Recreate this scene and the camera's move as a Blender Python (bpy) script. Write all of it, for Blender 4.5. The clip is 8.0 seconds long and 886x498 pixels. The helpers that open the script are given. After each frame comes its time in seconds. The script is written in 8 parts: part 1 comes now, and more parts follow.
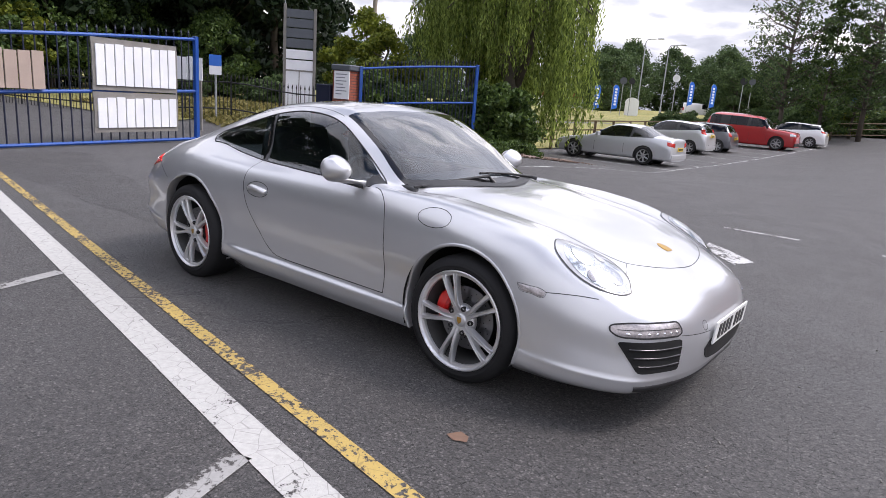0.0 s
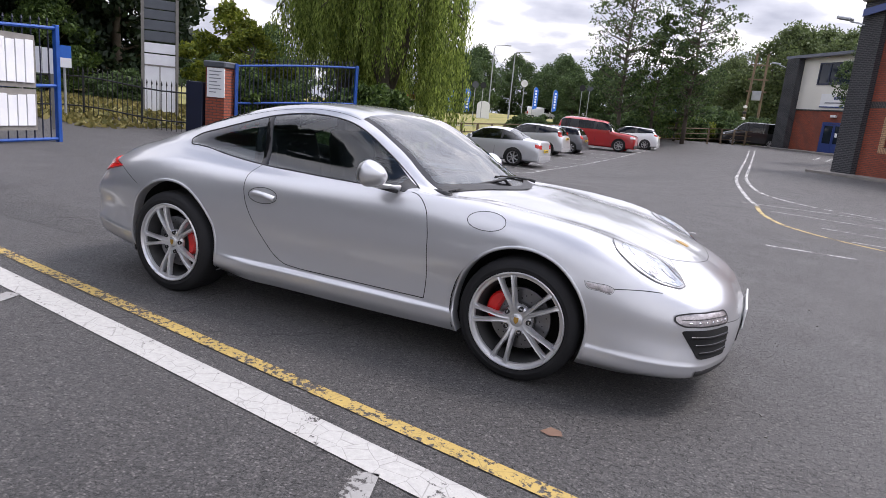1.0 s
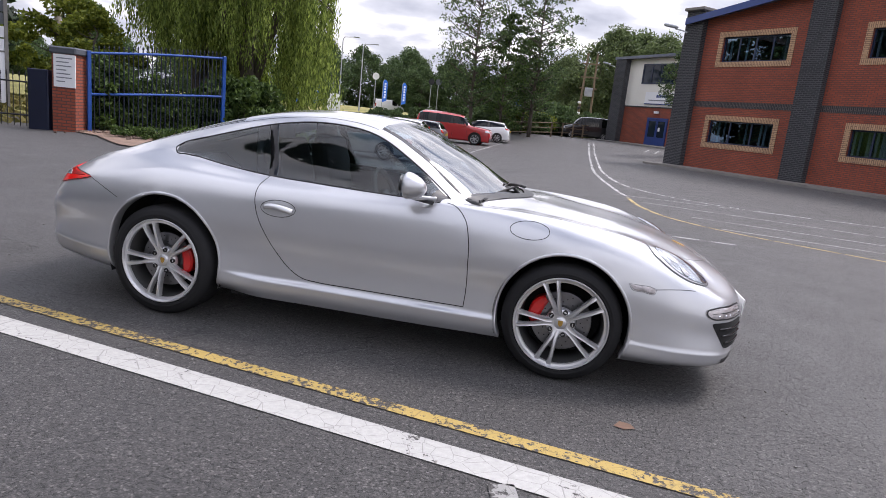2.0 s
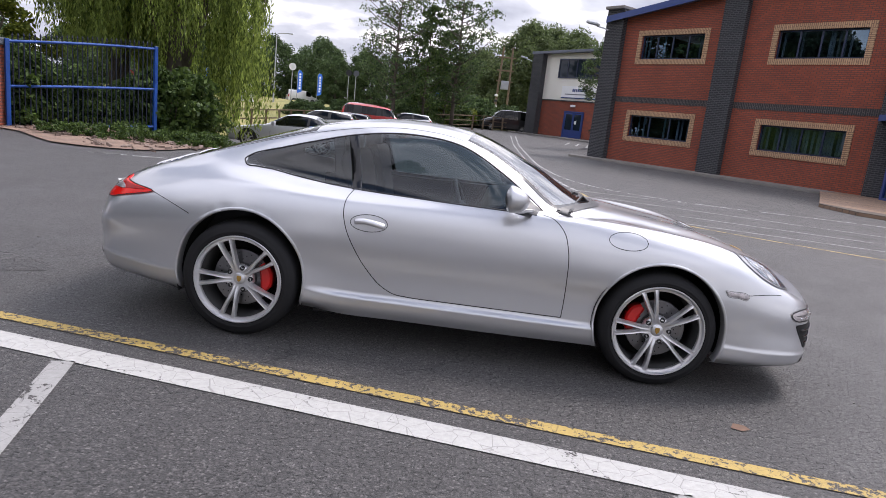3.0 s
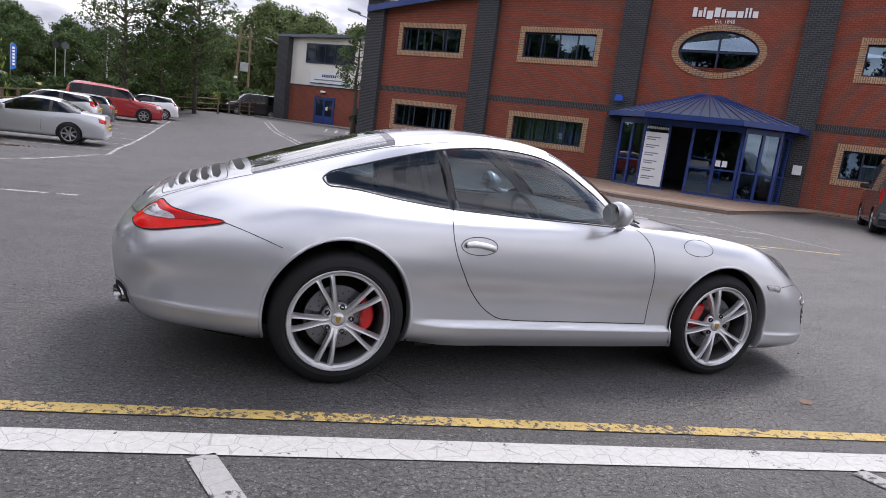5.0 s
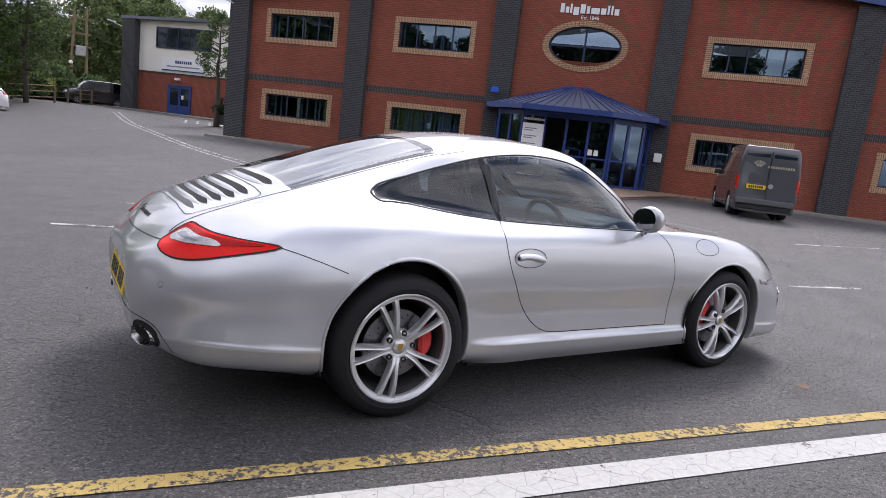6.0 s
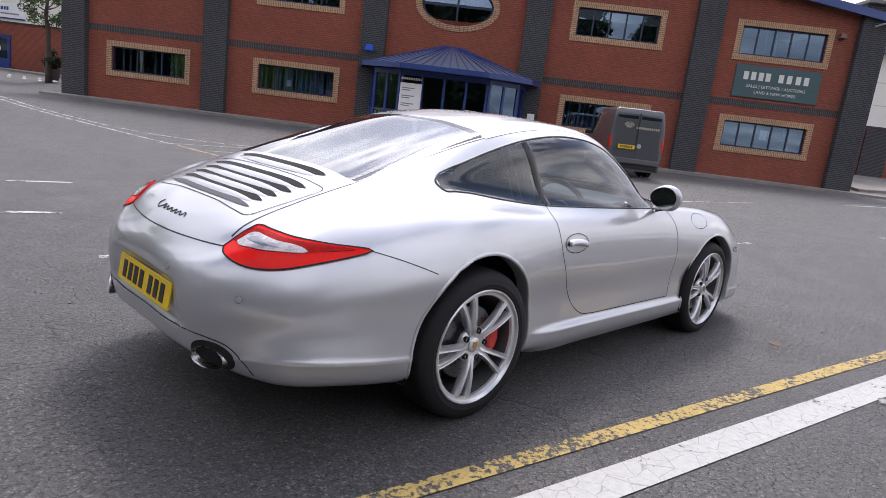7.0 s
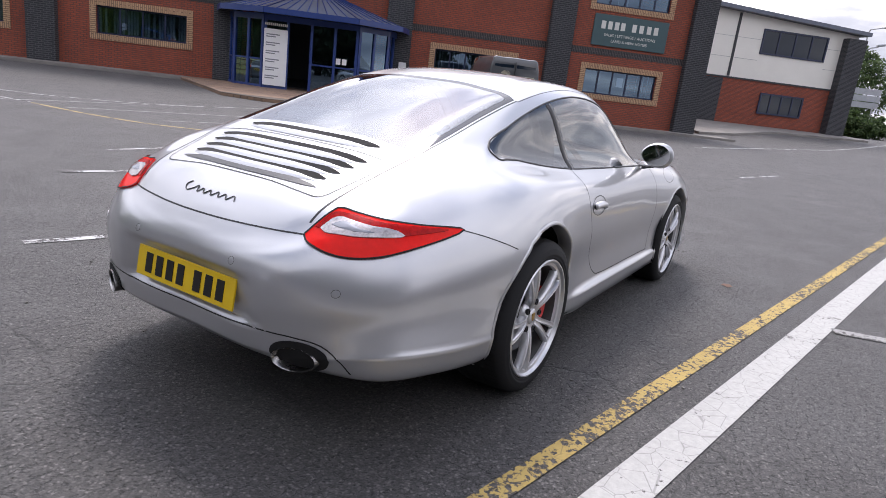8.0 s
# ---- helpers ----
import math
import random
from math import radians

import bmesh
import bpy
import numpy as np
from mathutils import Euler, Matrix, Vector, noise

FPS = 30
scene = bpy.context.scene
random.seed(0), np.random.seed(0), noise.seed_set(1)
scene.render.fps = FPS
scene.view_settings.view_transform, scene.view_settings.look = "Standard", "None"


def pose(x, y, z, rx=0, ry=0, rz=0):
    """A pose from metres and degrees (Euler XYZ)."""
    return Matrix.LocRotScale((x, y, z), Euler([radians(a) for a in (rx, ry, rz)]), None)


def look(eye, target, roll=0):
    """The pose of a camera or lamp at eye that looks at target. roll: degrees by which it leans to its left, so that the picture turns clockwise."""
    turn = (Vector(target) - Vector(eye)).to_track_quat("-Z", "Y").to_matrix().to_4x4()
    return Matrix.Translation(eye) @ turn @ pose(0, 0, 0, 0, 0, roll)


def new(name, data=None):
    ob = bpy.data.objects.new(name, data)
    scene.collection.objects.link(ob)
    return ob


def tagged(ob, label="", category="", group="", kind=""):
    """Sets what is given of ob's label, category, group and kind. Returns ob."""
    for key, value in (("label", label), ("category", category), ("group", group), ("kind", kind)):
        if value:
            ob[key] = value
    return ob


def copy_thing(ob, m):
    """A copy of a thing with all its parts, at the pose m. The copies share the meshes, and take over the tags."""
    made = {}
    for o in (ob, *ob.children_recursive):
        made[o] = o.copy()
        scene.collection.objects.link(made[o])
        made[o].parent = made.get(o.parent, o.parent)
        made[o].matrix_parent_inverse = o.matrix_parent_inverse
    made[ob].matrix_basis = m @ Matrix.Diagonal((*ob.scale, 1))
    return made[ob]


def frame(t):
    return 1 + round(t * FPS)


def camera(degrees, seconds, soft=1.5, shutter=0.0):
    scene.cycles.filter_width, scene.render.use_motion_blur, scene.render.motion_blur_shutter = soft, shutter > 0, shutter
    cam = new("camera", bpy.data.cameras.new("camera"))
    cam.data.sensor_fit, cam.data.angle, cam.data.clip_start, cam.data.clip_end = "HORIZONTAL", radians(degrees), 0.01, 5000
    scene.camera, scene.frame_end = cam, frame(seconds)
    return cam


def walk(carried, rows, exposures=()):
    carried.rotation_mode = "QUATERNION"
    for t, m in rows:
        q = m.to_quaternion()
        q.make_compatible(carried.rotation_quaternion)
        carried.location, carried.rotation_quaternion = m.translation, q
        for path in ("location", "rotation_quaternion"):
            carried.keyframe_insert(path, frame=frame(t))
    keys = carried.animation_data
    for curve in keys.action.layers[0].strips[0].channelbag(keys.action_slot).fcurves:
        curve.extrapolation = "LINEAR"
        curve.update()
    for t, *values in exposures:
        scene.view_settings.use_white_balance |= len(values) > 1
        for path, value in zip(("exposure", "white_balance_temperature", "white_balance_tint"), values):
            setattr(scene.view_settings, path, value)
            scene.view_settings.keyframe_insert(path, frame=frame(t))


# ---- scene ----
from mathutils.bvhtree import BVHTree

cam = camera(68.96, 8.0, soft=0.5)
# seconds, eye x, y, z, yaw to the left of +y, pitch up, roll
ROWS = [
    (0.0, 4.152, -3.155, 1.383, 39.04, -13.36, 4.27),
    (0.5, 3.761, -3.469, 1.339, 32.29, -12.31, 4.86),
    (1.0, 3.333, -3.734, 1.323, 25.66, -12.19, 5.31),
    (1.2, 3.127, -3.790, 1.317, 22.91, -12.35, 5.54),
    (2.3, 2.083, -4.181, 1.337, 8.88, -11.51, 6.11),
    (2.5, 1.868, -4.181, 1.333, 7.51, -11.77, 6.26),
    (3.0, 1.366, -4.260, 1.343, 3.96, -11.52, 6.27),
    (3.5, 0.923, -4.267, 1.337, -2.17, -11.12, 6.41),
    (4.0, 0.422, -4.143, 1.326, -7.98, -10.83, 6.68),
    (4.5, -0.075, -4.038, 1.316, -14.32, -10.29, 6.97),
    (5.0, -0.572, -3.823, 1.277, -19.56, -10.15, 7.16),
    (6.3, -1.516, -3.026, 1.255, -35.44, -10.38, 6.85),
    (6.5, -1.638, -2.875, 1.262, -37.74, -11.29, 7.01),
    (7.0, -1.959, -2.550, 1.265, -44.80, -11.74, 7.02),
    (7.5, -2.211, -2.211, 1.249, -51.54, -12.43, 7.04),
    (8.0, -2.365, -1.841, 1.235, -57.93, -14.65, 6.91),
]


def carried_pose(x, y, z, yaw, pitch, roll):
    a, b = radians(yaw), radians(pitch)
    return look((x, y, z), (x - math.sin(a) * math.cos(b), y + math.cos(a) * math.cos(b), z + math.sin(b)), roll)


walk(cam, [(t, carried_pose(*row)) for t, *row in ROWS], [(0, 0.23, 6780, 18), (8, 0.23, 6780, 18)])

# ---- light: bright broken overcast ----
SUN_ELEV, SUN_AZ = radians(55), radians(42)   # azimuth counted from +x towards +y
world = bpy.data.worlds.new("sky")
scene.world = world
world.use_nodes = True
wn, wl = world.node_tree.nodes, world.node_tree.links
wn.clear()
w_out = wn.new("ShaderNodeOutputWorld")
w_bg = wn.new("ShaderNodeBackground")
w_sky = wn.new("ShaderNodeTexSky")
w_sky.sky_type = "NISHITA"
w_sky.sun_disc = False
w_sky.sun_elevation = SUN_ELEV
w_sky.sun_rotation = radians(90) - SUN_AZ
w_co = wn.new("ShaderNodeTexCoord")
w_sep = wn.new("ShaderNodeSeparateXYZ")
wl.new(w_co.outputs["Generated"], w_sep.inputs[0])


def w_math(op, a, b=None):
    n = wn.new("ShaderNodeMath")
    n.operation = op
    for k, v in enumerate((a, b)):
        if v is None:
            continue
        if isinstance(v, (int, float)):
            n.inputs[k].default_value = v
        else:
            wl.new(v, n.inputs[k])
    return n.outputs[0]


def w_noise(vec, scale, detail, rough):
    n = wn.new("ShaderNodeTexNoise")
    n.inputs["Scale"].default_value, n.inputs["Detail"].default_value, n.inputs["Roughness"].default_value = scale, detail, rough
    wl.new(vec, n.inputs["Vector"])
    return n.outputs["Fac"]


def w_ramp(fac, stops):
    n = wn.new("ShaderNodeValToRGB")
    while len(n.color_ramp.elements) < len(stops):
        n.color_ramp.elements.new(0.5)
    for e, (p, c) in zip(n.color_ramp.elements, stops):
        e.position, e.color = p, (*c, 1)
    wl.new(fac, n.inputs[0])
    return n.outputs[0]


# the cloud deck is a flat layer: directions are divided by their height
w_h = w_math("MAXIMUM", w_math("ADD", w_sep.outputs[2], 0.22), 0.06)
w_cmb = wn.new("ShaderNodeCombineXYZ")
wl.new(w_math("DIVIDE", w_sep.outputs[0], w_h), w_cmb.inputs[0])
wl.new(w_math("DIVIDE", w_sep.outputs[1], w_h), w_cmb.inputs[1])
w_fine = w_noise(w_cmb.outputs[0], 3.2, 6, 0.50)
w_big = w_noise(w_cmb.outputs[0], 1.3, 4, 0.5)
w_cloud = w_ramp(w_math("ADD", w_math("MULTIPLY", w_fine, 0.45), w_math("MULTIPLY", w_big, 0.6)),
                 [(0.40, (0.40, 0.45, 0.56)), (0.52, (0.66, 0.72, 0.83)), (0.63, (1.28, 1.31, 1.35))])
w_gap = w_ramp(w_math("ADD", w_math("MULTIPLY", w_big, 0.8), w_math("MULTIPLY", w_fine, 0.25)), [(0.535, (0, 0, 0)), (0.60, (1, 1, 1))])
w_blue = wn.new("ShaderNodeMix")
w_blue.data_type = "RGBA"
w_high = w_ramp(w_sep.outputs[2], [(0.38, (0, 0, 0)), (0.55, (1, 1, 1))])
wl.new(w_math("MULTIPLY", w_gap, w_high), w_blue.inputs["Factor"])
w_scaled = wn.new("ShaderNodeVectorMath")
w_scaled.operation = "SCALE"
w_scaled.inputs["Scale"].default_value = 0.075
wl.new(w_sky.outputs[0], w_scaled.inputs[0])
wl.new(w_cloud, w_blue.inputs["A"])
wl.new(w_scaled.outputs[0], w_blue.inputs["B"])
wl.new(w_blue.outputs["Result"], w_bg.inputs[0])
# an overcast sky is brightest overhead
w_up = w_math("MAXIMUM", w_sep.outputs[2], 0.0)
w_dot = wn.new("ShaderNodeVectorMath")
w_dot.operation = "DOT_PRODUCT"
w_dot.inputs[1].default_value = (math.cos(SUN_AZ) * math.cos(SUN_ELEV), math.sin(SUN_AZ) * math.cos(SUN_ELEV), math.sin(SUN_ELEV))
wl.new(w_co.outputs["Generated"], w_dot.inputs[0])
# thin cloud glows round the hidden sun
w_glow = w_math("MULTIPLY", w_math("POWER", w_math("MAXIMUM", w_dot.outputs["Value"], 0.0), 9.0), 3.3)
wl.new(w_math("ADD", w_glow, w_math("ADD", 0.84, w_math("MULTIPLY", w_up, 1.40))), w_bg.inputs[1])
wl.new(w_bg.outputs[0], w_out.inputs[0])

sun = new("sun", bpy.data.lights.new("sun", "SUN"))
sun.data.energy, sun.data.angle, sun.data.color = 2.3, radians(16), (1.0, 0.98, 0.95)
sun.matrix_world = look((0, 0, 30), (-math.cos(SUN_AZ) * math.cos(SUN_ELEV), -math.sin(SUN_AZ) * math.cos(SUN_ELEV), 30 - math.sin(SUN_ELEV)))
scene.view_settings.exposure = 0.0


# ---- materials ----
def node(nt, kind, **inputs):
    n = nt.nodes.new(kind)
    for k, v in inputs.items():
        k = k.replace("_", " ")
        if hasattr(v, "is_output"):
            nt.links.new(v, n.inputs[k])
        else:
            n.inputs[k].default_value = v
    return n


def op(nt, kind, a, b=0.0, clamp=False):
    n = nt.nodes.new("ShaderNodeMath")
    n.operation, n.use_clamp = kind, clamp
    for k, v in enumerate((a, b)):
        if hasattr(v, "is_output"):
            nt.links.new(v, n.inputs[k])
        else:
            n.inputs[k].default_value = v
    return n.outputs[0]


def ramp(nt, fac, stops):
    n = nt.nodes.new("ShaderNodeValToRGB")
    while len(n.color_ramp.elements) < len(stops):
        n.color_ramp.elements.new(0.5)
    for e, (p, c) in zip(n.color_ramp.elements, stops):
        e.position, e.color = p, ((*c, 1) if hasattr(c, "__len__") else (c, c, c, 1))
    nt.links.new(fac, n.inputs[0])
    return n.outputs[0]


def mix(nt, fac, a, b):
    n = nt.nodes.new("ShaderNodeMix")
    n.data_type = "RGBA"
    for k, v in (("Factor", fac), ("A", a), ("B", b)):
        if hasattr(v, "is_output"):
            nt.links.new(v, n.inputs[k])
        else:
            n.inputs[k].default_value = v if k == "Factor" else (*v, 1)
    return n.outputs["Result"]


def noise_of(nt, scale, detail=4, rough=0.55, vec=None):
    if vec is None:
        vec = nt.nodes.new("ShaderNodeTexCoord").outputs["Object"]
    return node(nt, "ShaderNodeTexNoise", Scale=scale, Detail=detail, Roughness=rough, Vector=vec).outputs["Fac"]


def bump_of(nt, height, strength, distance):
    return node(nt, "ShaderNodeBump", Strength=strength, Distance=distance, Height=height).outputs["Normal"]


def blank(name):
    m = bpy.data.materials.new(name)
    m.use_nodes = True
    nt = m.node_tree
    return m, nt, nt.nodes["Principled BSDF"]


def put(nt, bsdf, **kw):
    for k, v in kw.items():
        k = k.replace("_", " ")
        if hasattr(v, "is_output"):
            nt.links.new(v, bsdf.inputs[k])
        else:
            bsdf.inputs[k].default_value = (*v, 1) if (hasattr(v, "__len__") and len(v) == 3 and "Color" in k) else v


def surface(name, colour, rough=0.6, metal=0.0, vary=0.15, scale=3.0, fine=60.0, bump=0.0, coat=0.0, rand=0.0, spec=0.5):
    """A plain surface with patches, grain and uneven gloss."""
    m, nt, b = blank(name)
    big, small = noise_of(nt, scale, 5), noise_of(nt, fine, 3)
    f = op(nt, "ADD", op(nt, "MULTIPLY", big, 0.65), op(nt, "MULTIPLY", small, 0.35))
    lo = tuple(c * (1 - vary) for c in colour)
    hi = tuple(min(1, c * (1 + vary)) for c in colour)
    col = ramp(nt, f, [(0.3, lo), (0.7, hi)])
    if rand:
        r = nt.nodes.new("ShaderNodeObjectInfo").outputs["Random"]
        col = mix(nt, op(nt, "MULTIPLY", r, rand), col, tuple(c * 0.55 for c in colour))
    put(nt, b, Base_Color=col, Metallic=metal, Coat_Weight=coat, Specular_IOR_Level=spec)
    put(nt, b, Roughness=ramp(nt, f, [(0.3, max(0.02, rough * 0.85)), (0.7, min(1, rough * 1.15))]))
    if bump:
        put(nt, b, Normal=bump_of(nt, small, 0.6, bump))
    return m


def glass_mat(name, tint, rough=0.0, base=0.042, shine=(1, 1, 1)):
    """Thin car or window glass: clear or tinted, with its real reflection."""
    m, nt, b = blank(name)
    nt.nodes.remove(b)
    t = node(nt, "ShaderNodeBsdfTransparent", Color=(*tint, 1))
    g = node(nt, "ShaderNodeBsdfGlossy", Color=(*shine, 1), Roughness=rough)
    face = node(nt, "ShaderNodeLayerWeight", Blend=0.5).outputs["Facing"]
    fr = op(nt, "ADD", op(nt, "MULTIPLY", op(nt, "POWER", face, 3.0), 1 - base), base)
    mx = node(nt, "ShaderNodeMixShader", Fac=fr)
    nt.links.new(t.outputs[0], mx.inputs[1])
    nt.links.new(g.outputs[0], mx.inputs[2])
    nt.links.new(mx.outputs[0], nt.nodes["Material Output"].inputs[0])
    return m


def paint(name, colour, metal, rough, flake=0.0):
    m, nt, b = blank(name)
    dust = noise_of(nt, 2.3, 6)
    col = mix(nt, op(nt, "MULTIPLY", dust, 0.12), colour, tuple(c * 0.8 for c in colour))
    put(nt, b, Base_Color=col, Metallic=metal, Coat_Weight=1.0, Coat_Roughness=0.03)
    put(nt, b, Roughness=ramp(nt, dust, [(0.35, rough), (0.75, rough * 1.2)]))
    if flake:
        cell = node(nt, "ShaderNodeTexVoronoi", Scale=900.0, Vector=nt.nodes.new("ShaderNodeTexCoord").outputs["Object"]).outputs["Distance"]
        put(nt, b, Normal=bump_of(nt, cell, flake, 0.0004))
    return m


# ---- mesh helpers ----
def box(bm, x0, y0, z0, x1, y1, z1, m=None):
    vs = [bm.verts.new((x, y, z)) for z in (z0, z1) for x, y in ((x0, y0), (x1, y0), (x1, y1), (x0, y1))]
    for f in ((3, 2, 1, 0), (4, 5, 6, 7), (0, 1, 5, 4), (1, 2, 6, 5), (2, 3, 7, 6), (3, 0, 4, 7)):
        bm.faces.new([vs[i] for i in f])
    if m is not None:
        bmesh.ops.transform(bm, matrix=m, verts=vs)
    return vs


def bevel_all(bm, r, seg=2):
    bmesh.ops.bevel(bm, geom=list(bm.edges), offset=r, segments=seg, profile=0.6, affect="EDGES", clamp_overlap=True)


def tube(bm, pts, radii, n=8, cap=True, flat=1.0):
    """A tube along points; radii a number or one per point."""
    pts = [Vector(p) for p in pts]
    if not hasattr(radii, "__len__"):
        radii = [radii] * len(pts)
    rings, ref = [], None
    for i, p in enumerate(pts):
        d = (pts[min(i + 1, len(pts) - 1)] - pts[max(i - 1, 0)])
        d = d.normalized() if d.length > 1e-9 else Vector((0, 0, 1))
        if ref is None:
            ref = d.orthogonal().normalized()
        ref = (ref - d * ref.dot(d))
        ref = ref.normalized() if ref.length > 1e-6 else d.orthogonal().normalized()
        o = d.cross(ref)
        rings.append([bm.verts.new(p + radii[i] * (math.cos(2 * math.pi * k / n) * ref + flat * math.sin(2 * math.pi * k / n) * o)) for k in range(n)])
    for a, b in zip(rings, rings[1:]):
        for k in range(n):
            bm.faces.new((a[k], a[(k + 1) % n], b[(k + 1) % n], b[k]))
    if cap:
        bm.faces.new(rings[0][::-1])
        bm.faces.new(rings[-1])
    return rings


def lathe(bm, profile, n=48, axis="y", centre=(0, 0, 0), closed=False):
    """Turns (radius, along) pairs round an axis through centre."""
    c, rings = Vector(centre), []
    for r, h in profile:
        ring = []
        for k in range(n):
            a = 2 * math.pi * k / n
            u, v = r * math.cos(a), r * math.sin(a)
            ring.append(bm.verts.new(c + (Vector((u, h, v)) if axis == "y" else Vector((u, v, h)))))
        rings.append(ring)
    pairs = list(zip(rings, rings[1:])) + ([(rings[-1], rings[0])] if closed else [])
    for a, b in pairs:
        for k in range(n):
            bm.faces.new((a[k], a[(k + 1) % n], b[(k + 1) % n], b[k]))
    return rings


def prism(bm, outline, h0, h1, axis="y"):
    """A slab over an outline of pairs: (y, z) pushed along x, (x, z) along y, or (x, y) along z."""
    put_at = {"x": lambda a, b, h: (h, a, b), "y": lambda a, b, h: (a, h, b), "z": lambda a, b, h: (a, b, h)}[axis]
    lo = [bm.verts.new(put_at(a, b, h0)) for a, b in outline]
    hi = [bm.verts.new(put_at(a, b, h1)) for a, b in outline]
    n = len(outline)
    bm.faces.new(lo)
    bm.faces.new(hi[::-1])
    for k in range(n):
        bm.faces.new((lo[k], hi[k], hi[(k + 1) % n], lo[(k + 1) % n]))


def ring_slab(bm, outer, inner, h0, h1, axis="y"):
    """A frame between two outlines with the same number of pairs."""
    put_at = {"x": lambda a, b, h: (h, a, b), "y": lambda a, b, h: (a, h, b), "z": lambda a, b, h: (a, b, h)}[axis]
    v = [[bm.verts.new(put_at(a, b, h)) for a, b in o] for o in (outer, inner) for h in (h0, h1)]
    n = len(outer)
    for p, q in ((0, 1), (1, 3), (3, 2), (2, 0)):
        for k in range(n):
            bm.faces.new((v[p][k], v[p][(k + 1) % n], v[q][(k + 1) % n], v[q][k]))


def rect(x0, z0, x1, z1):
    return [(x0, z0), (x1, z0), (x1, z1), (x0, z1)]


def oval(cx, cz, a, b, n=48):
    return [(cx + a * math.cos(2 * math.pi * k / n), cz + b * math.sin(2 * math.pi * k / n)) for k in range(n)]


def part(name, bm, material, parent=None, label="", smooth=False, angle=None):
    """Links a bmesh as one mesh object under a thing or under a part."""
    bmesh.ops.recalc_face_normals(bm, faces=list(bm.faces))
    me = bpy.data.meshes.new(name)
    bm.to_mesh(me)
    bm.free()
    for m in (material if isinstance(material, (list, tuple)) else [material]):
        me.materials.append(m)
    if smooth or angle:
        me.shade_smooth()
        if angle:
            me.set_sharp_from_angle(angle=radians(angle))
    ob = new(name, me)
    if parent is not None:
        ob.parent = parent
    if label:
        tagged(ob, label)
    return ob


def thing(name, label, category, m=None, group="", kind=""):
    ob = new(name)
    ob.empty_display_size = 0.2
    if m is not None:
        ob.matrix_basis = m
    return tagged(ob, label, category, group, kind)


def sm(a, b, x):
    t = min(1.0, max(0.0, (x - a) / (b - a)))
    return t * t * (3 - 2 * t)


def words(body, size, m, material, parent, name="lettering", label="", extrude=0.004, align="CENTER", space=1.0):
    cu = bpy.data.curves.new(name, "FONT")
    cu.body, cu.size, cu.extrude, cu.align_x, cu.space_character = body, size, extrude, align, space
    ob = new(name + "_curve", cu)
    me = bpy.data.meshes.new_from_object(ob.evaluated_get(bpy.context.evaluated_depsgraph_get()))
    bpy.data.objects.remove(ob)
    me.materials.clear()
    me.materials.append(material)
    o = new(name, me)
    o.parent, o.matrix_basis = parent, m
    if label:
        tagged(o, label)
    return o


# ---- ground ----
FA, FD = radians(-48.21), 25.0                       # the office front: its direction and its distance
FN = Vector((-math.sin(FA), math.cos(FA), 0))
OFFICE = Matrix.Translation(FN * FD) @ Matrix.Rotation(FA, 4, "Z")   # x along the front, y into the building


def at_office(u, v, z=0.0):
    return OFFICE @ Vector((u, v, z))


def ground_z(x, y):
    p = Vector((x, y, 0)) - FN * FD
    v = p.dot(FN)
    rise = 0.55 * sm(0, 11, v) + 0.06 * sm(-10, 0, v)
    dip = -0.50 * sm(9, 18, y) * (1 - sm(19, 60, y)) * (1 - sm(-2.5, 3, x)) * sm(-15, -10.5, x)
    bank = 0.20 * math.exp(-((x + 9.0) ** 2 + (y - 11.6) ** 2) / (2 * 1.3**2))
    verge = 0.42 * sm(12.2, 15, -x) * sm(6.5, 10.5, y)
    return rise + dip + bank + verge


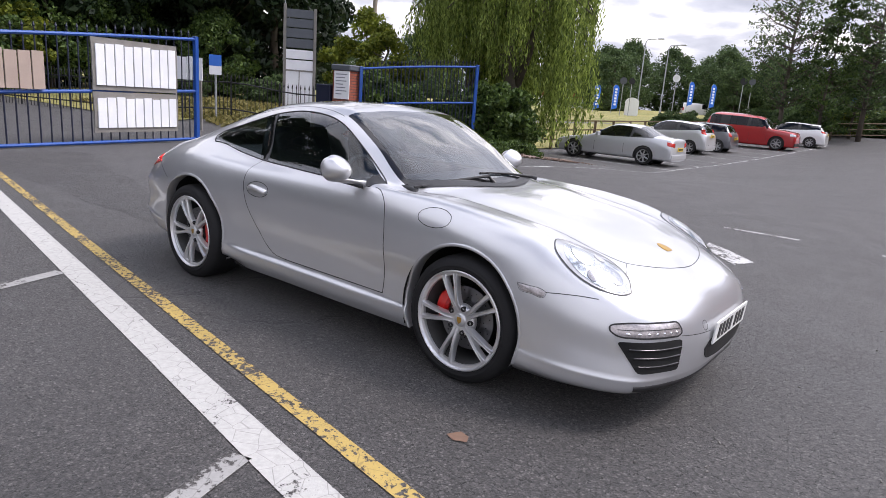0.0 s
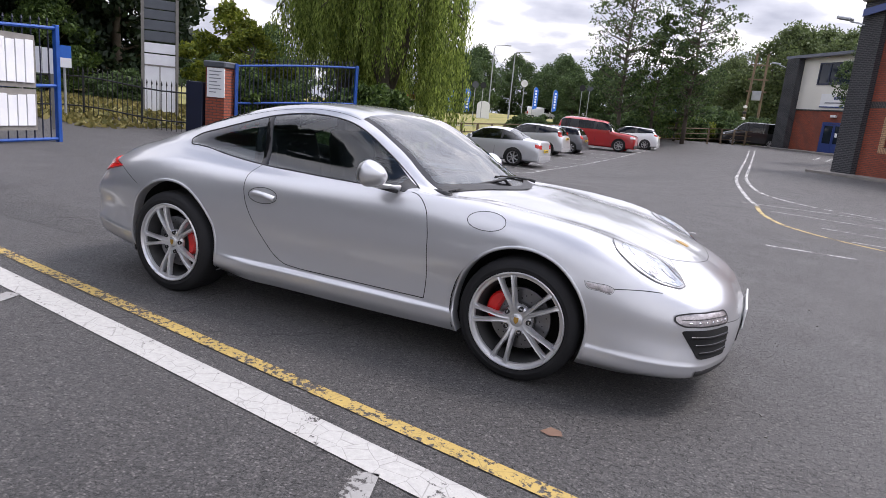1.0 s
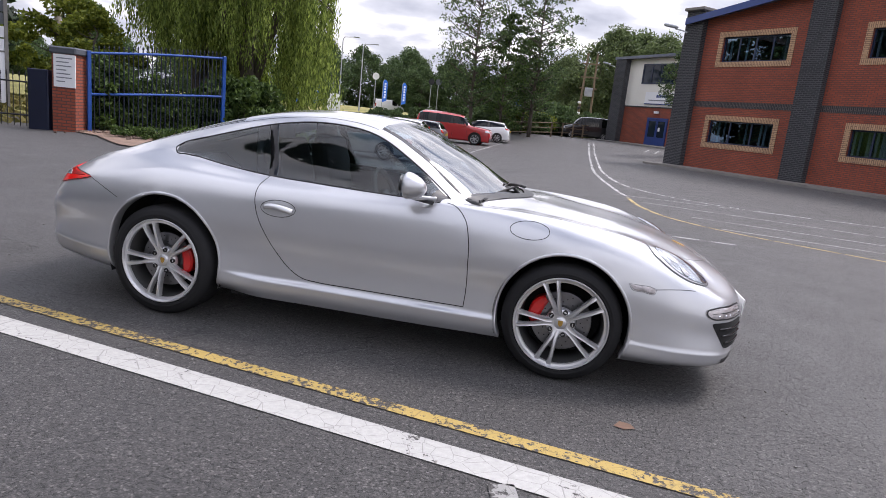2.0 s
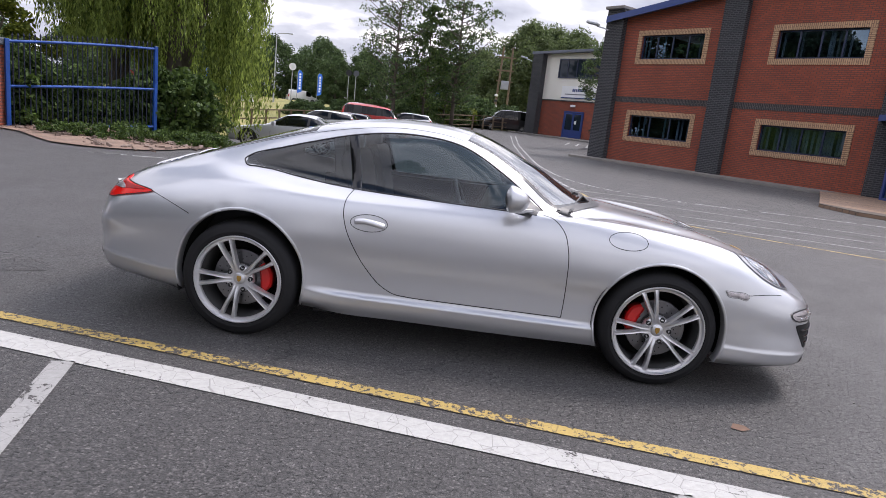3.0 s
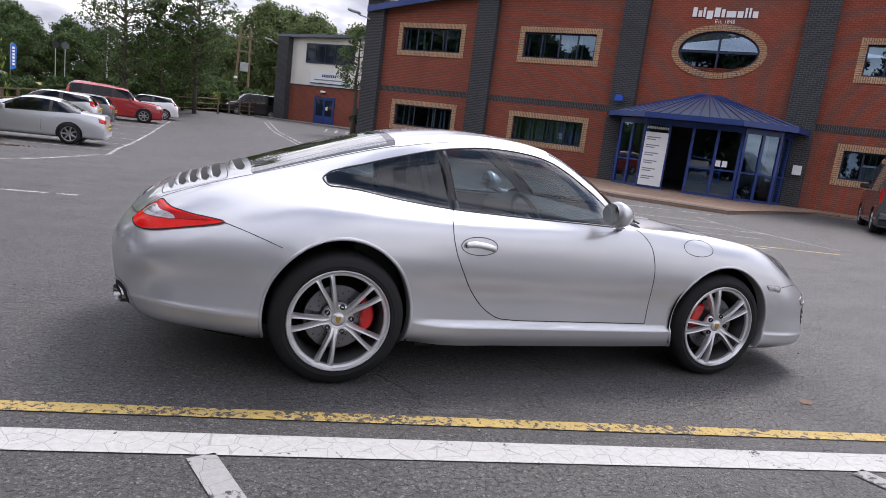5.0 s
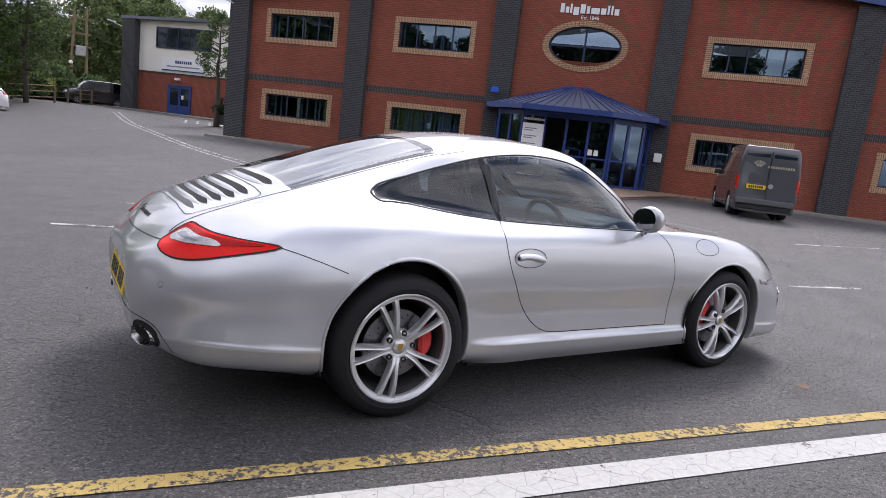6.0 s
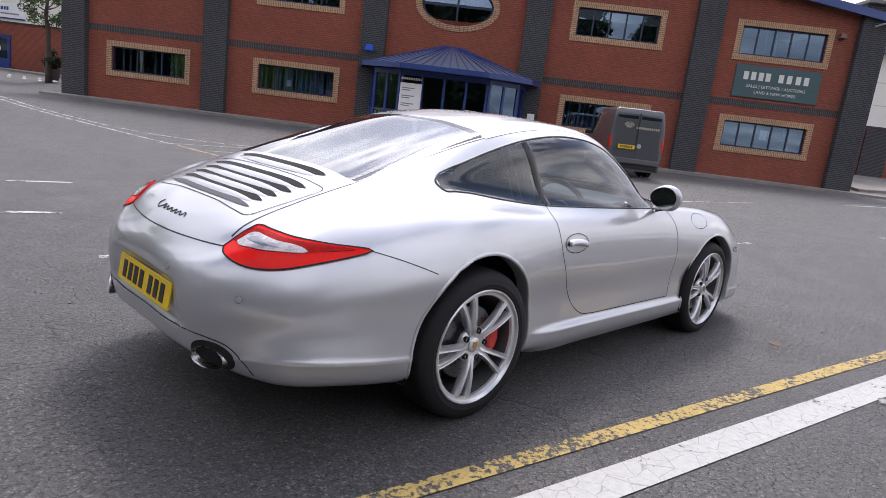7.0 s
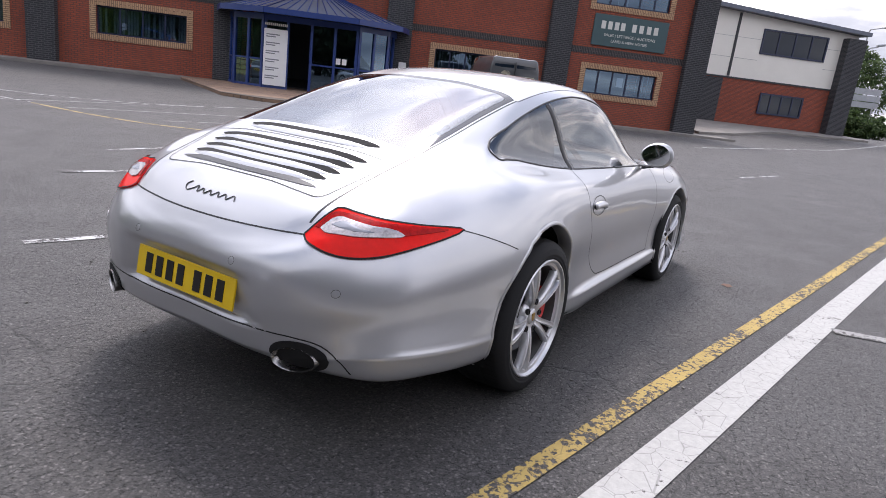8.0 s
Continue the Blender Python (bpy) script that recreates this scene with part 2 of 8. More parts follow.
def asphalt_mat(name, base, grain=96, rugged=1.0):
    m, nt, b = blank(name)
    co = nt.nodes.new("ShaderNodeTexCoord").outputs["Object"]
    big, patch, grit = noise_of(nt, 0.30, 7, 0.62, co), noise_of(nt, 1.9, 6, 0.62, co), noise_of(nt, grain, 3, 0.75, co)
    blotch = noise_of(nt, 7.0, 5, 0.65, co)
    f = op(nt, "ADD", op(nt, "ADD", op(nt, "MULTIPLY", big, 0.5), op(nt, "MULTIPLY", patch, 0.3)), op(nt, "MULTIPLY", blotch, 0.2))
    col = ramp(nt, f, [(0.36, tuple(c * 0.62 for c in base)), (0.50, base), (0.64, tuple(c * 1.26 for c in base))])
    coarse = noise_of(nt, 46, 4, 0.72, co)
    chips = node(nt, "ShaderNodeTexVoronoi", Scale=grain * 1.15, Vector=co)
    tone = nt.nodes.new("ShaderNodeSeparateColor")
    nt.links.new(chips.outputs["Color"], tone.inputs[0])
    stone = ramp(nt, tone.outputs[0], [(0.0, 0.40), (0.55, 0.85), (0.80, 1.25), (0.93, 1.8), (0.98, 2.7)])
    joint = ramp(nt, chips.outputs["Distance"], [(0.42, 1.0), (0.72, 0.42)])
    pits = ramp(nt, coarse, [(0.405, 0.05), (0.45, 1.0)])
    # fine wandering cracks, sealed dark, only here and there
    warp = nt.nodes.new("ShaderNodeVectorMath")
    warp.operation = "ADD"
    wob = node(nt, "ShaderNodeTexNoise", Scale=0.9, Detail=5.0, Roughness=0.65, Vector=co)
    nt.links.new(co, warp.inputs[0])
    nt.links.new(wob.outputs["Color"], warp.inputs[1])
    cells = node(nt, "ShaderNodeTexVoronoi", Scale=0.28, Vector=warp.outputs[0])
    cells.feature = "DISTANCE_TO_EDGE"
    crack = op(nt, "MULTIPLY", ramp(nt, cells.outputs["Distance"], [(0.002, 1.0), (0.0045, 0.0)]), ramp(nt, noise_of(nt, 0.5, 3, 0.5, co), [(0.50, 0.0), (0.60, 1.0)]))
    dark = op(nt, "SUBTRACT", 1.0, op(nt, "MULTIPLY", crack, 0.65))
    for factor in (stone, joint, pits, dark):
        mul = nt.nodes.new("ShaderNodeVectorMath")
        mul.operation = "MULTIPLY"
        nt.links.new(col, mul.inputs[0])
        nt.links.new(factor, mul.inputs[1])
        col = mul.outputs[0]
    put(nt, b, Base_Color=col, Roughness=ramp(nt, patch, [(0.3, 0.62), (0.7, 0.82)]), Specular_IOR_Level=0.60, Sheen_Weight=0.12, Sheen_Roughness=0.45)
    relief = op(nt, "SUBTRACT", op(nt, "ADD", op(nt, "MULTIPLY", grit, 0.6), op(nt, "MULTIPLY", pits, 0.6)), op(nt, "MULTIPLY", crack, 0.8))
    put(nt, b, Normal=bump_of(nt, relief, 0.9, 0.005 * rugged))
    return m


def worn_paint(name, colour, wear, base, broad=0.55):
    """Road paint that has cracked and worn through to the asphalt."""
    m, nt, b = blank(name)
    co = nt.nodes.new("ShaderNodeTexCoord").outputs["Object"]
    big, fine = noise_of(nt, 3.5, 6, 0.65, co), noise_of(nt, 34, 5, 0.7, co)
    crack = node(nt, "ShaderNodeTexVoronoi", Scale=11.0, Vector=co)
    crack.feature = "DISTANCE_TO_EDGE"
    f = op(nt, "ADD", op(nt, "MULTIPLY", big, broad), op(nt, "MULTIPLY", fine, 1 - broad))
    lost = ramp(nt, f, [(wear, 0.0), (wear + 0.035, 1.0)])
    line = ramp(nt, crack.outputs["Distance"], [(0.008, 1.0), (0.022, 0.0)])
    gone = op(nt, "MAXIMUM", lost, op(nt, "MULTIPLY", line, 0.35))
    tone = ramp(nt, fine, [(0.3, tuple(c * 0.78 for c in colour)), (0.7, colour)])
    grit = ramp(nt, noise_of(nt, 95, 3, 0.7, co), [(0.42, tuple(c * 0.6 for c in base)), (0.68, tuple(c * 1.9 for c in base))])
    put(nt, b, Base_Color=mix(nt, gone, tone, grit), Roughness=0.75, Normal=bump_of(nt, op(nt, "SUBTRACT", noise_of(nt, 95, 3, 0.7, co), gone), 0.5, 0.003))
    return m


ASPHALT_TONE = (0.0475, 0.0438, 0.0422)
ASPHALT = asphalt_mat("worn_asphalt", ASPHALT_TONE)
ASPHALT_OLD = asphalt_mat("older_rough_asphalt", (0.040, 0.0365, 0.0345), 46, 2.6)
ASPHALT_DARK = asphalt_mat("newer_dark_asphalt", (0.042, 0.039, 0.038))
WHITE_LINE = worn_paint("white_road_paint", (0.44, 0.435, 0.415), 0.585, ASPHALT_TONE)
YELLOW_LINE = worn_paint("yellow_road_paint", (0.46, 0.325, 0.095), 0.496, ASPHALT_TONE, 0.34)
WHITE_SOFT = worn_paint("thin_white_road_paint", (0.52, 0.52, 0.51), 0.50, ASPHALT_TONE)
YELLOW_SOFT = worn_paint("thin_yellow_road_paint", (0.50, 0.38, 0.16), 0.53, ASPHALT_TONE)
FADED_SOFT = worn_paint("worn_white_road_paint", (0.42, 0.42, 0.41), 0.52, ASPHALT_TONE)
FADED_LINE = worn_paint("faded_white_road_paint", (0.31, 0.305, 0.295), 0.53, ASPHALT_TONE)


def grass_mat(name, a, b_):
    m, nt, b = blank(name)
    co = nt.nodes.new("ShaderNodeTexCoord").outputs["Object"]
    f = op(nt, "ADD", op(nt, "MULTIPLY", noise_of(nt, 0.25, 6, 0.6, co), 0.5), op(nt, "MULTIPLY", noise_of(nt, 14, 4, 0.7, co), 0.5))
    put(nt, b, Base_Color=ramp(nt, f, [(0.35, a), (0.65, b_)]), Roughness=0.9, Normal=bump_of(nt, noise_of(nt, 40, 3, 0.7, co), 0.8, 0.05))
    return m


MEADOW = grass_mat("dry_meadow_grass", (0.13, 0.14, 0.036), (0.33, 0.285, 0.10))
EARTH = surface("verge_earth_and_rubble", (0.20, 0.135, 0.10), 0.95, vary=0.4, scale=2.5, fine=22, bump=0.02)


def spaced(lo, hi, fine_lo, fine_hi, step, grow=1.35):
    a = list(np.arange(fine_lo, fine_hi + step / 2, step))
    d = step
    while a[-1] < hi:
        d *= grow
        a.append(min(hi, a[-1] + d))
    d = step
    while a[0] > lo:
        d *= grow
        a.insert(0, max(lo, a[0] - d))
    return a


def sheet(name, xs, ys, z_of, material, label, category, keep=None):
    """A sheet of ground over a grid."""
    verts = [(x, y, z_of(x, y)) for y in ys for x in xs]
    n = len(xs)
    faces = [(j * n + i, j * n + i + 1, (j + 1) * n + i + 1, (j + 1) * n + i) for j in range(len(ys) - 1) for i in range(n - 1)
             if keep is None or keep((xs[i] + xs[i + 1]) / 2, (ys[j] + ys[j + 1]) / 2)]
    me = bpy.data.meshes.new(name)
    me.from_pydata(verts, [], faces)
    me.materials.append(material)
    me.shade_smooth()
    return tagged(new(name, me), label, category, kind="structure")


sheet("ground", spaced(-900, 900, -45, 55, .6), spaced(-900, 900, -45, 75, .6), lambda x, y: ground_z(x, y), ASPHALT, "worn grey asphalt car park with patches and grit", "asphalt")


def flat_patch(name, outline, lift, material, label, category, parent=None, kind="structure", step=0.5):
    """A thin layer that follows the ground inside an outline of (x, y)."""
    bm = bmesh.new()
    vs = [bm.verts.new((x, y, 0)) for x, y in outline]
    bm.faces.new(vs)
    lo = [min(p[k] for p in outline) for k in (0, 1)]
    hi = [max(p[k] for p in outline) for k in (0, 1)]
    for k in (0, 1):
        c = lo[k] + step
        while c < hi[k]:
            no = Vector((1, 0, 0)) if k == 0 else Vector((0, 1, 0))
            bmesh.ops.bisect_plane(bm, geom=list(bm.verts) + list(bm.edges) + list(bm.faces), plane_co=no * c, plane_no=no)
            c += step
    for v in bm.verts:
        v.co.z = ground_z(v.co.x, v.co.y) + lift
    for f in bm.faces:
        if f.normal.z < 0:
            f.normal_flip()
    ob = part(name, bm, material, parent)
    if parent is None:
        tagged(ob, label, category, kind=kind)
    return ob


def stripe(name, pts, width, material, label="", lift=0.005):
    """A painted line through (x, y) points."""
    path = spline_xy(pts)
    bm = bmesh.new()
    rows = []
    for i, p in enumerate(path):
        d = path[min(i + 1, len(path) - 1)] - path[max(i - 1, 0)]
        s = Vector((-d[1], d[0])).normalized() * width / 2
        rows.append([bm.verts.new((p[0] + k * s[0], p[1] + k * s[1], ground_z(p[0] + k * s[0], p[1] + k * s[1]) + lift)) for k in (-1, 1)])
    for a, b in zip(rows, rows[1:]):
        bm.faces.new((a[0], a[1], b[1], b[0]))
    ob = part(name, bm, material)
    return tagged(ob, label or "painted line on the asphalt", "road marking", kind="structure")


def spline_xy(pts):
    if len(pts) == 2:
        a, b = np.array(pts[0], float), np.array(pts[1], float)
        n = max(2, int(np.linalg.norm(b - a) / 0.5))
        return [a + (b - a) * k / n for k in range(n + 1)]
    p = [np.array(q, float) for q in pts]
    out = []
    for i in range(len(p) - 1):
        a, b = p[i], p[i + 1]
        ta = (p[i + 1] - p[max(i - 1, 0)]) / 2
        tb = (p[min(i + 2, len(p) - 1)] - p[i]) / 2
        for k in range(8):
            t = k / 8
            out.append((2 * t**3 - 3 * t**2 + 1) * a + (t**3 - 2 * t**2 + t) * ta + (3 * t**2 - 2 * t**3) * b + (t**3 - t**2) * tb)
    return out + [p[-1]]


def edge_line(x):
    return -1.49 - 0.145 * x


stripe("white_bay_line", [(-14, edge_line(-14)), (14, edge_line(14))], 0.165, WHITE_LINE, "cracked white line along the bays")
stripe("yellow_line", [(-14, edge_line(-14) + .27), (14, edge_line(14) + .27)], 0.085, YELLOW_LINE, "worn yellow line beside the white one")
for k in range(-3, 5):
    x = -0.585 + 2.81 * k
    y = edge_line(x) - .09
    stripe("bay_divider", [(x, y), (x + .32 * 4.5, y - .95 * 4.5)], 0.105, FADED_LINE, "faded white bay divider")


# ---- the brick office building ----
def brick_mat(name, tones, mortar, bw=0.225, bh=0.075, gap=0.012, upright=False, bump=0.004):
    m, nt, b = blank(name)
    co = nt.nodes.new("ShaderNodeTexCoord").outputs["Object"]
    sep = nt.nodes.new("ShaderNodeSeparateXYZ")
    nt.links.new(co, sep.inputs[0])
    uu = op(nt, "ADD", sep.outputs[0], op(nt, "MULTIPLY", sep.outputs[1], 1.0))
    cmb = nt.nodes.new("ShaderNodeCombineXYZ")
    nt.links.new(sep.outputs[2] if upright else uu, cmb.inputs[0])
    nt.links.new(uu if upright else sep.outputs[2], cmb.inputs[1])
    br = node(nt, "ShaderNodeTexBrick", Scale=1.0, Mortar_Size=gap, Mortar_Smooth=0.2, Brick_Width=bw, Row_Height=bh, Bias=0.0, Vector=cmb.outputs[0],
              Color1=(*tones[0], 1), Color2=(*tones[1], 1), Mortar=(*mortar, 1))
    stain = noise_of(nt, 0.5, 6, 0.6, co)
    grain = noise_of(nt, 55, 3, 0.6, co)
    shade = ramp(nt, op(nt, "ADD", op(nt, "MULTIPLY", stain, 0.6), op(nt, "MULTIPLY", grain, 0.4)), [(0.3, 0.78), (0.7, 1.18)])
    mul = nt.nodes.new("ShaderNodeVectorMath")
    mul.operation = "MULTIPLY"
    nt.links.new(br.outputs["Color"], mul.inputs[0])
    nt.links.new(shade, mul.inputs[1])
    put(nt, b, Base_Color=mul.outputs[0], Roughness=0.88, Normal=bump_of(nt, op(nt, "SUBTRACT", op(nt, "MULTIPLY", grain, 0.3), br.outputs["Fac"]), 0.8, bump))
    return m


BRICK_RED = brick_mat("red_facing_brick", ((0.335, 0.080, 0.040), (0.255, 0.061, 0.034)), (0.125, 0.055, 0.045), gap=0.014, bump=0.008)
BRICK_DARK = brick_mat("dark_blue_grey_brick", ((0.036, 0.038, 0.045), (0.022, 0.024, 0.029)), (0.085, 0.085, 0.088), gap=0.014, bump=0.008)
BRICK_BAND = brick_mat("dark_soldier_brick", ((0.045, 0.044, 0.048), (0.028, 0.029, 0.033)), (0.11, 0.095, 0.088), bw=0.30, bh=0.075, upright=True)
BRICK_BUFF = brick_mat("buff_surround_brick", ((0.52, 0.33, 0.19), (0.43, 0.26, 0.15)), (0.20, 0.125, 0.085), bw=0.30, bh=0.075, upright=True, gap=0.014)
BRICK_BUFF_SIDE = brick_mat("buff_surround_brick_side", ((0.52, 0.33, 0.19), (0.43, 0.26, 0.15)), (0.20, 0.125, 0.085), bw=0.30, bh=0.075, gap=0.014)
BLUE_METAL = surface("dark_blue_powder_coat", (0.014, 0.042, 0.185), 0.42, vary=0.12, coat=0.3)
BLUE_ROOF = surface("blue_grey_sheet_roof", (0.10, 0.115, 0.155), 0.38, vary=0.2, coat=0.2)
FRAME_DARK = surface("dark_blue_window_frame", (0.012, 0.020, 0.055), 0.4, vary=0.15)
WINDOW_GLASS = glass_mat("office_window_glass", (0.26, 0.34, 0.43), base=0.20, shine=(0.56, 0.78, 1.0))
CLADDING = surface("white_cladding_panel", (0.74, 0.72, 0.66), 0.5, vary=0.06, scale=0.7)
ROOM_GREY = surface("office_interior_paint", (0.22, 0.23, 0.23), 0.8, vary=0.2, scale=0.8)
BLIND = surface("pale_vertical_blind", (0.38, 0.42, 0.44), 0.8, vary=0.15)
PAVER = brick_mat("buff_block_paving", ((0.30, 0.19, 0.125), (0.21, 0.14, 0.10)), (0.10, 0.08, 0.065), bw=0.20, bh=0.10)
CONCRETE = surface("weathered_concrete", (0.21, 0.195, 0.18), 0.9, vary=0.25, scale=1.2, fine=40, bump=0.004)
SIGN_WHITE = surface("white_sign_board", (0.78, 0.79, 0.80), 0.5, vary=0.05)
SIGN_TEAL = surface("slate_teal_sign_board", (0.040, 0.085, 0.095), 0.5, vary=0.1)
SIGN_LETTER = surface("silver_sign_letter", (0.62, 0.62, 0.58), 0.4, vary=0.05)
LETTER_GREY = surface("grey_sign_print", (0.22, 0.23, 0.26), 0.6, vary=0.1)

MIDU, BAY = -1.70, 6.62
EAVE, PITCH = 6.86, 0.148


def roof_z(u):
    return EAVE + PITCH * (17.2 - abs(u - MIDU))


office = tagged(new("office_building"), "two-storey red brick office with dark brick pilasters and blue trim", "building")
office.matrix_basis = OFFICE
W0, W1 = MIDU - 16.4, MIDU + 16.4
UP, LOW = (4.852, 6.418), (1.165, 2.665)
BAYS = [MIDU + k * BAY for k in (-2, -1, 1, 2)]
OPEN = [(c - 1.66, c + 1.66, z0 + .23, z1 - .23) for c in BAYS for z0, z1 in (LOW, UP)]
bm = bmesh.new()
us = sorted({W0, W1, MIDU - 2.45, MIDU + 2.45, *[o[0] for o in OPEN], *[o[1] for o in OPEN]})
zs = sorted({0.0, 3.05, 3.28, *[o[2] for o in OPEN], *[o[3] for o in OPEN]})
grid = {}


def wall_v(u, z):
    key = (round(u, 4), round(z, 4))
    if key not in grid:
        grid[key] = bm.verts.new((u, 0, z))
    return grid[key]


ENTR = (MIDU - 2.45, MIDU + 2.45)
for a, b in zip(us, us[1:]):
    for c, d in zip(zs, zs[1:]):
        if any(o[0] <= (a + b) / 2 <= o[1] and o[2] <= (c + d) / 2 <= o[3] for o in OPEN):
            continue
        if a >= ENTR[0] - .01 and b <= ENTR[1] + .01 and (d < 3.06 or c > 3.9):
            continue
        bm.faces.new([wall_v(*q) for q in ((a, c), (b, c), (b, d), (a, d))])
    top = zs[-1]
    if not (a >= ENTR[0] - .01 and b <= ENTR[1] + .01):
        bm.faces.new([wall_v(a, top), wall_v(b, top), bm.verts.new((b, 0, roof_z(b))), bm.verts.new((a, 0, roof_z(a)))])
# centre bay with the oval opening
first = min(z for z in zs if z > 3.28)
OV = (MIDU, 5.70, 1.50, 0.80)
n = 48
el = [bm.verts.new((x, 0, z)) for x, z in oval(*OV, n)]
bx = []
for k in range(n):
    a = 2 * math.pi * k / n
    cx, sz = math.cos(a), math.sin(a)
    z_lo, z_hi = first, roof_z(MIDU + 2.45)
    sx = 2.45 / abs(cx) if abs(cx) > 1e-6 else 1e9
    sy = ((z_hi - OV[1]) if sz > 0 else (OV[1] - z_lo)) / abs(sz) if abs(sz) > 1e-6 else 1e9
    s = min(sx, sy)
    bx.append(bm.verts.new((MIDU + s * cx, 0, OV[1] + s * sz)))
for sx, z_c in ((-1, first), (1, first), (-1, roof_z(MIDU + 2.45)), (1, roof_z(MIDU + 2.45))):
    corner = Vector((MIDU + sx * 2.45, 0, z_c))
    min(bx, key=lambda q: (q.co - corner).length).co = corner
for k in range(n):
    bm.faces.new((el[k], el[(k + 1) % n], bx[(k + 1) % n], bx[k]))
bm.faces.new([bm.verts.new(q) for q in ((MIDU - 2.45, 0, roof_z(MIDU + 2.45)), (MIDU + 2.45, 0, roof_z(MIDU + 2.45)), (MIDU, 0, roof_z(MIDU)))])
bmesh.ops.remove_doubles(bm, verts=bm.verts, dist=0.001)
bmesh.ops.recalc_face_normals(bm, faces=bm.faces)
ext = bmesh.ops.extrude_face_region(bm, geom=list(bm.faces))
bmesh.ops.translate(bm, verts=[e for e in ext["geom"] if isinstance(e, bmesh.types.BMVert)], vec=(0, 0.30, 0))
part("front_wall", bm, BRICK_RED, office)
bm = bmesh.new()
box(bm, W0, .3, 0, W0 + .3, 16, EAVE - .1)
part("side_wall", bm, BRICK_RED, office)
bm = bmesh.new()
box(bm, W1 - .3, .3, 0, W1, 16, EAVE - .1)
part("side_wall", bm, BRICK_RED, office)
bm = bmesh.new()
box(bm, W0, 15.7, 0, W1, 16, EAVE - .1)
part("back_wall", bm, BRICK_RED, office)
for z0, z1, name in ((0.02, .12, "lower_floor"), (3.35, 3.75, "upper_floor")):
    bm = bmesh.new()
    box(bm, W0 + .3, .31, z0, W1 - .3, 15.7, z1)
    part(name, bm, ROOM_GREY, office)
bm = bmesh.new()
box(bm, W0 + .3, 6.0, .12, W1 - .3, 6.15, 3.34)
box(bm, W0 + .3, 6.0, 3.76, W1 - .3, 6.15, 6.7)
part("partition", bm, ROOM_GREY, office)
# roof with blue fascia
for s in (-1, 1):
    bm = bmesh.new()
    u0, u1 = MIDU + s * 16.9, MIDU
    prism(bm, [(u0, roof_z(u0)), (u1, roof_z(u1)), (u1, roof_z(u1) + .16), (u0, roof_z(u0) + .16)], -.45, 16.4)
    part("roof", bm, BLUE_ROOF, office)
    bm = bmesh.new()
    prism(bm, [(u0, roof_z(u0) - .10), (u1, roof_z(u1) - .10), (u1, roof_z(u1) + .20), (u0, roof_z(u0) + .20)], -.50, -.45)
    part("fascia", bm, BLUE_METAL, office, "blue metal fascia")
# pilasters
for k, c in enumerate([MIDU + s * q for q in (3.37, 10.18, 16.50) for s in (-1, 1)]):
    end = abs(c - MIDU) > 15
    bm = bmesh.new()
    top = 7.45 if end else roof_z(c) - .10
    box(bm, c - .52, -.30, 0, c + .52, 0.003 if not end else 1.2, top)
    pil = part("pilaster", bm, BRICK_DARK, office, "dark blue-grey brick pilaster")
    if end:
        bm = bmesh.new()
        box(bm, c - .58, -.48, top, c + .58, 1.26, top + .14)
        bevel_all(bm, .02, 1)
        part("coping", bm, CONCRETE, pil)
# soldier band between the pilasters
for a, b in ((-16.0, -10.7), (-9.66, -3.89), (3.89, 9.66), (10.7, 16.0)):
    bm = bmesh.new()
    box(bm, MIDU + a, -.012, 3.03, MIDU + b, .05, 3.29)
    part("brick_band", bm, BRICK_BAND, office, "band of dark upright bricks")


def office_window(c, half, z0, z1, lights, blinds):
    """Brick surround, frame, panes and blinds of one wide window."""
    w = new("window")
    w.parent = office
    for name, r, mt in (("surround_head", (c - half, z1 - .23, c + half, z1), BRICK_BUFF), ("surround_sill", (c - half, z0, c + half, z0 + .23), BRICK_BUFF),
                        ("surround_jamb", (c - half, z0 + .23, c - half + .23, z1 - .23), BRICK_BUFF_SIDE), ("surround_jamb", (c + half - .23, z0 + .23, c + half, z1 - .23), BRICK_BUFF_SIDE)):
        bm = bmesh.new()
        box(bm, r[0], -.03, r[1], r[2], .10, r[3])
        part(name, bm, mt, w, "buff brick surround")
    a, b, lo, hi = c - half + .23, c + half - .23, z0 + .23, z1 - .23
    bm = bmesh.new()
    ring_slab(bm, rect(a, lo, b, hi), rect(a + .06, lo + .06, b - .06, hi - .06), .10, .17)
    step = (b - a) / lights
    for k in range(1, lights):
        box(bm, a + k * step - .03, .102, lo + .06, a + k * step + .03, .168, hi - .06)
    part("window_frame", bm, FRAME_DARK, w)
    bm = bmesh.new()
    box(bm, a - .02, .02, lo - .03, b + .02, .12, lo + .012)
    part("window_sill", bm, FRAME_DARK, w)
    for k in range(lights):
        bm = bmesh.new()
        vs = [bm.verts.new((x, .135, z)) for x, z in rect(a + k * step + .02, lo + .05, a + (k + 1) * step - .02, hi - .05)]
        bm.faces.new(vs)
        p = part("pane", bm, WINDOW_GLASS, w)
        p.visible_shadow = False
    rnd = random.Random(int(c * 10) + int(z0 * 100))
    if blinds:
        x = a + .05
        while x < b - .1:
            if rnd.random() < blinds:
                ang = rnd.uniform(.4, 1.2)
                dx, dy = .045 * math.cos(ang), .045 * math.sin(ang)
                bm = bmesh.new()
                bm.faces.new([bm.verts.new(q) for q in ((x - dx, .32 - dy, lo + .05), (x + dx, .32 + dy, lo + .05), (x + dx, .32 + dy, hi - .02), (x - dx, .32 - dy, hi - .02))])
                part("blind_slat", bm, BLIND, w)
            x += .105
    return w


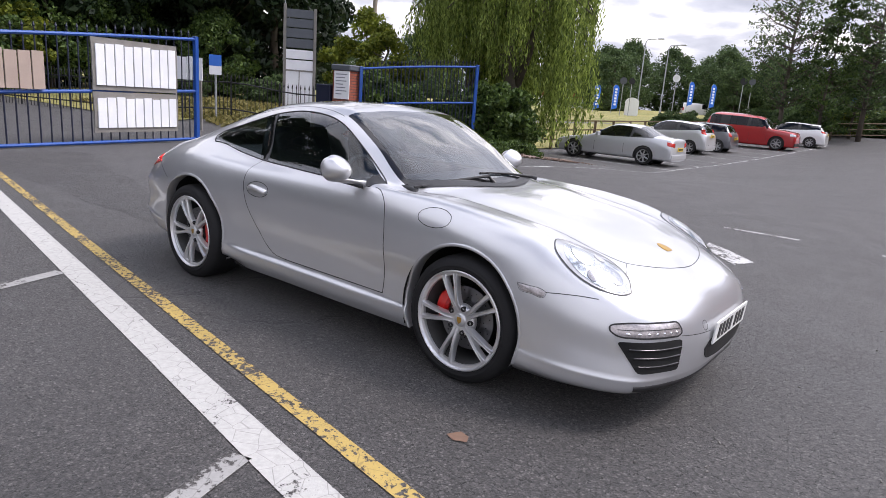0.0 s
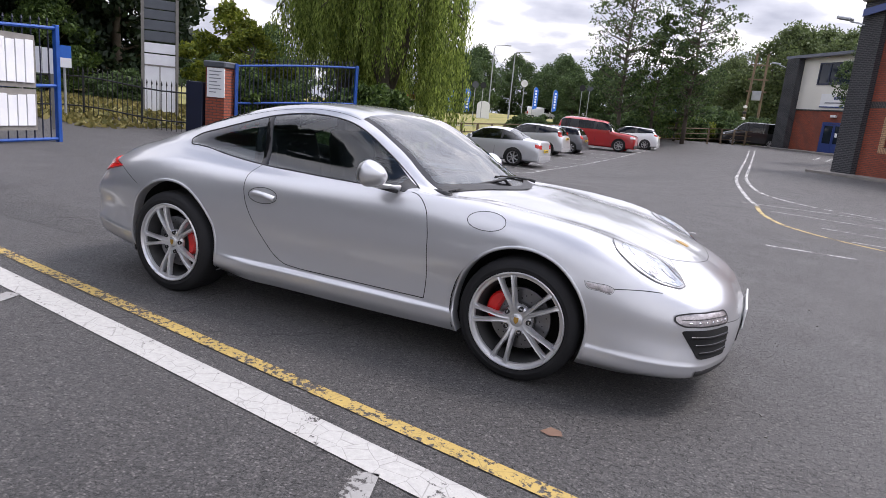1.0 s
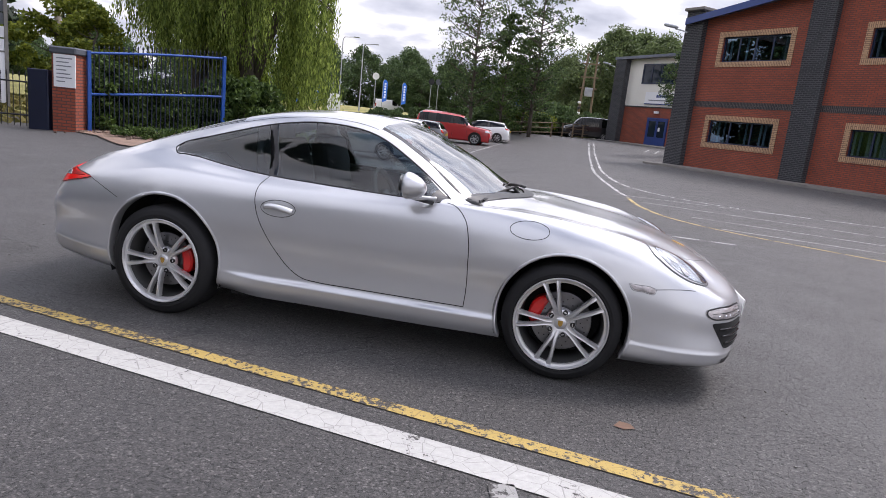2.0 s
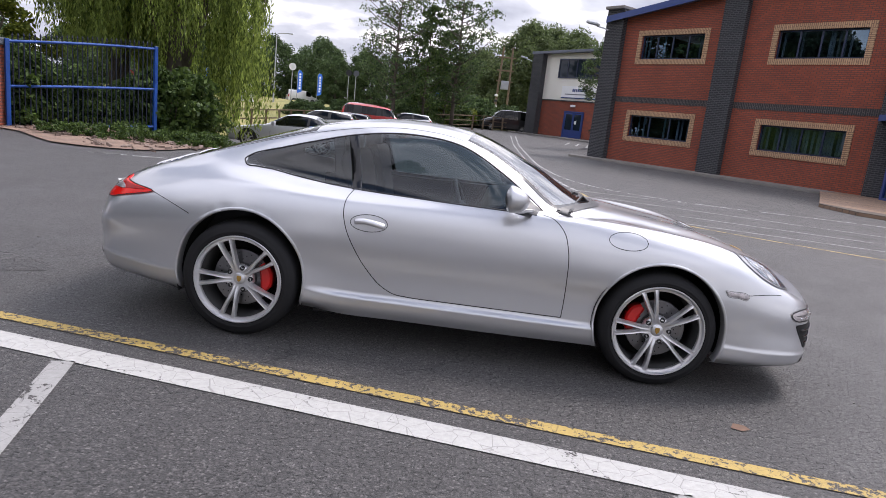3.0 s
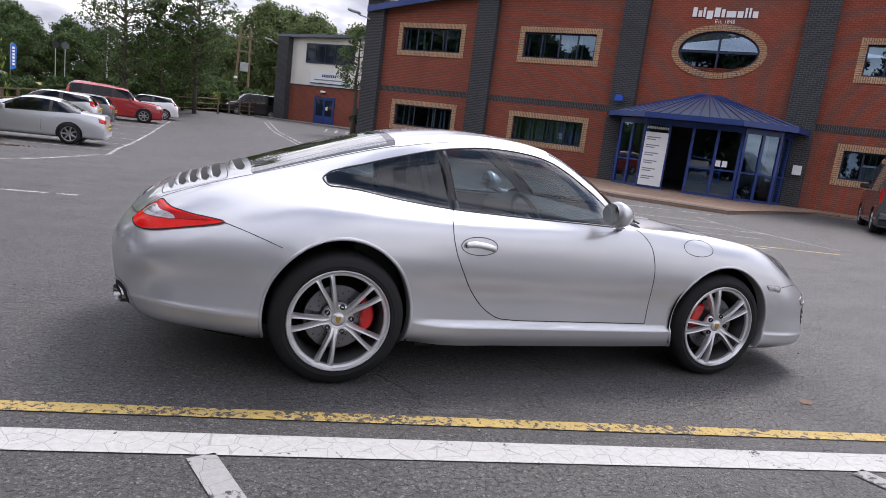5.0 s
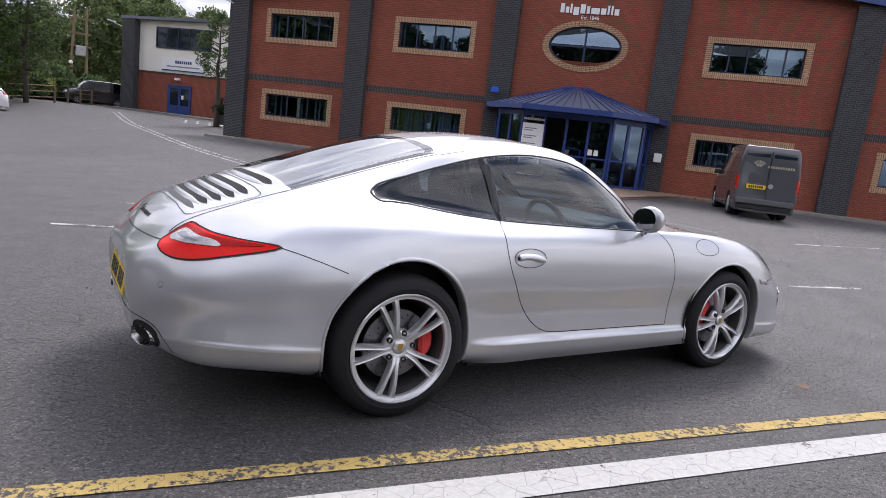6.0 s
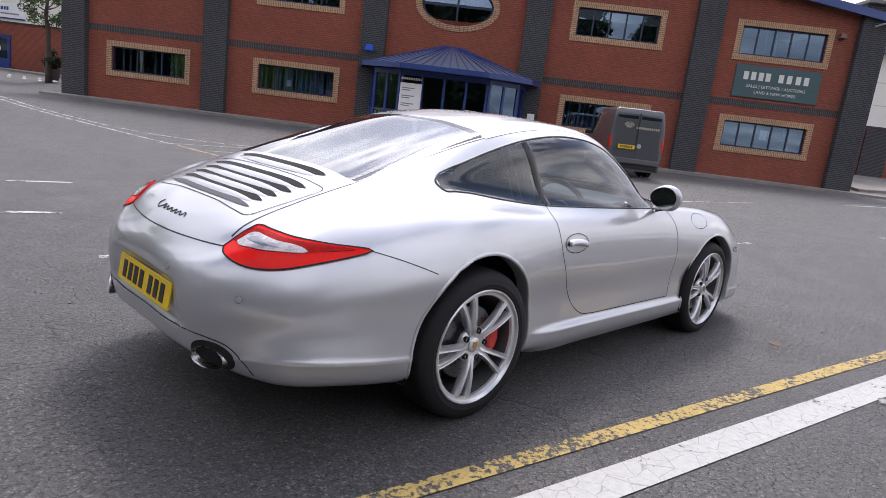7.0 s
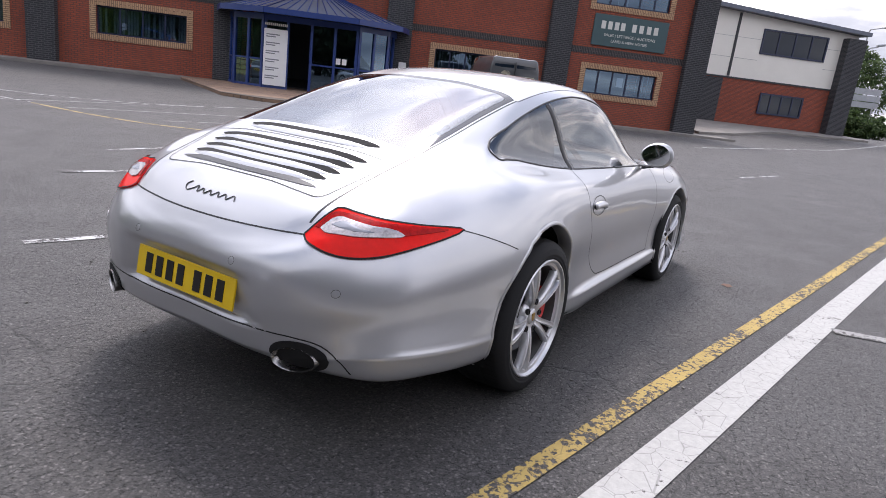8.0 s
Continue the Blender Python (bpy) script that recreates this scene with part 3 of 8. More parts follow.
for k, c in enumerate(BAYS):
    lights = (4, 4, 5, 5)[k]
    office_window(c, 1.90, *UP, lights, (.15, .35, 0, .1)[k])
    office_window(c, 1.90, *LOW, (3, 4, 5, 5)[k], (.3, .8, .2, .1)[k])
# oval window
ow = new("oval_window")
ow.parent = office
tagged(ow, "oval window with a ring of buff bricks")
seg = 60
for k in range(seg):
    a0, a1 = 2 * math.pi * (k + .06) / seg, 2 * math.pi * (k + .94) / seg
    bm = bmesh.new()
    prism(bm, [(MIDU + 1.50 * math.cos(a0), 5.70 + .80 * math.sin(a0)), (MIDU + 1.50 * math.cos(a1), 5.70 + .80 * math.sin(a1)), (MIDU + 1.76 * math.cos(a1), 5.70 + 1.03 * math.sin(a1)), (MIDU + 1.76 * math.cos(a0), 5.70 + 1.03 * math.sin(a0))], -.03, .12)
    part("brick", bm, BRICK_BUFF_SIDE, ow)
bm = bmesh.new()
ring_slab(bm, oval(MIDU, 5.70, 1.50, .80), oval(MIDU, 5.70, 1.42, .73), .10, .17)
box(bm, MIDU - .04, .105, 4.95, MIDU + .04, .165, 6.45)
box(bm, MIDU - 1.45, .104, 5.66, MIDU + 1.45, .166, 5.74)
part("window_frame", bm, FRAME_DARK, ow)
bm = bmesh.new()
bm.faces.new([bm.verts.new((x, .135, z)) for x, z in oval(MIDU, 5.70, 1.46, .77)])
part("pane", bm, WINDOW_GLASS, ow).visible_shadow = False

# entrance: splayed glazed porch under a faceted blue canopy
porch = tagged(new("entrance_porch"), "glazed blue entrance porch with a faceted metal canopy", "porch")
porch.matrix_basis = OFFICE
EV, EH = 2.90, 3.95
plan = [(-3.75, -.30), (-3.40, -1.60), (-1.70, -2.75), (1.70, -2.75), (3.40, -1.60), (3.75, -.30)]
for k in range(5):
    (a, b), (c, d) = plan[k], plan[k + 1]
    bm = bmesh.new()
    top0, top1 = (MIDU + a * .10, -.30, EH), (MIDU + c * .10, -.30, EH)
    vs = [(MIDU + a, b, EV), (MIDU + c, d, EV), top1, top0]
    lo = [bm.verts.new(q) for q in vs]
    hi = [bm.verts.new((q[0], q[1], q[2] + .05)) for q in vs]
    bm.faces.new(lo), bm.faces.new(hi[::-1])
    for m in range(4):
        bm.faces.new((lo[m], lo[(m + 1) % 4], hi[(m + 1) % 4], hi[m]))
    facet = part("canopy_facet", bm, BLUE_ROOF, porch)
    n = 9 if k == 2 else 5
    for m in range(n + 1):
        t = m / n
        p, q = Vector(vs[0]).lerp(Vector(vs[1]), t), Vector(vs[3]).lerp(Vector(vs[2]), t)
        bm = bmesh.new()
        tube(bm, [p + Vector((0, 0, .06)), q + Vector((0, 0, .06))], .022, 6)
        part("standing_seam", bm, BLUE_METAL, facet)
    bm = bmesh.new()
    dirv = Vector((c - a, d - b, 0))
    L = dirv.length
    box(bm, 0, -.03, -.10, L, .03, .10, Matrix.Translation((MIDU + a, b, EV)) @ Matrix.Rotation(math.atan2(dirv.y, dirv.x), 4, "Z"))
    part("canopy_gutter", bm, BLUE_METAL, porch)
walls = [(-3.35, -.0), (-2.95, -1.15), (-1.75, -1.95), (1.75, -1.95), (2.95, -1.15), (3.35, 0)]


def porch_frame(a, b, n, door_at=()):
    d = Vector((b[0] - a[0], b[1] - a[1], 0))
    L = d.length
    m = Matrix.Translation((MIDU + a[0], a[1], .10)) @ Matrix.Rotation(math.atan2(d.y, d.x), 4, "Z")
    bm = bmesh.new()
    H = 2.72
    for k in range(n + 1):
        x = min(max(L * k / n, .05), L - .05)
        box(bm, x - .05, -.05, 0, x + .05, .05, H, m)
    box(bm, .1, -.045, H - .22, L - .1, .045, H - .01, m)
    for k in range(n):
        if k not in door_at:
            box(bm, L * k / n + .05, -.04, .02, L * (k + 1) / n - .05, .04, .14, m)
            box(bm, L * k / n + .05, -.03, 1.05, L * (k + 1) / n - .05, .03, 1.11, m)
    part("porch_frame", bm, BLUE_METAL, porch, "blue metal glazing frame")
    for k in range(n):
        if k in door_at:
            continue
        bm = bmesh.new()
        bm.faces.new([bm.verts.new(m @ Vector(q)) for q in ((L * k / n + .04, 0, .1), (L * (k + 1) / n - .04, 0, .1), (L * (k + 1) / n - .04, 0, H - .2), (L * k / n + .04, 0, H - .2))])
        part("pane", bm, WINDOW_GLASS, porch).visible_shadow = False


for k in range(5):
    porch_frame(walls[k], walls[k + 1], 4 if k == 2 else 2, (1, ) if k == 2 else ())
bm = bmesh.new()
box(bm, MIDU - 1.74, -2.03, .25, MIDU - .88, -1.985, 2.30)
board = part("directory_board", bm, SIGN_WHITE, porch, "white directory board beside the door")
for k in range(6):
    for w, dz in ((.50, 0), (.34, -.08)):
        bm = bmesh.new()
        box(bm, MIDU - 1.66, -2.035, 2.08 - .30 * k + dz, MIDU - 1.66 + w, -2.031, 2.12 - .30 * k + dz)
        part("print_bar", bm, LETTER_GREY, board)
for k in range(12):
    bm = bmesh.new()
    box(bm, MIDU - 1.72 + .07 * k, -2.024, 2.42, MIDU - 1.672 + .07 * k, -2.019, 2.51)
    part("name_bar", bm, SIGN_LETTER, porch)
bm = bmesh.new()
box(bm, MIDU + .95, -2.01, 1.30, MIDU + 1.12, -2.0, 1.52)
box(bm, MIDU + 1.18, -2.01, 1.30, MIDU + 1.35, -2.0, 1.52)
part("door_notice", bm, SIGN_WHITE, porch)
bm = bmesh.new()
box(bm, MIDU + 3.45, -.50, 1.35, MIDU + 3.75, -.43, 1.70)
tagged(part("wall_notice", bm, SIGN_WHITE), "small white notice on the pilaster", "sign").matrix_basis = OFFICE
bm = bmesh.new()
prism(bm, [(MIDU - 3.62, 3.48), (MIDU - 3.25, 3.48), (MIDU - 3.31, 3.72), (MIDU - 3.56, 3.72)], -.58, -.425)
tagged(part("alarm_box", bm, surface("bright_blue_alarm_plastic", (0.02, 0.10, 0.55), 0.4)), "bright blue alarm box on the pilaster", "alarm box").matrix_basis = OFFICE
# small fixtures on the end bay
# Small camera-like wall fixture; its lamp_head is a plain casing.
wl = tagged(new("wall_light"), "small brown camera-like fixture beside an upper window", "wall light")
wl.matrix_basis = OFFICE
end_u = BAYS[-1]
bm = bmesh.new()
box(bm, end_u + 2.09, -.05, UP[1] - .42, end_u + 2.21, .01, UP[1] - .30)
part("mount", bm, FRAME_DARK, wl)
bm = bmesh.new()
prism(bm, [(end_u + 2.02, UP[1] - .34), (end_u + 2.28, UP[1] - .34), (end_u + 2.25, UP[1] - .16), (end_u + 2.05, UP[1] - .16)], -.24, -.05)
bevel_all(bm, .012, 1)
part("lamp_head", bm, surface("weathered_brown_casing", (0.16, 0.10, 0.075), 0.5, vary=0.2), wl)
bm = bmesh.new()
box(bm, end_u - .10, .150, LOW[0] + .62, end_u + .20, .154, LOW[0] + 1.02)
tagged(part("window_notice", bm, SIGN_WHITE), "white paper notice stuck inside an office window", "notice").matrix_basis = OFFICE
# name over the oval window: plain shapes, with the readable line below
fascia_sign = tagged(new("wall_sign"), "pale raised name over the oval window", "sign")
fascia_sign.matrix_basis = OFFICE
for x0, w, z0, z1 in ((-1.62, .16, 7.00, 7.36), (-1.40, .13, 7.00, 7.24), (-1.22, .08, 7.00, 7.36), (-1.08, .22, 6.92, 7.24), (-.80, .20, 7.0, 7.36), (-.54, .12, 7.0, 7.30), (-.36, .34, 7.0, 7.24), (.04, .20, 7.0, 7.24), (.30, .08, 7.0, 7.36), (.44, .08, 7.0, 7.36), (.58, .18, 7.0, 7.24)):
    bm = bmesh.new()
    box(bm, MIDU + .42 + x0, -.04, z0, MIDU + .42 + x0 + w, -.005, z1)
    part("name_bar", bm, SIGN_WHITE, fascia_sign)
words("Est. 1846", .20, pose(MIDU + .05, -.01, 6.78, 90, 0, 0), SIGN_WHITE, fascia_sign)
# estate agent's sign
sg = tagged(new("agent_sign"), "slate teal sign board with silver lettering", "sign")
sg.matrix_basis = OFFICE
bm = bmesh.new()
box(bm, 9.90, -.06, 3.42, 13.30, -.005, 4.70)
bevel_all(bm, .01, 1)
part("sign_board", bm, SIGN_TEAL, sg)
for k, x in enumerate((10.22, 10.52, 10.82, 11.10, 11.62, 11.95, 12.30, 12.62)):
    bm = bmesh.new()
    box(bm, x + .02, -.075, 4.12, x + .21, -.062, 4.44)
    part("name_shape", bm, SIGN_LETTER, sg)
words("SALES | LETTINGS / AUCTIONS", .165, pose(11.60, -.063, 3.83, 90, 0, 0), SIGN_LETTER, sg, space=1.05)
words("LAND & NEW HOMES", .165, pose(11.60, -.063, 3.60, 90, 0, 0), SIGN_LETTER, sg, space=1.05)

# the two lower wings
def wing(u0, u1, v, z_roof0, z_roof1, mid, windows, lows, doors_, base):
    w = tagged(new("office_wing"), "lower wing with white cladding over red brick", "building")
    w.matrix_basis = OFFICE
    bm = bmesh.new()
    box(bm, u0, v, base - .3, u1, v + .3, mid)
    part("brick_base", bm, BRICK_RED, w)
    bm = bmesh.new()
    prism(bm, [(u0, mid), (u1, mid), (u1, z_roof1), (u0, z_roof0)], v - .03, v + .3)
    part("upper_wall", bm, CLADDING, w, "white cladding")
    bm = bmesh.new()
    box(bm, u0, v - .05, mid - .06, u1, v - .031, mid + .04)
    part("cladding_joint", bm, DARK_GREY, w)
    bm = bmesh.new()
    prism(bm, [(u0 - .4, z_roof0), (u1 + .4, z_roof1), (u1 + .4, z_roof1 + .22), (u0 - .4, z_roof0 + .22)], v - .6, v + 9)
    part("roof", bm, BLUE_ROOF, w)
    bm = bmesh.new()
    box(bm, u0, v + .3, base - .3, u0 + .3, v + 8.5, min(z_roof0, z_roof1))
    box(bm, u1 - .3, v + .3, base - .3, u1, v + 8.5, min(z_roof0, z_roof1))
    box(bm, u0, v + 8.5, base - .3, u1, v + 8.8, min(z_roof0, z_roof1))
    part("rear_wall", bm, BRICK_RED, w)
    for a, b, lo, hi, n in windows:
        win = new("window")
        win.parent = w
        bm = bmesh.new()
        ring_slab(bm, rect(a, lo, b, hi), rect(a + .10, lo + .10, b - .10, hi - .10), v - .10, v - .035)
        for k in range(1, n):
            x = a + (b - a) * k / n
            box(bm, x - .04, v - .09, lo + .1, x + .04, v - .04, hi - .1)
        part("window_frame", bm, FRAME_DARK, win)
        bm = bmesh.new()
        bm.faces.new([bm.verts.new((x, v - .05, z)) for x, z in rect(a + .05, lo + .05, b - .05, hi - .05)])
        part("pane", bm, DARK_PANE, win)
    for a, b, lo, hi in doors_:
        d = new("door")
        d.parent = w
        bm = bmesh.new()
        ring_slab(bm, rect(a, lo, b, hi), rect(a + .12, lo + .02, b - .12, hi - .12), v - .09, v - .004)
        for q, r in ((a + .12, (a + b) / 2 - .01), ((a + b) / 2 + .01, b - .12)):
            ring_slab(bm, rect(q, lo + .02, r, hi - .14), rect(q + .1, lo + .9, r - .1, hi - .26), v - .07, v - .02)
            box(bm, q + .1, v - .06, lo + .1, r - .1, v - .03, lo + .9)
        part("door_frame", bm, BLUE_METAL, d, "blue double door")
        bm = bmesh.new()
        bm.faces.new([bm.verts.new((x, v - .04, z)) for x, z in rect(a + .15, lo + .8, b - .15, hi - .2)])
        part("pane", bm, DARK_PANE, d)
        bm = bmesh.new()
        box(bm, (a + b) / 2 + .2, v - .082, lo + 1.4, (a + b) / 2 + .42, v - .074, lo + 1.7)
        part("notice", bm, SIGN_WHITE, d)
    return w


PANEL_JOINT = surface("grey_panel_joint", (0.40, 0.40, 0.38), 0.6)
DARK_GREY = surface("dark_grey_joint", (0.03, 0.032, 0.036), 0.5)
DARK_PANE = surface("dark_reflecting_pane", (0.014, 0.022, 0.034), 0.05, vary=0.3, scale=0.6)
wl_ = wing(-39.9, -18.2, 16.0, 7.75, 8.2, 3.85, [(-37.25, -32.0, 5.75, 7.38, 5)], [], [(-35.92, -33.70, .50, 2.98)], .5)
wr_ = wing(15.2, 30.6, 10.0, 7.55, 6.75, 3.40, [(24.2, 28.6, 4.95, 6.42, 4), (24.9, 27.9, 1.45, 2.72, 4)], [], [], .45)
wb_ = new("wing_sign")
wb_.parent = wl_
tagged(wb_, "white sign board with faint blue print")
bm = bmesh.new()
box(bm, -36.55, 15.90, 4.10, -32.6, 15.965, 5.08)
part("sign_board", bm, SIGN_WHITE, wb_)
for k in range(8):
    bm = bmesh.new()
    box(bm, -35.3 + .20 * k, 15.885, 4.64, -35.16 + .20 * k, 15.899, 4.86)
    part("name_bar", bm, BLUE_METAL, wb_)
bm = bmesh.new()
box(bm, -36.1, 15.885, 4.36, -33.0, 15.899, 4.45)
part("print_bar", bm, LETTER_GREY, wb_)
bm = bmesh.new()
box(bm, -36.55, 15.88, 4.06, -32.6, 15.97, 4.14)
part("sign_edge", bm, BLUE_METAL, wb_)
bm = bmesh.new()
box(bm, -35.25, 15.80, 3.34, -34.75, 15.965, 3.52)
bevel_all(bm, .02, 1)
part("door_lamp", bm, SIGN_WHITE, wl_, "small white lamp over the door")
bm = bmesh.new()
box(bm, 22.42, 9.93, 3.46, 22.58, 9.968, 7.12)
part("cladding_joint", bm, DARK_GREY, wr_)
for z in (4.55, 5.75):
    for a, b in ((16.9, 22.41), (22.59, 24.15), (28.65, 29.6)):
        bm = bmesh.new()
        box(bm, a, 9.955, z, b, 9.968, z + .025)
        part("panel_joint", bm, PANEL_JOINT, wr_)
bm = bmesh.new()
box(bm, 20.8, 9.90, .0, 22.2, 9.998, 3.30)
part("pilaster", bm, BRICK_DARK, wr_)
for w, c, v0, h0 in ((wl_, -39.5, 15.4, 7.74), (wr_, 30.2, 9.4, 6.5)):
    bm = bmesh.new()
    box(bm, c - .62, v0, .1, c + .62, v0 + 1.6, h0)
    part("pilaster", bm, BRICK_DARK, w)

# ---- kerbs, paving and markings ----
def raised(name, outline, h, material, label, category):
    """A paved area with a kerb face round it; outline in the office's axes."""
    pts = [at_office(u, v) for u, v in outline]
    bm = bmesh.new()
    top = [bm.verts.new((p.x, p.y, ground_z(p.x, p.y) + h)) for p in pts]
    low = [bm.verts.new((p.x, p.y, ground_z(p.x, p.y) - .2)) for p in pts]
    bm.faces.new(top)
    for k in range(len(pts)):
        bm.faces.new((low[k], low[(k + 1) % len(pts)], top[(k + 1) % len(pts)], top[k]))
    return tagged(part(name, bm, material), label, category, kind="structure")


raised("pavement", [(-18.9, -1.5), (-6.5, -1.5), (-6.5, -.02), (-18.9, -.02)], .10, CONCRETE, "narrow concrete margin along the office wall", "pavement")
raised("pavement", [(4.0, -1.3), (16.8, -1.3), (16.8, -.02), (4.0, -.02)], .10, CONCRETE, "narrow concrete margin along the office wall", "pavement")
raised("entrance_paving", [(-6.5, -.02), (-6.5, -1.5), (-5.2, -4.5), (-3.9, -7.6), (-2.6, -8.4), (0.6, -8.2), (1.7, -4.6), (2.9, -1.6), (4.0, -1.3), (4.0, -.02)], .10, PAVER, "buff block paving before the entrance", "pavement")
raised("wing_pavement", [(-41.0, 14.0), (-33, 12.6), (-25, 9.6), (-21.5, 6.2), (-19.0, 4.6), (-19.0, 15.9), (-41.0, 15.9)], .12, CONCRETE, "pale pavement by the lower wing", "pavement")
raised("wing_pavement", [(16.9, 2.0), (19.5, 3.2), (24, 6.6), (31.5, 8.0), (31.5, 9.9), (16.9, 9.9)], .12, CONCRETE, "pale pavement by the lower wing", "pavement")

apron = [(-18.9, -1.5), (-16.6, -4.3), (-14.5, -7.9), (-11.4, -10.4), (-8.5, -12.5), (-6.4, -14.2), (-4.8, -15.1), (-3.5, -14.7), (-2.9, -13.3), (-2.8, -11.6), (-3.0, -9.9), (-3.9, -7.6), (-5.2, -4.5), (-6.5, -1.5)]
flat_patch("asphalt_apron", [tuple(at_office(u, v).xy) for u, v in apron], .002, ASPHALT_DARK, "darker newer asphalt before the office", "asphalt")
flat_patch("asphalt_patch", [(-1.72, .02), (-2.1, .16), (-2.5, .20), (-3.0, .42), (-3.6, .52), (-4.3, .78), (-5.2, .90), (-6.4, 1.25), (-7.6, 1.5), (-7.7, .3), (-6.6, -.10), (-5.6, -.34), (-4.6, -.30), (-3.6, -.27), (-3.0, -.33), (-2.4, -.24), (-1.9, -.26), (-1.66, -.14)], .002, ASPHALT_OLD, "old rough patch in the asphalt", "asphalt")
MARKS = [((3.5, 5.4), (4.5, 5.37)), ((1.77, 5.44), (2.65, 5.47)), ((7.16, 5.02), (8.42, 4.74)), ((11.5, 4.1), (15.3, 3.76)), ((6.28, 1.08), (7.53, .87)), ((12.07, .27), (14.24, -.22)),
         ((-.6, 5.68), (.1, 5.58)), ((-1.33, 4.0), (-.43, 3.83)), ((-.58, 2.23), (-.15, 2.12)), ((.68, 4.29), (1.27, 4.18)), ((-3.47, 4.91), (-2.19, 4.87)), ((-4.1, 6.6), (-3.5, 6.56))]
for m in MARKS:
    stripe("lane_mark", list(m), .075, WHITE_SOFT, "faded white lane mark")
stripe("long_white_line", [(20.6, 3.1), (33, .4), (46, -2.5)], .14, WHITE_SOFT, "long white edge line")
stripe("curved_white_line", [(2.45, 46), (2.72, 25), (2.92, 18), (3.6, 13.3), (5.6, 11.2), (9.4, 10.8), (12, 10.2)], .09, WHITE_SOFT, "long curved white line")
stripe("curved_white_line", [(2.1, 46), (2.42, 25), (2.6, 18), (3.0, 13), (3.3, 10.6)], .09, WHITE_SOFT, "long curved white line")
stripe("curved_yellow_line", [(3.3, 10.5), (3.45, 9), (3.9, 7.6), (5.0, 6.5), (7.4, 5.3), (10, 4.7)], .08, YELLOW_SOFT, "faded curved yellow line")
for a, b in (((3.5, 9.9), (10.4, 8.2)), ((4.3, 8.2), (10.4, 6.9)), ((4.6, 7.0), (9.5, 6.0)), ((3.0, 11.0), (7.2, 10.87)), ((10.64, 9.37), (10.33, 8.2)), ((10.33, 8.2), (10.6, 5.2))):
    stripe("worn_line", [a, b], .06, FADED_SOFT, "worn white line")
flat_patch("arrow_mark", [(-3.92, 4.42), (-3.89, 4.70), (-3.76, 4.90), (-3.55, 5.04), (-3.27, 5.12), (-3.08, 4.98), (-3.16, 4.84), (-3.40, 4.68), (-3.50, 4.50), (-3.43, 4.24), (-3.24, 3.96), (-3.0, 3.78), (-2.72, 3.76), (-2.72, 3.67), (-3.09, 3.69), (-3.42, 3.93), (-3.67, 4.17), (-3.82, 4.28)], .004, WHITE_SOFT, "worn white arrow on the asphalt", "road marking")
flat_patch("worn_mark", [(1.99, 4.21), (2.25, 4.0), (2.62, 3.62), (2.52, 3.31), (2.30, 3.55), (2.05, 3.9)], .004, WHITE_SOFT, "worn white mark on the asphalt", "road marking")
stripe("bay_front_line", [(-6.2, 7.2), (-4.7, 7.75), (-3.7, 8.6), (-3.2, 10.2), (-3.25, 13), (-3.55, 16), (-3.75, 19), (-3.73, 22.3), (-3.8, 28.1), (-3.87, 35.6), (-3.9, 46)], .09, WHITE_SOFT, "white line along the far parking bays")
for k in range(12):
    y = 12.6 + 2.9 * k
    stripe("far_bay_divider", [(-3.1 - .6 * sm(13, 18, y), y), (-8.4, y - .15)], .09, WHITE_SOFT, "faded white bay divider")
for k in range(5):
    a, b = at_office(-22.5 - k * .9, 6.0), at_office(-24.0 - k * .9, 8.0)
    stripe("hatching_line", [(a.x, a.y), (b.x, b.y)], .16, FADED_SOFT, "white hatching by the wing")
# small things lying on the asphalt
flat_patch("brick_dust_stain", [(2.66, -1.20), (2.69, -1.14), (2.74, -1.15), (2.76, -1.19), (2.71, -1.22)], .005, surface("orange_brick_dust", (0.15, 0.09, 0.062), 0.9, vary=0.3), "small orange brick-dust stain", "stain")
bm = bmesh.new()
box(bm, -.03, -.008, 0, .03, .008, .004)
tagged(part("paper_scrap", bm, SIGN_WHITE), "small white scrap of paper on the asphalt", "litter").matrix_basis = pose(-.98, -1.78, .002, 0, 0, 20)
rnd = random.Random(5)
bm = bmesh.new()
for k in range(260):
    x, y = rnd.uniform(-4, 7), rnd.uniform(-3.2, 2.5)
    if y < -1.75 - .145 * x and rnd.random() < .5:
        continue
    s = rnd.uniform(.003, .007)
    box(bm, -s, -s * .7, 0, s, s * .7, s * .8, pose(x, y, .002, rnd.uniform(-20, 20), rnd.uniform(-20, 20), rnd.uniform(0, 180)))
tagged(part("loose_grit", bm, surface("loose_stone_chip", (0.17, 0.16, 0.15), 0.9, vary=0.4)), "loose stone chips on the asphalt", "grit", kind="stuff")


# ---- gates, fences and signs ----
BLUE_GATE = surface("bright_blue_gate_paint", (0.005, 0.062, 0.29), 0.42, vary=0.2, scale=5, coat=0.3)
NAVY_BAR = surface("dark_blue_bar_paint", (0.006, 0.010, 0.030), 0.5, vary=0.25)
BLACK_IRON = surface("black_railing_paint", (0.012, 0.013, 0.016), 0.5, vary=0.3)
BOARD_WHITE = surface("white_painted_board", (0.74, 0.75, 0.78), 0.6, vary=0.10, scale=2)
BOARD_BROWN = surface("pale_brown_board", (0.37, 0.29, 0.245), 0.7, vary=0.12, scale=2)
GREY_WOOD = surface("weathered_grey_timber", (0.20, 0.19, 0.175), 0.85, vary=0.25, scale=4, bump=0.003)
FENCE_WOOD = surface("brown_fence_timber", (0.17, 0.125, 0.082), 0.9, vary=0.3, scale=3, bump=0.004)
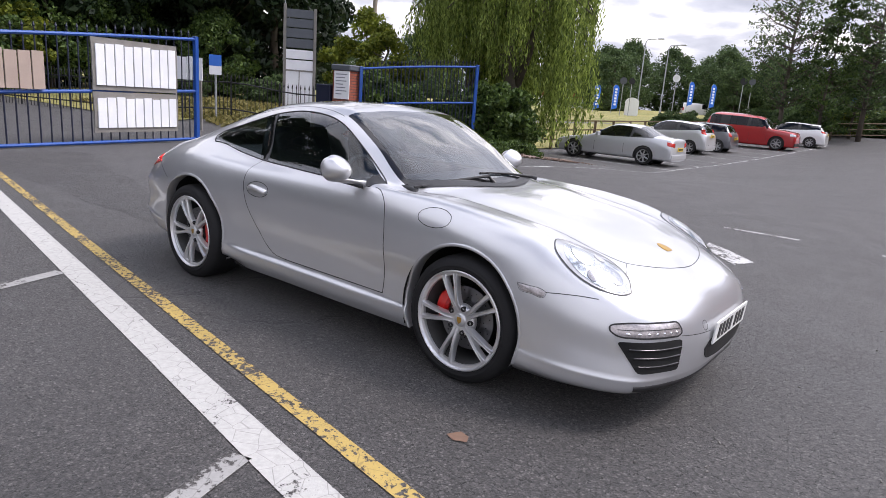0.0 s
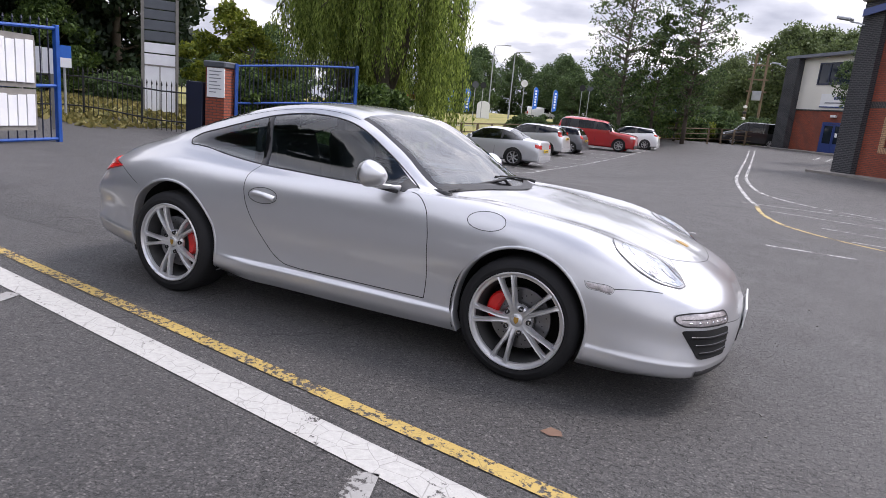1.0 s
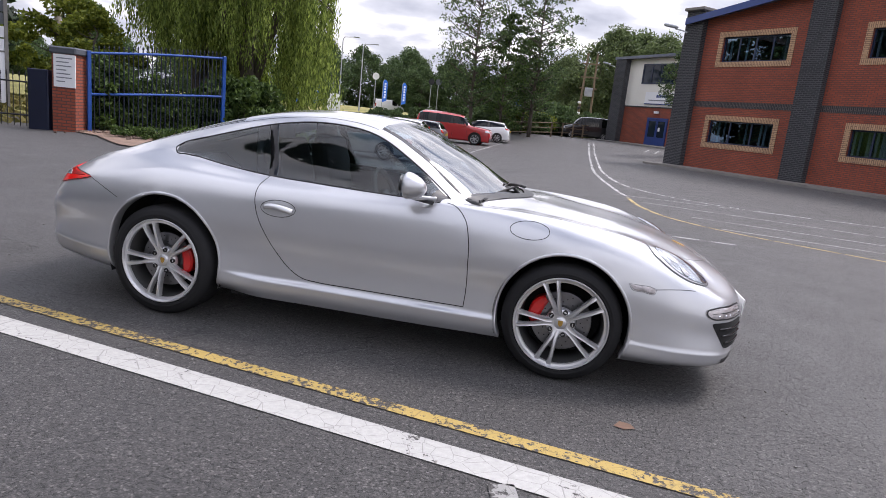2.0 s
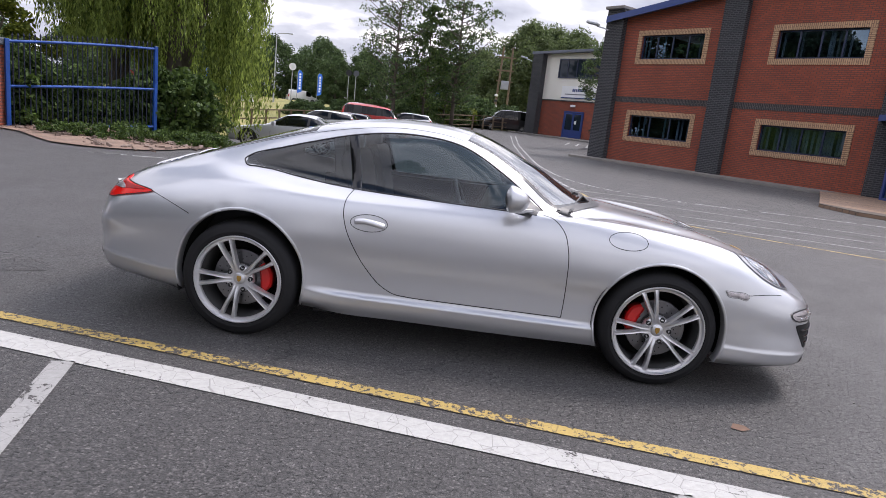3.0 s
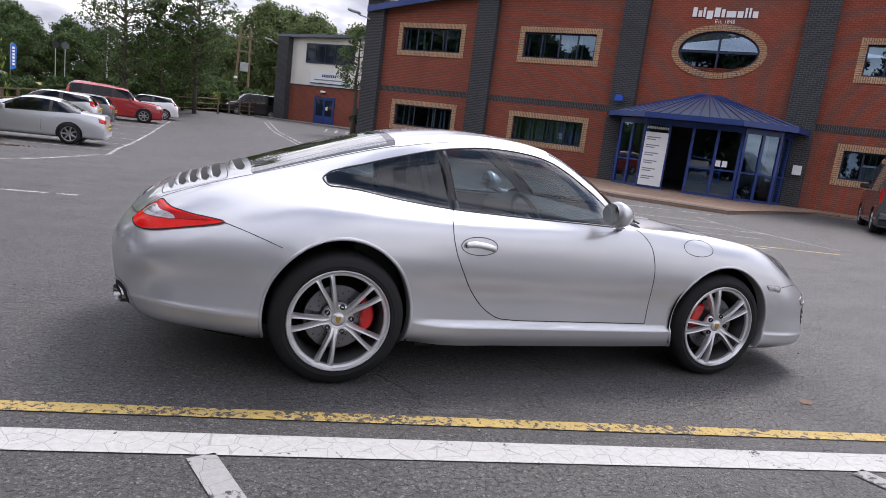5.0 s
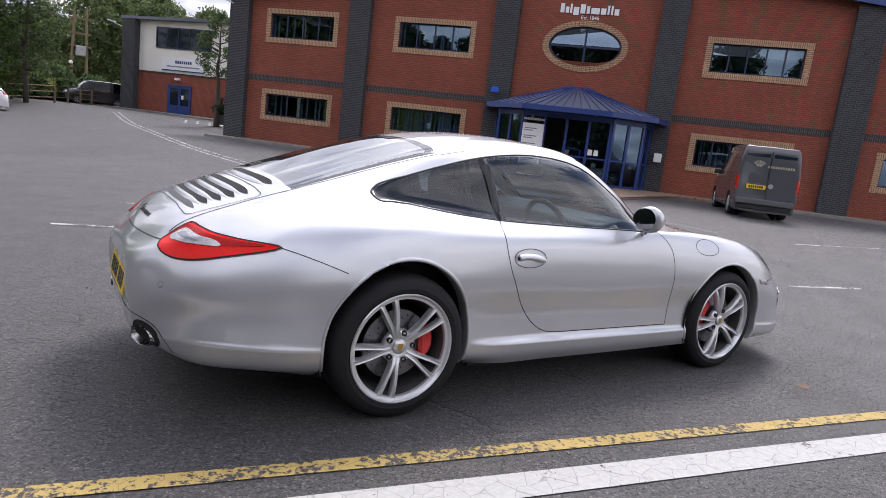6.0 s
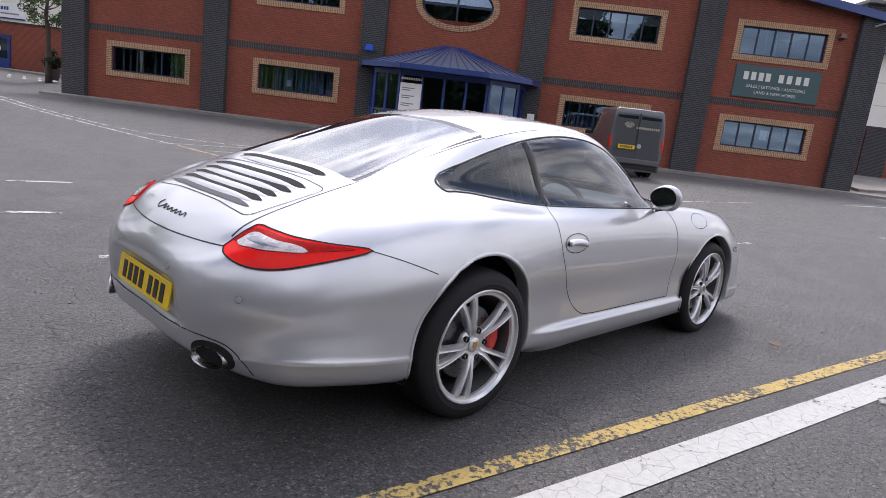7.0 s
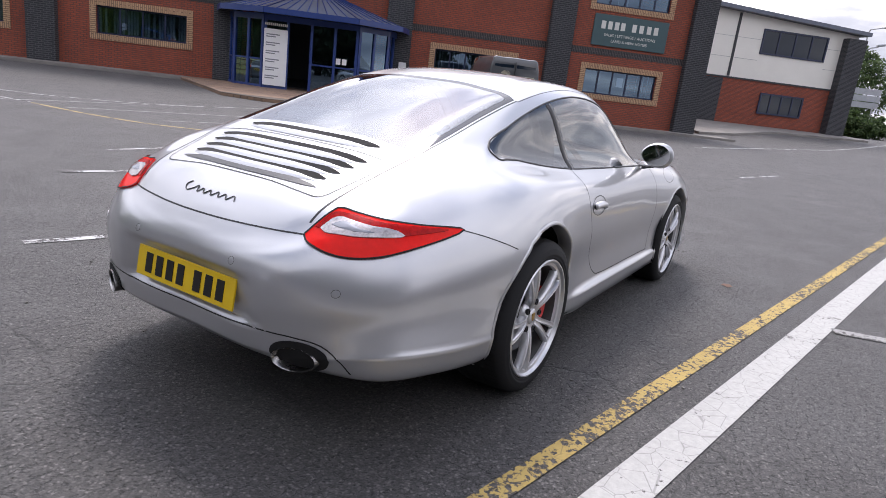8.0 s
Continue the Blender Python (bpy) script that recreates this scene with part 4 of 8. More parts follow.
SLATE_GREY = surface("dark_slate_panel", (0.075, 0.085, 0.10), 0.5, vary=0.15)
GALV = surface("galvanised_steel", (0.36, 0.38, 0.40), 0.45, metal=0.5, vary=0.15)
SIGN_BLUE = surface("blue_sign_face", (0.015, 0.13, 0.52), 0.4, vary=0.08)
FLAG_BLUE = surface("blue_flag_cloth", (0.010, 0.13, 0.60), 0.7, vary=0.12)


def gate(p0, p1, z0, z1, top0, top1, bars, label, hump=.06):
    """A barred metal gate leaf between two posts."""
    d = Vector((p1[0] - p0[0], p1[1] - p0[1], 0))
    L = d.length
    g = thing("metal_gate", label, "gate", Matrix.Translation((*p0, 0)) @ Matrix.Rotation(math.atan2(d.y, d.x), 4, "Z"), "blue gates")
    lo = lambda x: z0 + (z1 - z0) * x / L
    hi = lambda x: top0 + (top1 - top0) * x / L + hump * math.sin(math.pi * x / L)
    for x in (0, L):
        bm = bmesh.new()
        box(bm, x - .045, -.045, lo(x) - .15, x + .045, .045, hi(x) + .06)
        bevel_all(bm, .006, 1)
        part("gate_post", bm, BLUE_GATE, g)
    for f in (lambda x: lo(x) + .06, lambda x: lo(x) + (hi(x) - lo(x)) * .50, hi):
        bm = bmesh.new()
        tube(bm, [(x, 0, f(x)) for x in np.linspace(.03, L - .03, 14)], .033, 8)
        part("gate_rail", bm, BLUE_GATE, g)
    for k in range(1, bars):
        x = L * k / bars
        bm = bmesh.new()
        tube(bm, [(x, 0, lo(x) + .05), (x, 0, hi(x) + .10)], .014, 6)
        tube(bm, [(x, 0, hi(x) + .09), (x, 0, hi(x) + .125), (x, 0, hi(x) + .19)], [.011, .024, .002], 6)
        part("gate_bar", bm, NAVY_BAR, g)
    return g


def planks(g, name, x0, x1, z0, z1, y, n, material, frame=True):
    for k in range(n):
        a, b = x0 + (x1 - x0) * k / n, x0 + (x1 - x0) * (k + 1) / n
        bm = bmesh.new()
        box(bm, a + .013, y - .015, z0, b - .013, y + .010, z1 - .012 * (k % 3))
        part("plank", bm, material, g)
    if frame:
        for r in ((x0 - .04, z1 - .02, x1 + .06, z1 + .09), (x0 - .04, z0 - .09, x1 + .06, z0 + .02), (x0 - .05, z0, x0 + .01, z1), (x1 - .01, z0, x1 + .05, z1)):
            bm = bmesh.new()
            box(bm, r[0], y - .045, r[1], r[2], y - .016, r[3])
            part("board_batten", bm, GREY_WOOD, g)


g1 = gate((-9.26, 4.47), (-7.75, -1.55), .0, -.02, 2.16, 1.66, 32, "bright blue barred gate leaf with boards fixed to it, standing open", .03)
planks(g1, "board", .62, 2.45, 1.11, 1.87, .08, 9, BOARD_WHITE)
planks(g1, "board", .62, 2.45, .33, .90, .08, 9, BOARD_WHITE)
planks(g1, "board", 3.40, 5.2, .99, 1.62, .08, 8, BOARD_BROWN, False)
gate((-9.85, 9.85), (-8.00, 12.82), -.02, .18, 1.95, 2.28, 30, "bright blue barred gate leaf overgrown with ivy", .03)
# brick pier with notice
pier = thing("brick_pier", "red brick gate pier with a dark cap and a notice", "pier", pose(-10.17, 9.61, 0, 0, 0, 12))
bm = bmesh.new()
box(bm, -.28, -.28, -.2, .28, .28, 1.85)
part("pier_shaft", bm, BRICK_RED, pier)
bm = bmesh.new()
box(bm, -.33, -.33, 1.85, .33, .33, 2.02)
bevel_all(bm, .03, 1)
part("pier_cap", bm, SLATE_GREY, pier)
bm = bmesh.new()
box(bm, -.22, -.31, 1.08, .30, -.285, 1.84)
note = part("notice", bm, SIGN_WHITE, pier, "white printed notice")
for k in range(7):
    bm = bmesh.new()
    box(bm, -.15, -.316, 1.74 - .09 * k, -.15 + (.38, .30, .36, .24, .33, .37, .20)[k], -.3105, 1.765 - .09 * k)
    part("print_bar", bm, LETTER_GREY, note)
cab = thing("metal_cabinet", "dark blue-grey metal box by the pier", "cabinet", pose(-10.75, 9.35, 0, 0, 0, 12))
bm = bmesh.new()
box(bm, -.25, -.16, 0, .25, .16, 1.45)
bevel_all(bm, .015, 1)
part("cabinet_body", bm, NAVY_BAR, cab)
bm = bmesh.new()
box(bm, -.21, -.175, .85, .21, -.162, 1.38)
part("cabinet_door", bm, NAVY_BAR, cab)

# spear-topped railings on the verge
rail = thing("railing", "black spear-topped iron railing along the verge", "railing")
A, Bp = Vector((-24, 4.6, 0)), Vector((-11.2, 9.9, 0))
n = 96
for zt in (.28, 1.10):
    bm = bmesh.new()
    tube(bm, [(p.x, p.y, ground_z(p.x, p.y) + zt) for p in (A.lerp(Bp, k / 24) for k in range(25))], .022, 6)
    part("railing_rail", bm, BLACK_IRON, rail)
for k in range(n + 1):
    p = A.lerp(Bp, k / n)
    z = ground_z(p.x, p.y)
    bm = bmesh.new()
    r = .03 if k % 12 == 0 else .010
    tube(bm, [(p.x, p.y, z), (p.x, p.y, z + 1.24)], r, 6)
    tube(bm, [(p.x, p.y, z + 1.22), (p.x, p.y, z + 1.27), (p.x, p.y, z + 1.38)], [r, .024, .002], 6)
    part("railing_bar", bm, BLACK_IRON, rail)
# notice tower
tw = thing("notice_tower", "tall grey timber notice board with slate panels over white ones", "notice board", pose(-14.4, 11.2, ground_z(-14.4, 11.2), 0, 0, 48))
for x in (-.50, .50):
    bm = bmesh.new()
    box(bm, x - .045, -.05, -.2, x + .045, .05, 3.62 if x < 0 else 3.52)
    part("tower_post", bm, GREY_WOOD, tw)
for k, (z0, z1, mt) in enumerate(((0.05, 1.45, BOARD_WHITE), (1.50, 1.82, BOARD_WHITE), (1.86, 2.16, BOARD_WHITE), (2.22, 2.52, SLATE_GREY), (2.55, 2.85, SLATE_GREY), (2.88, 3.16, SLATE_GREY), (3.19, 3.46, SLATE_GREY))):
    bm = bmesh.new()
    box(bm, -.45, -.03, z0, .45, .02, z1)
    bevel_all(bm, .006, 1)
    part("tower_panel", bm, mt, tw)
bm = bmesh.new()
box(bm, -.45, -.04, 1.45, .45, .03, 1.50)
box(bm, -.015, -.045, .05, .015, -.031, 1.45)
part("tower_rail", bm, GREY_WOOD, tw)
bm = bmesh.new()
tube(bm, [(-.50, 0, 3.55), (-.50, -.02, 3.72), (-.85, -.05, 3.75)], .02, 6)
part("tower_lamp_arm", bm, GALV, tw)
tagged(tw, group="")
# sign on a post, and boards behind the gate
sp = thing("post_sign", "small blue and white sign on a metal post", "sign", pose(-14.5, 8.1, ground_z(-14.5, 8.1), 0, 0, 50))
bm = bmesh.new()
tube(bm, [(0, 0, -.1), (0, 0, 1.95)], .035, 8)
part("post", bm, GALV, sp)
for z0, z1, mt in ((1.62, 1.95, SIGN_BLUE), (1.36, 1.62, SIGN_WHITE)):
    bm = bmesh.new()
    box(bm, -.18, -.06, z0, .18, -.037, z1)
    part("sign_face", bm, mt, sp)
fb = thing("white_board", "white plank board standing beyond the gate", "board", pose(-12.4, 6.0, 0, 0, 0, 30))
planks(fb, "b", -.45, .45, 1.30, 1.90, 0, 6, BOARD_WHITE, False)
for x in (-.40, .33):
    bm = bmesh.new()
    box(bm, x, .0, -.1, x + .07, .05, 1.85)
    part("board_leg", bm, GREY_WOOD, fb)


# ---- post and rail fence ----
def rail_fence(pts, high=1.15, gap=1.9):
    f = thing("wooden_fence", "brown post-and-rail timber fence", "fence", group="timber fences")
    for (x0, y0), (x1, y1) in zip(pts, pts[1:]):
        L = math.hypot(x1 - x0, y1 - y0)
        n = max(1, round(L / gap))
        for k in range(n):
            p = [(x0 + (x1 - x0) * q / n, y0 + (y1 - y0) * q / n) for q in (k, k + 1)]
            z = [ground_z(*q) for q in p]
            bm = bmesh.new()
            box(bm, -.06, -.06, -.2, .06, .06, high + .08, pose(*p[0], z[0], 0, 0, 20))
            part("fence_post", bm, FENCE_WOOD, f)
            for h in (.35, .70, 1.05):
                bm = bmesh.new()
                tube(bm, [(*p[0], z[0] + h * high), (*p[1], z[1] + h * high)], .05, 4, flat=.5)
                part("fence_rail", bm, FENCE_WOOD, f)
    return f


rail_fence([(-11.8, 18.0), (-10.0, 21.0), (-10.2, 31), (-9.6, 41), (-6.2, 49), (-1.2, 52.3), (2.2, 58.5)])
sheet("meadow", spaced(-300, -9.2, -60, -9.2, 2.0), spaced(16, 300, 16, 90, 2.0), lambda x, y: ground_z(x, y) + .05 + .35 * sm(10, 40, -x), MEADOW, "dry yellow-green meadow beyond the fence", "grass", keep=lambda x, y: x < -9.3 - max(0, 22 - y) * 1.2)
sheet("verge", spaced(-120, -12.5, -60, -12.5, 1.0), spaced(6.4, 20, 6.4, 20, .7), lambda x, y: ground_z(x, y) + .03, MEADOW, "mown dry grass verge with the railings", "grass", keep=lambda x, y: y > 6.9 + (-x - 12.5) * -.12 and x < -12.4 + (y - 14) * .4)
sheet("far_meadow", spaced(-500, 500, -60, 60, 12), spaced(61, 800, 61, 140, 12), lambda x, y: ground_z(x, y) + .06, MEADOW, "far fields", "grass")
bm = bmesh.new()


def street_lamp(x, y, high, reach, yaw, label="tall galvanised street lamp"):
    s = thing("street_lamp", label, "street lamp", pose(x, y, ground_z(x, y), 0, 0, yaw), "street lamps")
    b = bmesh.new()
    tube(b, [(0, 0, -.1), (0, 0, 1.2), (0, 0, 1.25), (0, 0, high - .4), (.15, 0, high - .1), (reach, 0, high)], [.11, .11, .07, .06, .05, .04], 8)
    part("lamp_column", b, GALV, s)
    b = bmesh.new()
    box(b, reach - .1, -.13, high - .06, reach + .55, .13, high + .06)
    bevel_all(b, .03, 1)
    part("lantern", b, GALV, s)
    return s


bm.free()
street_lamp(-25.8, 65.3, 8.3, 1.3, 10)
street_lamp(-25.8, 71.8, 8.2, 1.3, 10)
street_lamp(-12.0, 70.0, 8.6, 1.3, 190)
street_lamp(70.5, 1.0, 9.6, 1.4, 230)
# pole-mounted transformer
up = thing("utility_poles", "pair of timber utility poles with a transformer", "utility pole", pose(.7, 75.0, ground_z(.7, 75), 0, 0, 5) @ Matrix.Scale(1.25, 4))
for x, lean in ((-.45, .25), (.75, -.10)):
    bm = bmesh.new()
    tube(bm, [(x, 0, -.2), (x + lean, 0, 7.6)], [.12, .09], 10)
    part("pole", bm, FENCE_WOOD, up)
for z in (6.6, 5.4, 4.4):
    bm = bmesh.new()
    box(bm, -.6, -.1, z, 1.0, .02, z + .12)
    part("cross_arm", bm, FENCE_WOOD, up)
bm = bmesh.new()
box(bm, -.1, -.5, 3.7, .6, -.05, 4.5)
bevel_all(bm, .05, 2)
part("transformer", bm, GALV, up)
for k, z in enumerate((2.0, 2.5, 3.0)):
    bm = bmesh.new()
    lathe(bm, [(.06, z), (.16, z + .04), (.16, z + .2), (.06, z + .24)], 10, axis="z", centre=(-.42, -.25, 0))
    part("insulator", bm, BLACK_IRON if k % 2 else SIGN_WHITE, up)


def feather_flag(x, y, z, h):
    f = thing("feather_flag", "blue feather flag on a pole by the road", "flag", pose(x, y, z, 0, 0, 60), "feather flags")
    b = bmesh.new()
    tube(b, [(0, 0, ground_z(x, y) - z), (0, 0, h), (.25, 0, h + .25)], .03, 6)
    part("flag_pole", b, GALV, f)
    b = bmesh.new()
    prism(b, [(.03, .4), (.75, .6), (.80, h - .2), (.6, h + .15), (.25, h + .22), (.03, h)], -.01, .01)
    part("flag_cloth", b, FLAG_BLUE, f)
    for k in range(6):
        b = bmesh.new()
        box(b, .25, -.016, .9 + k * .34, .55, -.0105, 1.12 + k * .34)
        part("flag_mark", b, SIGN_WHITE, f)


for x, y, z in ((-31.8, 66.8, .7), (-30.2, 68.2, .8), (-24.7, 77.0, 1.9), (-22.6, 78.6, 1.8)):
    feather_flag(x, y, z, 3.0)
# far roadside signs
for x, y, h, mt, rr in ((-25.6, 60.7, 3.6, SLATE_GREY, .36), (-24.9, 61.2, 3.6, BLACK_IRON, .32), (-16.2, 68.5, 3.9, BLACK_IRON, .34), (-15.5, 69.0, 3.9, SLATE_GREY, .34), (-19.2, 58.1, 3.9, SIGN_WHITE, .34), (-6.2, 69, 2.9, SIGN_BLUE, .36)):
    s = thing("road_sign", "round road sign on a post", "road sign", pose(x, y, ground_z(x, y) + .3, 0, 0, 30), "road signs")
    b = bmesh.new()
    tube(b, [(0, 0, -.3), (0, 0, h)], .04, 6)
    part("post", b, GALV, s)
    b = bmesh.new()
    lathe(b, [(.001, -.06), (rr, -.06), (rr, -.03), (.001, -.03)], 20, centre=(0, 0, h - .2))
    part("sign_face", b, mt, s)
# white rounded board, chevrons, and the low building beyond the meadow
wb = thing("roadside_board", "white round-topped roadside board", "sign", pose(-26.2, 64.8, ground_z(-26.2, 64.8), 0, 0, 28))
bm = bmesh.new()
prism(bm, [(-.72, 0), (.72, 0), (.72, 1.7)] + [(.72 * math.cos(a), 1.7 + .45 * math.sin(a)) for a in np.linspace(.3, math.pi - .3, 9)] + [(-.72, 1.7)], -.04, .04)
part("board_face", bm, SIGN_WHITE, wb)
for x, y in ((-8.9, 68.8), (-7.9, 69.6), (-6.2, 70.6), (-5.4, 71.2)):
    cs = thing("chevron_sign", "black and white chevron road sign", "road sign", pose(x, y, ground_z(x, y), 0, 0, 12), "chevron signs")
    for q in (-.3, .3):
        bm = bmesh.new()
        tube(bm, [(q, 0, -.1), (q, 0, 2.4)], .03, 6)
        part("post", bm, GALV, cs)
    bm = bmesh.new()
    box(bm, -.45, -.07, 2.1, .45, -.035, 3.0)
    part("sign_face", bm, BLACK_IRON, cs)
    bm = bmesh.new()
    prism(bm, [(-.05, 2.12), (.25, 2.12), (-.10, 2.55), (.25, 2.98), (-.05, 2.98), (-.40, 2.55)], -.085, -.072)
    part("chevron", bm, SIGN_WHITE, cs)
rb = thing("roadside_building", "low white roadside building with a red fascia", "building", pose(-50, 98.5, ground_z(-50, 98.5), 0, 0, 40))
for nm, r, mt in (("wall", (-7, 0, 0, 7, 6, 2.6), SIGN_WHITE), ("fascia", (-7.2, -.3, 2.0, 7.2, 6.1, 2.7), surface("red_fascia_paint", (0.40, 0.03, 0.04), 0.5)), ("roof", (-7.3, -.4, 2.7, 7.3, 6.2, 3.0), SLATE_GREY)):
    bm = bmesh.new()
    box(bm, *r)
    bevel_all(bm, .02, 1)
    part(nm, bm, mt, rb)
for k in range(4):
    bm = bmesh.new()
    box(bm, -6 + 3.2 * k, -.03, .7, -3.8 + 3.2 * k, -.005, 1.8)
    part("window", bm, SLATE_GREY, rb)
gs = thing("direction_sign", "green and white direction sign on posts behind the gate", "road sign", pose(-10.5, 16.95, ground_z(-10.5, 16.95), 0, 0, 35))
for x in (-.32, .32):
    bm = bmesh.new()
    tube(bm, [(x, 0, -.1), (x, 0, 2.2)], .03, 6)
    part("post", bm, GALV, gs)
for z0, z1, mt in ((1.98, 2.20, surface("green_sign_face", (0.01, 0.12, 0.05), 0.4)), (2.06, 2.11, SIGN_WHITE), (1.97, 1.995, SIGN_WHITE)):
    bm = bmesh.new()
    box(bm, -.42, -.06 - (z1 - z0 < .1) * .012, z0, .42, -.035 - (z1 - z0 < .1) * .026, z1)
    part("sign_face", bm, mt, gs)
bb = thing("sign_frame", "pale road sign seen on two posts by the wing", "road sign", pose(64.2, 0, 0, 0, 0, -60))
for x in (-1.1, 1.1):
    bm = bmesh.new()
    tube(bm, [(x, 0, 0), (x, 0, 4.6)], .06, 6)
    part("post", bm, GALV, bb)
for z in (3.05, 3.60, 4.15):
    bm = bmesh.new()
    box(bm, -1.5, -.05, z, 1.5, .0, z + .48)
    part("sign_panel", bm, GALV, bb)
barrier = thing("plastic_barrier", "red and white plastic barriers by the wing", "barrier", pose(50, -5.6, ground_z(50, -5.6), 0, 0, -50))
for k in range(5):
    bm = bmesh.new()
    box(bm, k * 1.0 - 2, -.2, .1, k * 1.0 - 1.03, .2, .62)
    bevel_all(bm, .05, 1)
    part("barrier_block", bm, surface("red_plastic" if k % 2 else "white_plastic", (0.5, 0.02, 0.02) if k % 2 else (0.7, 0.7, 0.7), 0.5), barrier)
# flood lamps on the office
for u, v, z, yaw in ((-18.7, -.5, 6.55, 200), (14.9, -.5, 6.7, -20), (-40.4, 15.3, 7.2, 200), (31.0, 9.2, 6.1, -20)):
    p = at_office(u, v, z)
    s = thing("flood_lamp", "grey flood lamp on an arm at the wall", "lamp", pose(p.x, p.y, p.z, 0, 0, math.degrees(FA) + yaw), "flood lamps")
    bm = bmesh.new()
    tube(bm, [(-.25, 0, -.1), (0, 0, 0), (.35, 0, .08)], .035, 6)
    part("arm", bm, GALV, s)
    bm = bmesh.new()
    box(bm, .3, -.17, .02, .95, .17, .16, pose(0, 0, 0, 0, -12, 0))
    bevel_all(bm, .04, 1)
    part("lamp_head", bm, GALV, s)


# ---- trees, shrubs and ivy ----
def leaf_mat(name, dark, light, glow=0.35):
    m, nt, b = blank(name)
    r = nt.nodes.new("ShaderNodeNewGeometry").outputs["Random Per Island"]
    col = ramp(nt, r, [(0.0, dark), (0.6, tuple((a + c) / 2 for a, c in zip(dark, light))), (1.0, light)])
    put(nt, b, Base_Color=col, Roughness=0.6, Specular_IOR_Level=0.3)
    tr = node(nt, "ShaderNodeBsdfTranslucent", Color=col)
    mx = node(nt, "ShaderNodeMixShader", Fac=glow)
    nt.links.new(b.outputs[0], mx.inputs[1])
    nt.links.new(tr.outputs[0], mx.inputs[2])
    nt.links.new(mx.outputs[0], nt.nodes["Material Output"].inputs[0])
    return m


LEAF_MID = leaf_mat("mid_green_leaves", (0.020, 0.045, 0.012), (0.105, 0.165, 0.036), 0.3)
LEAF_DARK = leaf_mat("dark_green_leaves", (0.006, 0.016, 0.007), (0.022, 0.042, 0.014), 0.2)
LEAF_FAR = leaf_mat("far_green_leaves", (0.034, 0.062, 0.026), (0.115, 0.175, 0.060), 0.35)
LEAF_BRIGHT = leaf_mat("yellow_green_leaves", (0.060, 0.090, 0.012), (0.24, 0.27, 0.035), 0.4)
LEAF_WILLOW = leaf_mat("willow_leaves", (0.060, 0.098, 0.020), (0.38, 0.47, 0.11), 0.6)
LEAF_ALDER = leaf_mat("alder_leaves", (0.030, 0.056, 0.024), (0.125, 0.185, 0.066), 0.4)
BARK = surface("grey_brown_bark", (0.085, 0.070, 0.055), 0.95, vary=0.35, scale=4, fine=30, bump=0.02)
BARK_PALE = surface("pale_bark", (0.26, 0.23, 0.19), 0.95, vary=0.3, scale=4, fine=30, bump=0.02)


def leaves(name, pts, normals, size, material, parent, rng, stretch=1.6, droop=0.0):
    """One mesh of many separate small leaves."""
    n = len(pts)
    a = rng.normal(size=(n, 3))
    a[:, 2] -= droop
    a /= np.linalg.norm(a, axis=1)[:, None]
    b = np.cross(a, rng.normal(size=(n, 3)))
    b /= np.maximum(np.linalg.norm(b, axis=1)[:, None], 1e-6)
    s = (size * rng.uniform(.6, 1.35, n))[:, None]
    quad = np.stack([pts - a * s * stretch / 2, pts + b * s * .42, pts + a * s * stretch / 2, pts - b * s * .42], 1).reshape(-1, 3)
    me = bpy.data.meshes.new(name)
    me.from_pydata(quad.tolist(), [], np.arange(n * 4).reshape(-1, 4).tolist())
    me.materials.append(material)
    ob = new(name, me)
    ob.parent = parent
    return ob


def clumps(rng, centres, radii, each, flat=.75):
    out = []
    for c, r in zip(centres, radii):
        d = rng.normal(size=(each, 3))
        d /= np.linalg.norm(d, axis=1)[:, None]
        k = rng.uniform(.25, 1.0, each) ** .6
        out.append(np.array(c) + d * (r * k)[:, None] * np.array([1, 1, flat]))
    return np.concatenate(out)


